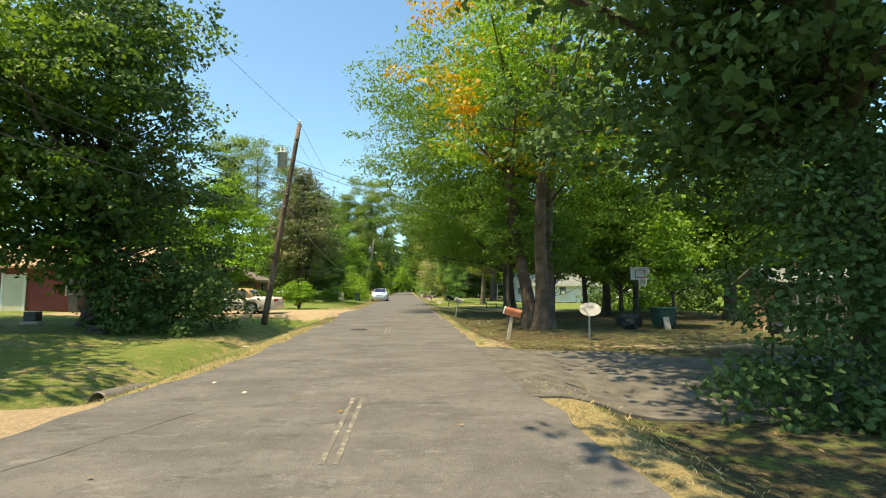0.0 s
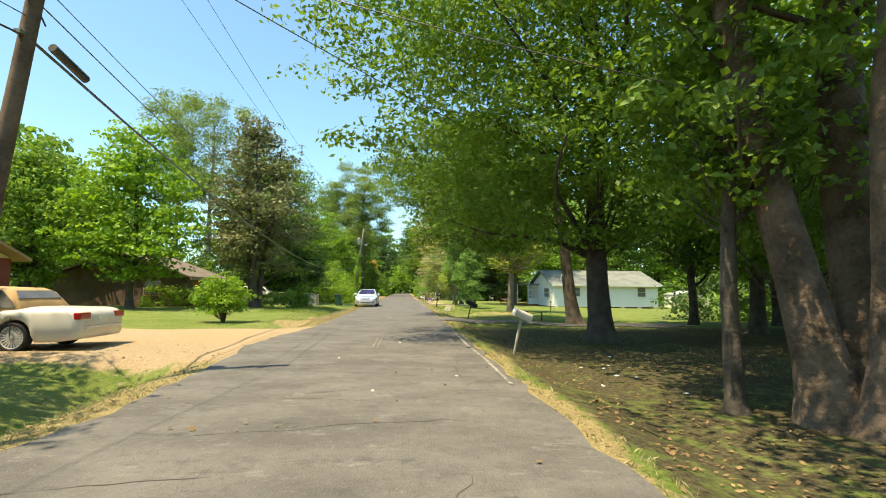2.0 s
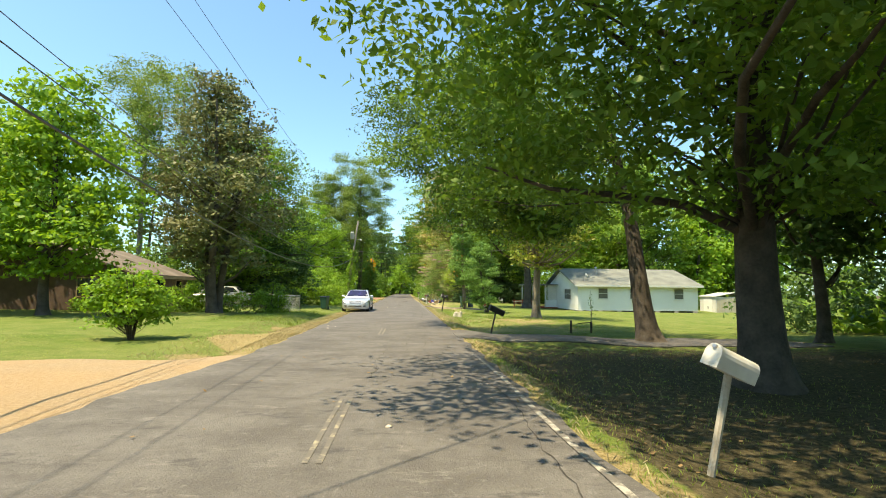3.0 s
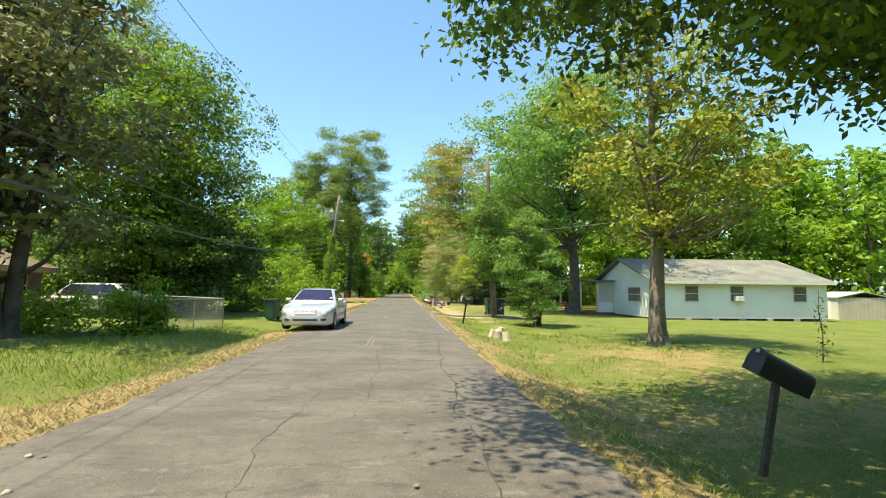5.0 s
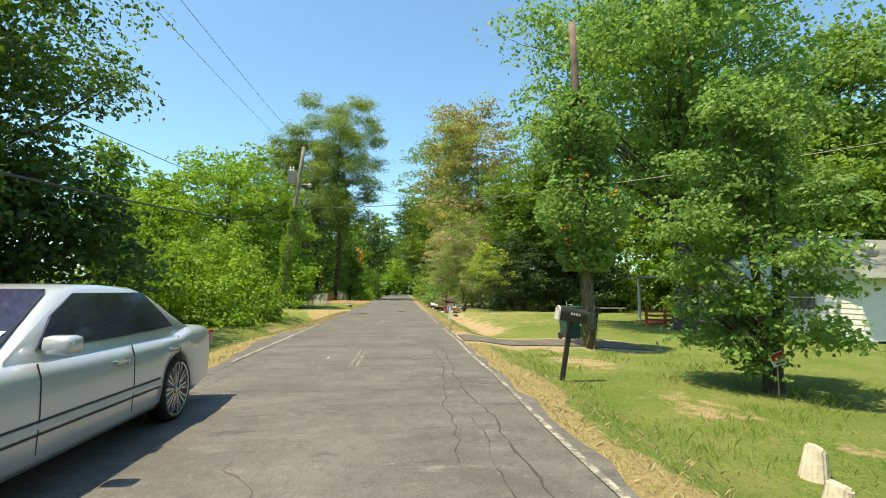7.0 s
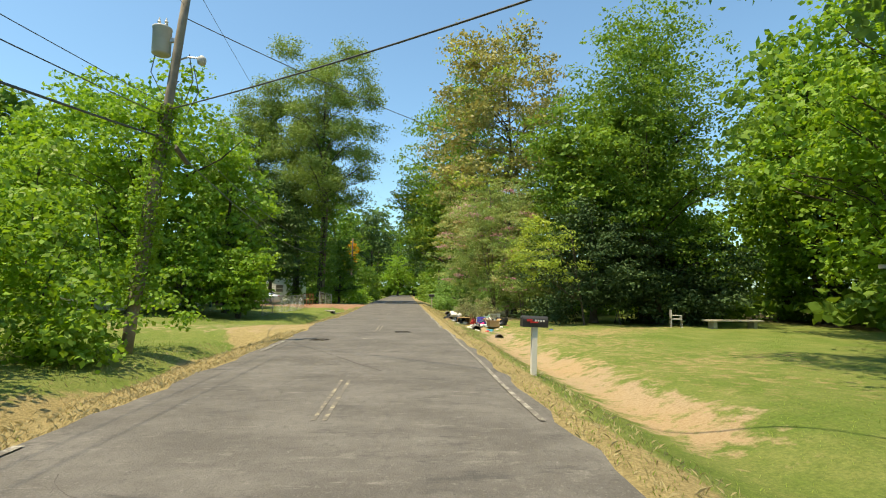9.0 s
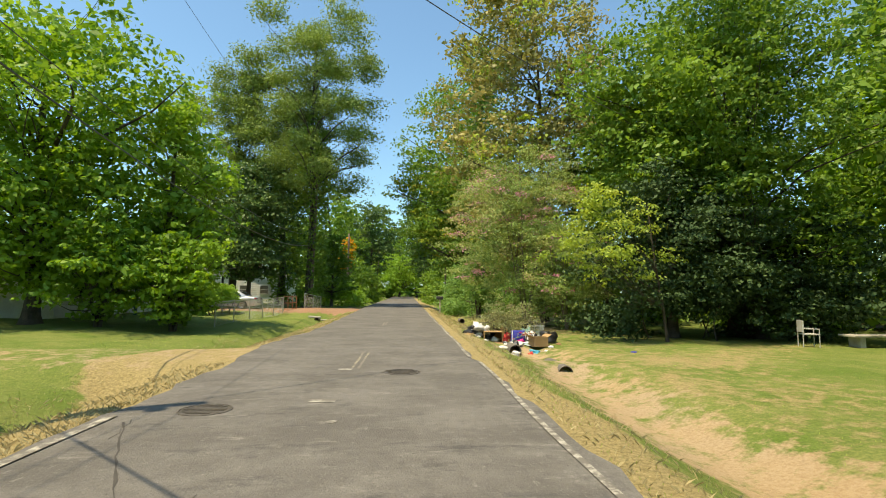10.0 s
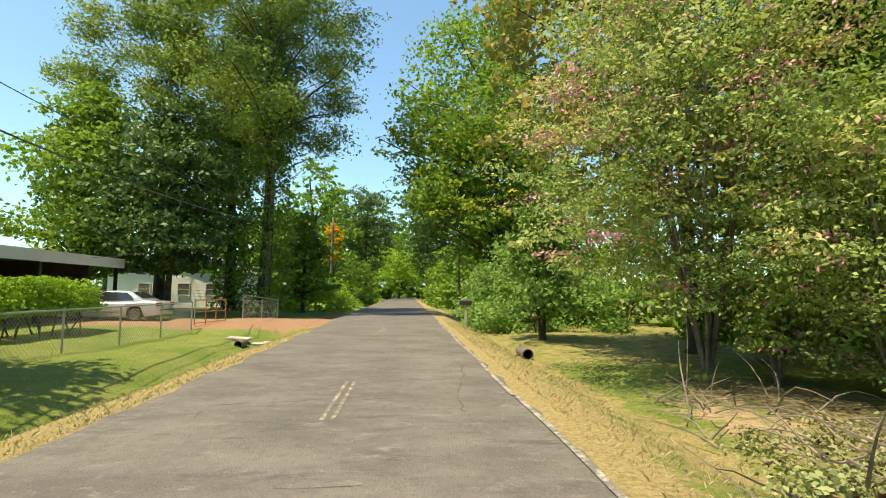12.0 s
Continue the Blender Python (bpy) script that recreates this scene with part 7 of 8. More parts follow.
part("body", bm, BIN_GREEN, tub)
part("lid", box(bmesh.new(), -0.52, 0.52, -0.42, 0.42, 0.86, 0.94, 0.03), BIN_GREEN, tub)
for sx in (-0.3, 0.3):
    part("wheel", lathe([(0.02, -0.03), (0.12, -0.03), (0.12, 0.03), (0.02, 0.03)], 14, Matrix.Translation((sx, -0.2, 0.12)) @ Matrix.Rotation(math.pi / 2, 4, "Y")), TYRE, tub)
panel = part("board", box(bmesh.new(), -0.16, 0.16, -0.02, 0.02, 0, 0.55, 0.015), WEATHERED, None)
panel.matrix_basis = pose(11.45, 21.68, gz(11.45, 21.68) - 0.01, -14, 0, 12)
tagged(panel, "pale board leaning against the green tub", "board")
barrel = thing("barrel", "dark metal drum in the shade", "barrel", 15.0, 19.8, gz(15.0, 19.8))
part("drum", lathe([(0.28, 0), (0.29, 0.02), (0.29, 0.28), (0.305, 0.3), (0.29, 0.32), (0.29, 0.58), (0.305, 0.6), (0.29, 0.62), (0.29, 0.86), (0.27, 0.88)], 20), BLACK_PLASTIC, barrel, smooth=True)
crumple("black rubbish bag on the shaded ground", "rubbish_bag", "rubbish bag", 9.9, 22.0, 0.4, 0.35, 0.35, BAG_BLACK, 3)
for k, (x, y) in enumerate(((4.3, 6.9), (4.9, 8.3), (3.9, 8.9), (5.6, 9.3), (3.2, 10.4), (3.9, 27.4), (4.3, 27.1), (4.6, 27.6), (4.2, 26.2), (4.5, 26.0), (4.7, 24.6), (3.6, 25.4), (5.4, 29.5))):
    crumple("scrap of pale plastic litter on the verge", "litter_scrap", "litter", x, y, 0.05, 0.04, 0.03, BAG_WHITE if k % 2 else CLOTH_PALE, 20 + k, 0.6, detail=2)

sap = thing("sapling", "thin half-bare sapling on the lawn", "sapling", 10.5, 52.5, gz(10.5, 52.5))
part("stem", tube([(0, 0, -0.05), (0.03, 0, 0.7), (-0.04, 0.02, 1.3), (-0.02, 0, 1.8)], [0.02, 0.016, 0.012, 0.006], 6), BARK, sap)
g = np.random.default_rng(61)
quads_ob("foliage", leaf_arrays(np.stack([g.normal(size=90) * 0.08, g.normal(size=90) * 0.08, g.uniform(0.1, 1.6, 90) ** 1.0], -1), 0.1, 0.05, 0.4), LEAF_DEEP, sap)
rail = thing("low_rail", "broken low wooden rail in the shaded grass", "rail", 7.6, 46.2, gz(7.6, 46.2))
for dx, hh in ((-0.35, 0.55), (0.55, 0.5)):
    part("post", box(bmesh.new(), dx - 0.04, dx + 0.04, -0.04, 0.04, -0.1, hh, 0.008), BARK, rail)
part("bar", tube([(-0.05, 0, 0.42), (0.55, 0, 0.47)], 0.025, 6), BARK, rail)

yard_sign = thing("yard_sign", "small red and white sign leaning at a tree trunk", "sign", 6.35, 64.3, gz(6.35, 64.3))
part("stake", tube([(0, 0, -0.1), (0, 0.03, 0.6)], 0.012, 6), STEEL, yard_sign)
sign_pose = Matrix.Translation((0, 0.0, 0.62)) @ Matrix.Rotation(radians(-14), 4, "X") @ Matrix.Rotation(radians(-16), 4, "Y")
part("panel", box(bmesh.new(), -0.13, 0.13, -0.012, 0.012, -0.1, 0.12, 0.01, sign_pose), PLATE_WHITE, yard_sign)
part("red_band", boxed(-0.115, 0.115, -0.018, -0.014, -0.005, 0.105, 0, sign_pose), RED_PAINT, yard_sign)
part("text_bar", boxed(-0.08, 0.08, -0.018, -0.014, -0.07, -0.05, 0, sign_pose), BLACK_PLASTIC, yard_sign)

# pale stones in a row at the verge
for k, (x, y, s) in enumerate(((3.55, 60.1, 0.16), (3.6, 59.5, 0.13), (3.55, 58.8, 0.18), (3.75, 58.45, 0.11), (3.65, 57.9, 0.17), (4.05, 60.9, 0.16))):
    bm = bmesh.new()
    bmesh.ops.create_cone(bm, cap_ends=True, segments=9, radius1=s * 0.85, radius2=s * 0.6, depth=s * 2.1)
    bmesh.ops.bevel(bm, geom=list(bm.edges), offset=s * 0.12, segments=2, affect="EDGES")
    for v in bm.verts:
        v.co += Vector((noise.noise(v.co * 5 + Vector((k, 0, 0))), noise.noise(v.co * 5 + Vector((0, k, 0))), noise.noise(v.co * 5 + Vector((0, 0, k))))) * s * 0.3
    ob = part("stone", bm, STONE, None, smooth=False)
    ob.matrix_basis = pose(x, y, gz(x, y) + s * 0.75, 8 * math.sin(k * 2.1), 10 * math.cos(k * 1.7), 50 * k)
    tagged(ob, "pale broken stone block at the verge", "stone", "stones at the verge")

# a garden chair and a pale bench on the lawn
for x, y, tn in ((13.9, 97.4, 70),):
    c = thing("garden_chair", "pale metal garden chair on the lawn", "garden chair", x, y, gz(x, y), tn)
    part("seat", boxed(-0.25, 0.25, -0.24, 0.24, 0.42, 0.45), GREY_PAINT, c)
    part("backrest", boxed(-0.25, 0.25, 0.24, 0.28, 0.5, 0.9), GREY_PAINT, c)
    for dx in (-0.23, 0.23):
        part("arm", tube([(dx, -0.22, 0.0), (dx, -0.22, 0.62), (dx, 0.26, 0.62), (dx, 0.26, 0.0)], 0.016, 6), GREY_PAINT, c)
bn = thing("bench", "pale concrete slab bench on the lawn", "bench", 17.3, 98.0, gz(17.3, 98))
part("slab", box(bmesh.new(), -1.5, 1.5, -0.35, 0.35, 0.38, 0.46, 0.02), CONCRETE, bn)
for dx in (-1.1, 1.1):
    part("leg", boxed(dx - 0.1, dx + 0.1, -0.25, 0.25, 0, 0.38), CONCRETE, bn)


# ---- culverts ----
def culvert(label, x, y, z, r=0.22, turn=0, length=0.9):
    ob = thing("culvert_pipe", label, "culvert pipe", x, y, z, turn)
    bm = bmesh.new()
    rings = []
    prof = [(r * (1.04 if k % 2 else 0.98), length * k / 24) for k in range(25)]
    prof = [(r * 0.9, 0.0)] + prof + [(r * 0.9, length)] + [(r * 0.9, length * k / 6) for k in range(5, 0, -1)]
    for rr, d in prof:
        rings.append([bm.verts.new((rr * math.cos(a), d, rr * math.sin(a))) for a in [2 * math.pi * k / 18 for k in range(18)]])
    for a, b in zip(rings, rings[1:] + rings[:1]):
        for k in range(18):
            bm.faces.new((a[k], a[(k + 1) % 18], b[(k + 1) % 18], b[k]))
    part("pipe", bm, PIPE_METAL, ob, smooth=True)
    part("end_plug", lathe([(r * 0.9, 0), (r * 0.9, 0.02)], 18, Matrix.Translation((0, length * 0.9, 0)) @ Matrix.Rotation(-math.pi / 2, 4, "X")), PIPE_METAL, ob)
    return ob


culvert("corrugated metal culvert pipe in the sandy ditch", 3.62, 97.15, gz(3.62, 96.6) + 0.12, 0.20, 0, 0.8)
crumple("white plastic bag in the culvert's mouth", "plastic_bag", "plastic bag", 3.58, 96.98, 0.17, 0.16, 0.13, BAG_WHITE, 51, 0.5)
culvert("dark culvert pipe under the earth crossing", 3.95, 92.94, gz(3.95, 92.3) + 0.12, 0.19, 0, 1.5)
culvert("corrugated culvert pipe under the clay drive", -5.95, 115.4, gz(-5.95, 115.4) + 0.08, 0.14, 0, 0.7)
culvert("small culvert pipe in the verge", 3.36, 110.9, gz(3.36, 110.9) + 0.14, 0.16)
culvert("culvert pipe end in the grass verge", -4.75, 8.3, gz(-4.75, 8.3) + 0.04, 0.2, -20)
for k, (x, y) in enumerate(((-6.3, 116.6), (-5.6, 116.9), (-5.2, 117.6))):
    ob = part("stone_slab", box(bmesh.new(), -0.4, 0.4, -0.3, 0.3, 0, 0.09, 0.02), CONCRETE, None)
    ob.matrix_basis = pose(x, y, gz(x, y) + 0.02, 0, 4, 25 * k)
    tagged(ob, "flat broken concrete slab on the verge", "slab", "slabs at the drive")


# ---- the rubbish heap at the verge ----
def carton(label, x, y, turn, w, d, h, material, open_side=True):
    ob = thing("cardboard_box", label, "cardboard box", x, y, gz(x, y) - 0.01, turn)
    t = 0.012
    for nm, a in (("bottom", (-w, w, -d, d, 0, t)), ("side", (-w, -w + t, -d, d, t, h)), ("side", (w - t, w, -d, d, t, h)), ("back", (-w + t, w - t, d - t, d, t, h))):
        part(nm, boxed(*a), material, ob)
    if open_side:
        part("top", boxed(-w, w, -d, d, h, h + t), material, ob)
        part("flap", boxed(-w, w, -t, 0, 0, h * 0.5, 0, Matrix.Translation((w * 0.0, -d, 0)) @ Matrix.Rotation(radians(115), 4, "X")), material, ob)
    else:
        part("front", boxed(-w + t, w - t, -d, -d + t, t, h), material, ob)
        for sx in (-1, 1):
            part("flap", boxed(0, w * 0.6, -d, d, 0, t, 0, Matrix.Translation((sx * w, 0, h)) @ Matrix.Rotation(radians(-30 if sx > 0 else 210), 4, "Y")), material, ob)
    return ob


carton("tan cardboard box lying open on its side", 3.14, 98.68, -4, 0.32, 0.28, 0.37, CARDBOARD)
crumple("crumpled grey packing paper inside the box", "paper", "paper", 3.19, 98.63, 0.16, 0.14, 0.14, DIRTY_WHITE, 30, 0.6, gz(3.19, 98.63) + 0.02)
carton("open cardboard box full of rubbish", 4.53, 97.76, 16, 0.26, 0.21, 0.31, CARDBOARD, False)
carton("damp cardboard box half buried in the heap", 3.30, 100.01, 12, 0.36, 0.3, 0.36, CARD_DARK, False)


def shopping_bag(label, x, y, turn, w, d, h):
    """An upright printed bag, slack at the top, with coloured patches on its face."""
    ob = thing("shopping_bag", label, "bag", x, y, gz(x, y) - 0.02, turn)
    bm = bmesh.new()
    rows = []
    for k in range(9):
        f = k / 8
        ring = []
        for j in range(16):
            a = 6.283 * j / 16
            c, s_ = math.cos(a), math.sin(a)
            q = Vector((math.copysign(abs(c) ** 0.5, c) * w * (1 - 0.1 * f), math.copysign(abs(s_) ** 0.5, s_) * d * (1 - 0.45 * f * f), h * f))
            q += Vector((noise.noise(q * 7), noise.noise(q * 7 + Vector((9, 0, 0))), noise.noise(q * 7 + Vector((0, 9, 0))) * f)) * 0.022
            ring.append(bm.verts.new(q))
        rows.append(ring)
    for a, b in zip(rows, rows[1:]):
        for j in range(16):
            bm.faces.new((a[j], a[(j + 1) % 16], b[(j + 1) % 16], b[j]))
    bm.faces.new(rows[0][::-1]), bm.faces.new(rows[-1])
    part("sack", bm, CLOTH_BLUE, ob, smooth=True)
    for k in range(16):
        u, v = 0.72 * math.sin(k * 2.4), 0.12 + 0.78 * (k * 0.618 % 1)
        sx, sz = 0.16 + 0.08 * math.sin(k * 1.7), 0.05 + 0.03 * math.cos(k * 2.9)
        bm = bmesh.new()
        bmesh.ops.create_uvsphere(bm, u_segments=10, v_segments=6, radius=1)
        for q in bm.verts:
            q.co = Vector((q.co.x * sx * w, q.co.y * 0.006, (q.co.z + 0.5 * q.co.x * math.sin(k)) * sz * h)) + Vector((u * w, -d * (1 - 0.45 * v * v) - 0.022, v * h))
        part("printed_patch", bm, (CLOTH_RED, CLOTH_RED, CLOTH_CYAN, CLOTH_PINK, CLOTH_DULL)[k % 5], ob, smooth=True)
    part("edge_band", tube([(-w * 0.93, -d * 0.95, 0.02), (-w * 0.9, -d * 0.85, h * 0.5), (-w * 0.83, -d * 0.5, h)], 0.018, 6), BAG_WHITE, ob)
    return ob


shopping_bag("blue and red printed shopping bag on the heap", 4.07, 98.82, 4, 0.27, 0.14, 0.44)
crumple("crumpled white plastic bag on the rubbish heap", "plastic_bag", "plastic bag", 2.67, 99.11, 0.34, 0.28, 0.24, BAG_WHITE, 31, 0.6, gz(2.67, 99.11) + 0.16)
crumple("torn white plastic bag on the rubbish heap", "plastic_bag", "plastic bag", 2.90, 99.01, 0.24, 0.2, 0.24, BAG_WHITE, 44, 0.8, gz(2.90, 99.01) + 0.14)
crumple("black rubbish bag under the white bag", "rubbish_bag", "rubbish bag", 2.53, 99.16, 0.36, 0.34, 0.26, BAG_BLACK, 32, 0.5)
crumple("black rubbish bag beside the damp box", "rubbish_bag", "rubbish bag", 3.01, 98.99, 0.34, 0.26, 0.24, BAG_BLACK, 45, 0.5)
crumple("white sheet beside the black bags", "cloth", "cloth", 2.54, 99.09, 0.34, 0.2, 0.1, CLOTH_WHITE, 42, 0.7)
crumple("tan rag at the lane's edge", "cloth", "cloth", 2.33, 98.71, 0.2, 0.14, 0.06, CARDBOARD, 43, 0.7)
crumple("red cloth over the printed bag", "cloth", "cloth", 3.72, 99.09, 0.2, 0.12, 0.2, CLOTH_RED, 34, 0.6)
crumple("tan paper sack behind the printed bag", "paper_sack", "sack", 3.67, 99.32, 0.22, 0.2, 0.4, CARDBOARD, 46, 0.5)
crumple("magenta cloth on the ground", "cloth", "cloth", 4.07, 98.48, 0.2, 0.12, 0.12, CLOTH_PINK, 35, 0.6)
crumple("white sheet spread before the printed bag", "cloth", "cloth", 3.87, 98.16, 0.44, 0.22, 0.09, CLOTH_WHITE, 36, 0.75)
crumple("pale blue sheet on the ground", "cloth", "cloth", 4.23, 98.05, 0.3, 0.2, 0.08, CLOTH_PALE, 37, 0.7)
crumple("dark round hat on the sheet", "hat", "hat", 3.79, 97.87, 0.13, 0.12, 0.13, BAG_BLACK, 47, 0.25)
crumple("pale flattened shoe on the grass", "shoe", "shoe", 3.30, 97.55, 0.2, 0.08, 0.08, DIRTY_WHITE, 48, 0.3)
crumple("cyan cloth before the open box", "cloth", "cloth", 4.32, 97.41, 0.24, 0.12, 0.1, CLOTH_CYAN, 38, 0.7)
crumple("crumpled red scrap of cloth", "cloth", "cloth", 4.18, 97.32, 0.12, 0.08, 0.1, CLOTH_RED, 39, 0.6)
crumple("teal cloth behind the printed bag", "cloth", "cloth", 4.45, 99.20, 0.24, 0.16, 0.4, CLOTH_DULL, 49, 0.6)
crumple("black bag full of rubbish beside the box", "rubbish_bag", "rubbish bag", 5.08, 98.63, 0.44, 0.32, 0.34, BAG_BLACK, 40, 0.5)
for k in range(9):
    crumple("orange and white scrap on the black bag", "paper_scrap", "litter", 4.12 + 0.055 * k % 0.58, 98.34 + 0.05 * (k % 4), 0.045, 0.035, 0.03, (RUST, DIRTY_WHITE, CARDBOARD)[k % 3], 80 + k, 0.6, gz(4.97, 98.45) + 0.33 + 0.02 * (k % 3), detail=2)
crumple("black and white patterned cloth heap", "patterned_cloth", "cloth", 4.54, 98.63, 0.3, 0.24, 0.36, ZEBRA, 41, 0.6)
crumple("black and white patterned cloth trailing on the ground", "patterned_cloth", "cloth", 4.41, 98.28, 0.24, 0.2, 0.2, ZEBRA, 50, 0.7)
for k, (x, y, m_) in enumerate(((2.60, 98.51, CLOTH_WHITE), (2.83, 98.22, BAG_WHITE), (3.46, 97.93, CLOTH_WHITE), (2.37, 99.49, BAG_WHITE), (3.60, 98.39, BAG_BLACK), (4.91, 97.53, CLOTH_WHITE), (5.31, 97.99, CARD_DARK), (2.95, 99.12, CLOTH_RED), (6.9, 95.70, CLOTH_BLUE), (3.58, 98.71, BAG_WHITE), (2.89, 99.17, CLOTH_CYAN), (4.68, 97.30, BAG_WHITE))):
    crumple("small scrap of rubbish on the ground", "rubbish_scrap", "litter", x, y, 0.12, 0.09, 0.06, m_, 70 + k, 0.7, detail=2)
crate = thing("plastic_crate", "grey slatted plastic crate in the heap", "crate", 4.91, 99.78, gz(4.91, 99.78) + 0.15, 6)
part("floor", boxed(-0.3, 0.3, -0.2, 0.2, 0, 0.02), GREY_PAINT, crate)
for k in range(9):
    part("slat", boxed(-0.3 + 0.07 * k, -0.26 + 0.07 * k, -0.21, -0.19, 0.22, 0.36), GREY_PAINT, crate)
part("front", boxed(-0.3, 0.3, -0.2, -0.18, 0.02, 0.22), GREY_PAINT, crate)
part("rim", boxed(-0.32, 0.32, -0.22, -0.17, 0.36, 0.4), GREY_PAINT, crate)
for sx in (-0.3, 0.28):
    part("end", boxed(sx, sx + 0.02, -0.17, 0.2, 0.02, 0.4), GREY_PAINT, crate)
tub = thing("tub", "black plastic tub in the heap", "tub", 4.60, 99.90, gz(4.60, 99.90) + 0.02)
part("body", lathe([(0.13, 0), (0.16, 0.55), (0.19, 0.57), (0.19, 0.6), (0.05, 0.62)], 18), BLACK_PLASTIC, tub, smooth=True)
# cut branches
brush = thicket("pile of cut branches with wilted pale leaves", 2.9, 4.7, 99.3, 100.7, 2.3, 0.06, LEAF_DEAD, 320, 1.0, "brush_pile", "brush pile", 0.3, ragged=0.85, second=(LEAF_SAGE, 0.3))
g = np.random.default_rng(5)
bm = bmesh.new()
for k in range(60):
    a = Vector((g.uniform(-1.2, 1.3), g.uniform(-0.6, 0.6), g.uniform(0.1, 0.8)))
    d = Vector(g.normal(size=3))
    d.z = abs(d.z) * 0.5
    limb(bm, a, a + d.normalized() * g.uniform(0.5, 1.15), 0.014, 0.004, g, 4)
part("branch", bm, BARK_PALE, brush)["kind"] = "stuff"
# drift of dead brush near the ditch further on
thicket("low heap of dry brush on the verge", 3.4, 5.4, 101.6, 103.0, 0.35, 0.06, LEAF_DEAD, 321, 0.3, "brush_pile", "brush pile", 0.3, ragged=0.6)
bl = thing("brush_pile", "bare grey twigs heaped by the myrtle", "brush pile", 4.6, 103.6, gz(4.6, 103.6))
bm = bmesh.new()
for k in range(46):
    a = Vector((g.uniform(-1.2, 1.6), g.uniform(-1.4, 1.6), 0.03))
    d = Vector((g.normal(), g.normal(), abs(g.normal()) * 0.35))
    limb(bm, a, a + d.normalized() * g.uniform(0.5, 1.5), 0.014, 0.004, g, 4, -0.1)
part("twig", bm, BARK_PALE, bl)["kind"] = "stuff"
# yard clutter by the red house
for k, (x, y) in enumerate(((-14.9, 21.4), (-10.9, 18.8))):
    st = thing("planter", "low black planter on a pale stand" if k == 0 else "dark low wooden stand on the lawn", "planter", x, y, gz(x, y))
    part("stand", boxed(-0.32, 0.32, -0.2, 0.2, 0, 0.12), WEATHERED if k == 0 else BARK, st)
    part("pot", box(bmesh.new(), -0.25, 0.25, -0.18, 0.18, 0.12, 0.5 if k == 0 else 0.3, 0.04), BLACK_PLASTIC, st)
log = thing("branch", "fallen pale branch on the lawn", "branch", -5.0, 17.0, gz(-5.0, 17.0) + 0.03)
part("wood", tube([(-0.4, 0.3, 0), (0, 0, 0.03), (0.4, -0.2, 0)], [0.03, 0.035, 0.02], 6), WEATHERED, log)

# ---- road marks, cracks and covers ----
def ribbon(name, pts, width, z, material, parent):
    """A flat strip with a little thickness along a ground line."""
    bm = bmesh.new()
    rows = []
    for i, p in enumerate(pts):
        d = (Vector(pts[min(i + 1, len(pts) - 1)]) - Vector(pts[max(i - 1, 0)])).normalized()
        n = Vector((-d.y, d.x))
        w_ = width[i] if hasattr(width, "__len__") else width
        rows.append((bm.verts.new((p[0] + n.x * w_ / 2, p[1] + n.y * w_ / 2, z)), bm.verts.new((p[0] - n.x * w_ / 2, p[1] - n.y * w_ / 2, z))))
    for a, b in zip(rows, rows[1:]):
        bm.faces.new((a[0], a[1], b[1], b[0]))
    return part(name, bm, material, parent)


for k in range(-1, 14):
    y0 = 16.6 + 12.3 * k
    for dx in (-0.06, 0.06):
        x = -0.62 - 0.0025 * y0 + dx
        ribbon("centre_line", [(x, y0 + s) for s in np.linspace(0, 2.5, 6)], 0.05, 0.005, YELLOW_LINE, road)
for y0, y1, x in ((58, 76, 1.66), (78, 92, 1.62), (92, 104, 1.52), (104, 122, 1.50), (24, 36, 1.66)):
    ribbon("edge_line", [(x + 0.02 * math.sin(s), s) for s in np.arange(y0, y1, 0.7)], 0.07, 0.005, WHITE_LINE, road)
for y0, y1 in ((66.5, 77.5), (84.5, 87.0)):
    ribbon("edge_line", [(-3.18 - (s - y0) * 0.012, s) for s in np.arange(y0, y1, 0.6)], 0.10, 0.005, WHITE_LINE, road)

g = np.random.default_rng(17)


def crack(x0, y0, x1, y1, width=0.035, wander=0.07):
    n = max(4, int(math.hypot(x1 - x0, y1 - y0) / 0.16))
    off = np.cumsum(g.normal(size=n + 1)) * wander * 0.35
    off -= np.linspace(off[0], off[-1], n + 1)
    d = np.array((x1 - x0, y1 - y0)) / math.hypot(x1 - x0, y1 - y0)
    pts = [(x0 + (x1 - x0) * f - d[1] * o, y0 + (y1 - y0) * f + d[0] * o) for f, o in zip(np.linspace(0, 1, n + 1), off)]
    ribbon("crack", pts, list(width * g.uniform(0.1, 0.6, n + 1)), 0.003, CRACK, road)


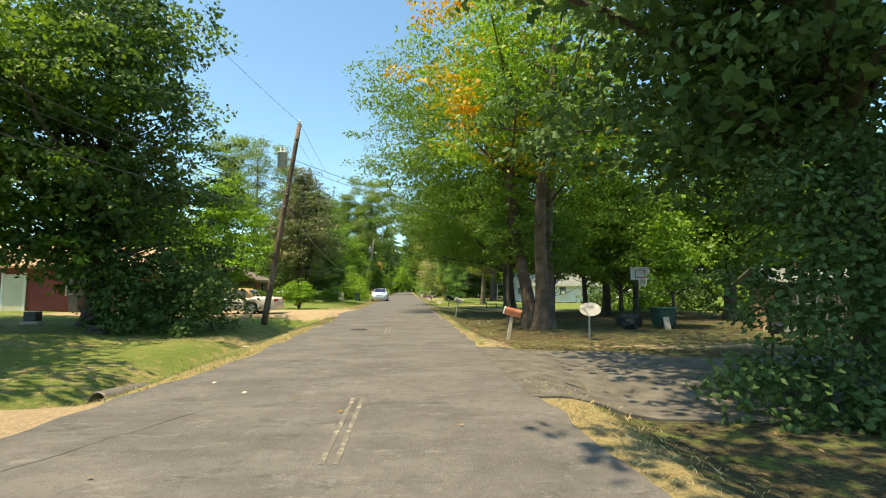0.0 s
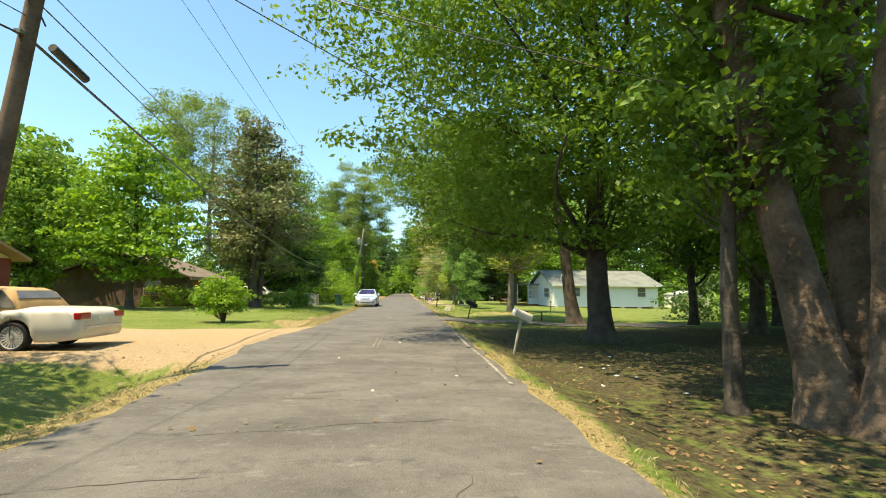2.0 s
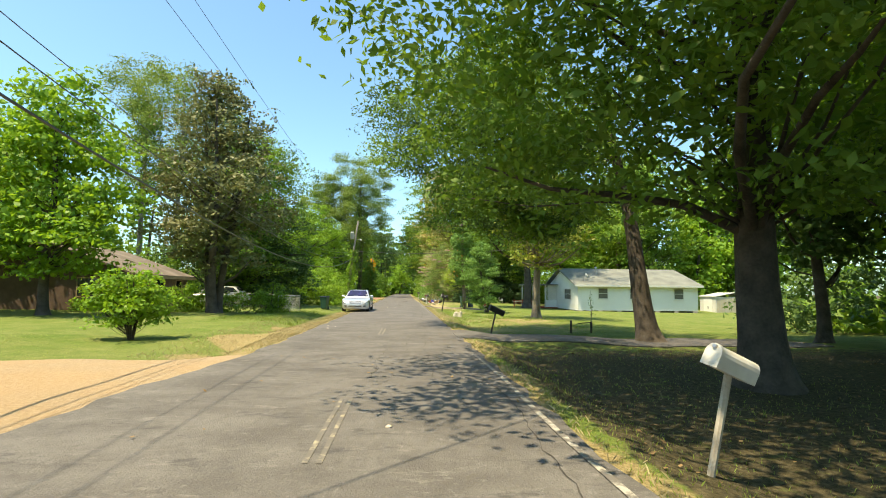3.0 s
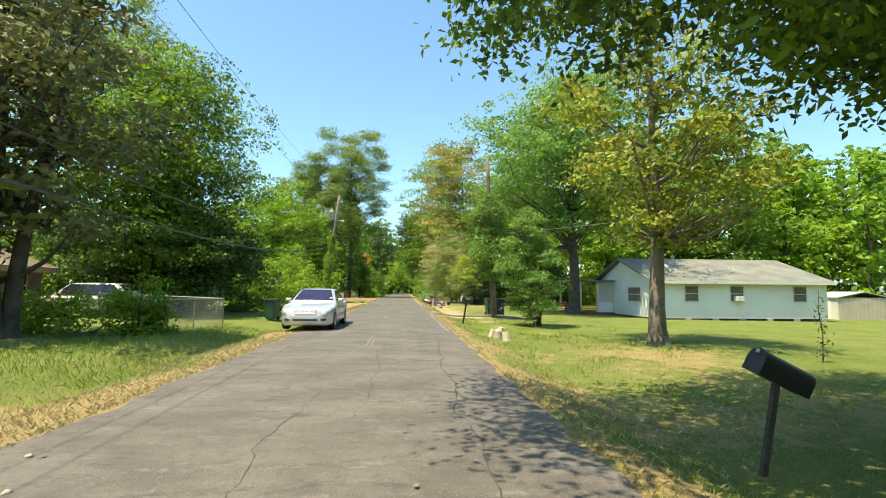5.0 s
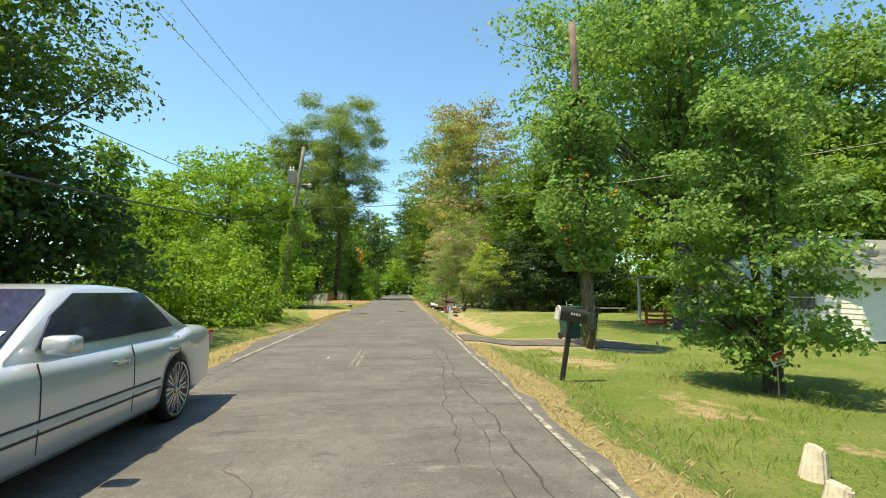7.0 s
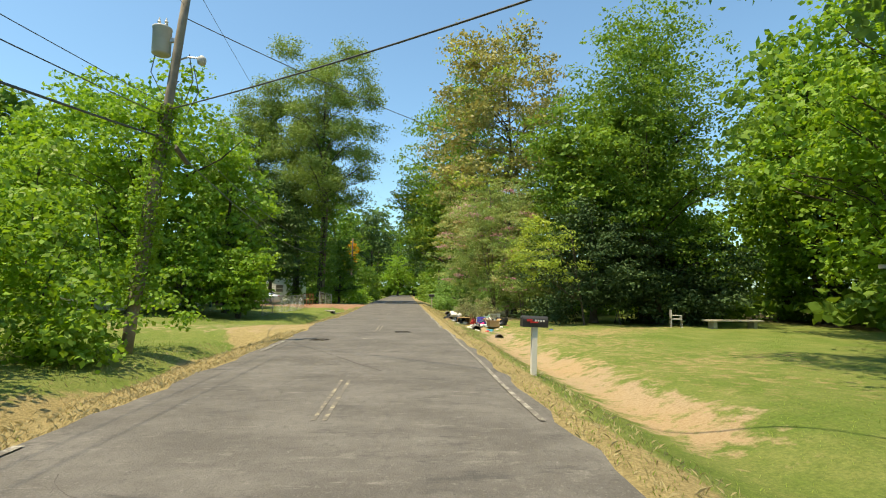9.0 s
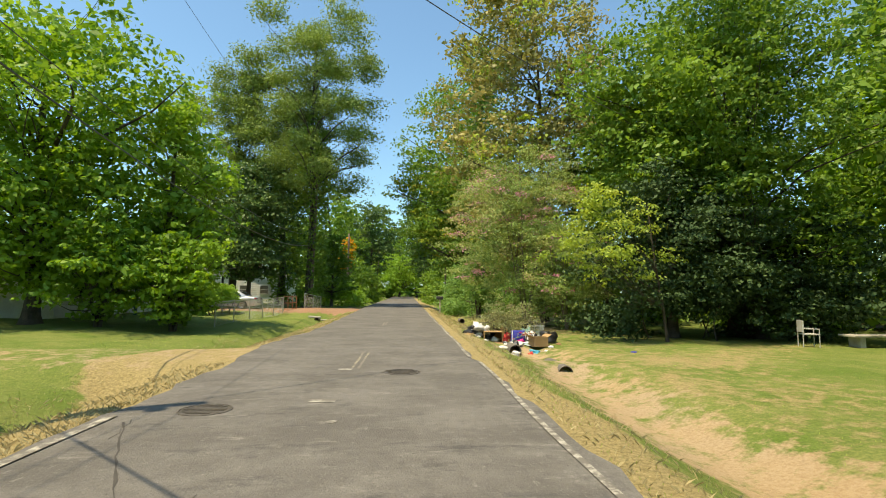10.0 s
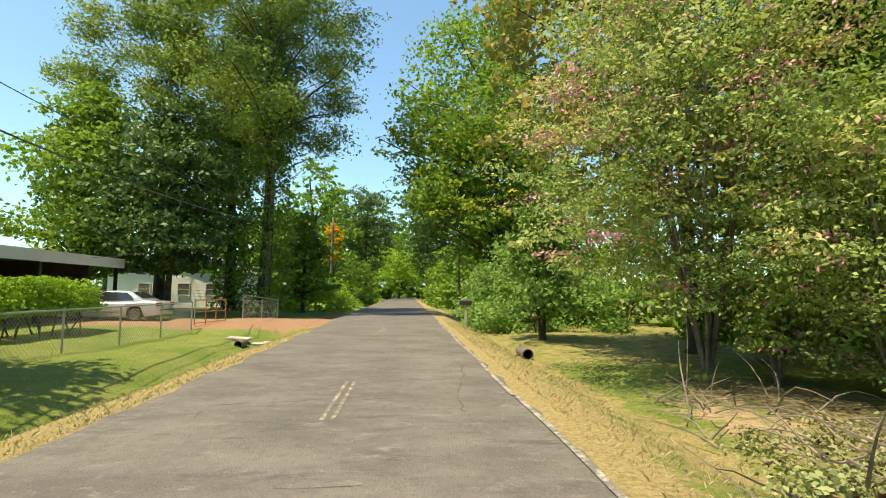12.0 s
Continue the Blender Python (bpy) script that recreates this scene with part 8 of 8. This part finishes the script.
for a in ((0.75, 46.5, 0.95, 71.0, 0.05), (0.98, 24.5, 1.15, 34.0, 0.03), (0.62, 52.0, 0.9, 62.0, 0.03), (0.55, 33.0, 0.85, 46.0, 0.03), (-0.35, 47.0, -0.5, 56.0, 0.03),
          (-3.3, 14.8, -1.2, 15.1, 0.03), (-2.9, 16.8, -0.8, 16.6, 0.03), (-3.2, 20.0, -1.4, 20.4, 0.025), (-2.2, 9.2, -0.7, 13.0, 0.03), (-3.2, 57.0, -1.2, 56.6, 0.03),
          (-2.95, 86.6, -0.3, 81.5, 0.05, 0.03), (-2.4, 103.5, -0.6, 103.9, 0.04), (-3.0, 111.0, 0.2, 111.5, 0.03), (0.7, 103.0, 1.1, 117.0, 0.025),
          (-1.2, 40.0, -1.0, 48.0, 0.02), (0.3, 66.0, 1.6, 66.5, 0.02), (0.6, 60.5, 0.9, 68.5, 0.035), (-2.0, 21.5, 0.4, 22.0, 0.03), (-1.6, 23.2, -0.2, 23.0, 0.025),
          (0.4, 7.0, 1.5, 7.5, 0.02), (-3.6, 3.0, -2.2, 6.5, 0.03), (-0.5, 33.0, -0.3, 40.0, 0.02), (0.1, 36.5, 0.5, 42.0, 0.02)):
    crack(*a)
for k in range(90):
    x, y = g.uniform(-3.1, 1.6), g.uniform(2, 125)
    crack(x, y, x + g.normal() * 0.5, y + g.normal() * 1.0, 0.016, 0.2)


def manhole(x, y, r, label):
    ob = thing("manhole_cover", label, "manhole cover", x, y, 0.0)
    part("ring", lathe([(r * 1.12, -0.05), (r * 1.12, 0.006), (r * 1.02, 0.008), (r * 1.01, -0.01)], 32), BRASS_PLATE, ob)
    part("lid", lathe([(r, -0.05), (r, 0.005), (r * 0.1, 0.007)], 32), BRASS_PLATE, ob)
    for k in range(-3, 4):
        w_ = math.sqrt(max(r * r * 0.8 - (k * r * 0.25) ** 2, 0))
        part("rib", boxed(-w_, w_, k * r * 0.25 - 0.012, k * r * 0.25 + 0.012, 0.004, 0.012), BRASS_PLATE, ob)


manhole(-1.68, 18.05, 0.31, "round cast iron manhole cover in the asphalt")
manhole(0.02, 90.0, 0.3, "dark round manhole cover in the asphalt")
manhole(-2.3, 87.15, 0.28, "round manhole cover near the lane's edge")
for x, y, w_, d in ((-0.99, 87.6, 0.35, 0.2), (-1.02, 90.3, 0.25, 0.15), (-0.72, 86.5, 0.1, 0.12)):
    ribbon("paint_mark", [(x - w_ / 2, y), (x, y + 0.02), (x + w_ / 2, y)], d, 0.005, WHITE_LINE, road)
for x, y in ((-2.9, 8.0), (-2.2, 7.2), (0.9, 24.8), (-0.4, 23.6), (-1.3, 27.0), (-2.8, 43.8), (-2.6, 44.4), (-3.0, 45.2), (-1.4, 67.0), (-0.1, 30.0)):
    ob = crumple("pale pebble or scrap on the asphalt", "pebble", "pebble", x, y, 0.05, 0.04, 0.025, STONE, x * 3 + y, 0.4, 0.01, detail=1)

# ---- grass, straw and fallen leaves ----
g = np.random.default_rng(23)


def blades(x, y, length, width, lean=0.5):
    """Upright bent blades: a quad each."""
    n = len(x)
    z = ground_height(x, y)
    a = g.uniform(0, 2 * np.pi, n)
    side = np.stack([np.cos(a), np.sin(a), np.zeros(n)], -1) * (width * g.uniform(0.6, 1.3, n))[:, None]
    b = g.uniform(0, 2 * np.pi, n)
    ln = length * g.uniform(0.5, 1.3, n)
    bend = np.stack([np.cos(b), np.sin(b), np.zeros(n)], -1) * (ln * lean * g.uniform(0.2, 1.4, n))[:, None]
    root = np.stack([x, y, z - 0.01], -1)
    up = np.stack([np.zeros(n), np.zeros(n), ln], -1)
    v = np.stack([root - side, root + side, root + bend * 0.35 + up * 0.6 + side * 0.6, root + bend + up * 0.95], 1)
    return v.reshape(-1, 3)


def scatter(n, x0, x1, y0, y1, toward=None):
    x = g.uniform(x0, x1, n) if toward is None else toward + (x1 - x0) * g.uniform(0, 1, n) ** 1.8 * (1 if toward == x0 else -1)
    return x, g.uniform(y0, y1, n)


def keep_grass(x, y):
    drive = np.maximum(on_drive(x, y, DRIVES_LEFT, -1), on_drive(x, y, DRIVES_RIGHT, 1))
    sandy = step(76, 80, y) * (1 - step(97.6, 98.8, y)) * bump_at(x, 4.0, 1.2)
    bank = 0.85 * (x < 0) * (step(37, 40, y) * (1 - step(46, 50, y)) * (1 - step(1.6, 2.6, road_left(y) - x)) + step(76, 79, y) * (1 - step(94, 97, y)) * (1 - step(2.2, 3.4, road_left(y) - x)))
    return (g.uniform(0, 1, len(x)) > np.maximum(np.maximum(drive, sandy), bank) * 1.15) & ((x > ROAD_RIGHT + 0.04) | (x < road_left(y) - 0.05))


parts_ = []
for n, x0, x1, y0, y1, tw, ln, wd in ((20000, -12.0, -3.4, 3, 62, -3.4, 0.075, 0.006), (11000, -10.0, -3.5, 62, 122, -3.5, 0.09, 0.007), (10000, 1.9, 9.0, 26, 48, 1.9, 0.08, 0.006), (18000, 1.9, 12.0, 44, 80, 1.9, 0.07, 0.006), (11000, 1.9, 12.0, 80, 122, 1.9, 0.06, 0.006),
                                      (4500, -9.5, -5.2, 50, 62, None, 0.2, 0.008), (3000, 2.6, 5.0, 56, 70, None, 0.07, 0.006), (1800, 2.3, 4.4, 98, 118, None, 0.1, 0.006), (900, -8.5, -6.2, 76, 90, None, 0.14, 0.006)):
    x, y = scatter(int(n * 1.15), x0, x1, y0, y1, tw)
    k = keep_grass(x, y)
    parts_.append(blades(x[k], y[k], ln * 0.62, wd * 0.75))
grass = quads_ob("grass", np.concatenate(parts_), GRASS_BLADE)
tagged(grass, "green grass blades over the lawns and verges", "grass", kind="stuff")
parts_ = []
for n, x0, x1, y0, y1, tw in ((16000, -5.2, -3.4, 2, 125, -3.4), (13000, 1.84, 3.2, 2, 125, 1.84), (9000, -7.0, -3.4, 38, 56, -3.4), (7000, -6.4, -3.4, 76, 100, -3.4), (1800, 2.4, 6.5, 46, 60, None)):
    x, y = scatter(n, x0, x1, y0, y1, tw)
    k = ((x > ROAD_RIGHT + 0.04) | (x < road_left(y) - 0.05)) & (np.maximum(on_drive(x, y, DRIVES_LEFT, -1), on_drive(x, y, DRIVES_RIGHT, 1)) < 0.5) & ((x < 0) | (y < 12.5) | (y > 38) | (x < ROAD_RIGHT + 0.35))
    parts_.append(blades(x[k], y[k], 0.065, 0.005, 1.1))
straw = quads_ob("dry_grass", np.concatenate(parts_), STRAW_BLADE)
tagged(straw, "dry straw-coloured grass along the asphalt", "grass", kind="stuff")
# weeds standing in clumps
x = np.concatenate([np.full(60, cx) + g.normal(size=60) * 0.22 for cx in (-5.6, -6.0, -5.2, -6.6, -7.4, -5.0, 3.4, 3.9, 4.4, 3.2, 4.8, 5.2)])
y = np.concatenate([np.full(60, cy) + g.normal(size=60) * 0.3 for cy in (50.5, 52.8, 48.5, 55.0, 56.4, 46.6, 61.5, 59.0, 62.6, 66.8, 58.0, 60.2)])
spots = np.stack([g.uniform(2.6, 9.5, 70), g.uniform(48, 71, 70)], -1).repeat(50, 0)
x, y = np.concatenate([x, spots[:, 0] + g.normal(size=3500) * 0.2]), np.concatenate([y, spots[:, 1] + g.normal(size=3500) * 0.25])
weeds = quads_ob("tall_weeds", blades(x, y, 0.12, 0.004, 0.6), GRASS_BLADE)
tagged(weeds, "tall weeds standing on the verges", "weeds", kind="stuff")

x, y = np.concatenate([g.uniform(2.3, 14, 3600), g.normal(4.6, 1.6, 2000), g.uniform(-10, -3.6, 700), g.uniform(-3.2, 1.7, 120)]), np.concatenate([g.uniform(3, 40, 3600), g.normal(17.5, 3.5, 2000), g.uniform(8, 30, 700), g.uniform(2, 50, 120)])
k = (x > 1.9) | (x < -3.5) | (np.arange(len(x)) > 6299)
z = np.maximum(ground_height(x[k], y[k]), np.where((x[k] > ROAD_LEFT) & (x[k] < ROAD_RIGHT), 0.004, -9))
c = np.stack([x[k], y[k], z + 0.012], -1)
n_ = len(c)
a = g.uniform(0, 6.283, n_)
d = np.stack([np.cos(a), np.sin(a), g.normal(size=n_) * 0.25], -1) * g.uniform(0.018, 0.045, n_)[:, None]
s = np.stack([-np.sin(a), np.cos(a), g.normal(size=n_) * 0.3], -1) * g.uniform(0.012, 0.028, n_)[:, None]
fall = quads_ob("fallen_leaves", np.stack([c - d, c + s, c + d, c - s], 1).reshape(-1, 3) + np.array((0, 0, 0.008)), LITTER)
tagged(fall, "dry fallen leaves scattered under the trees", "fallen leaves", kind="stuff")
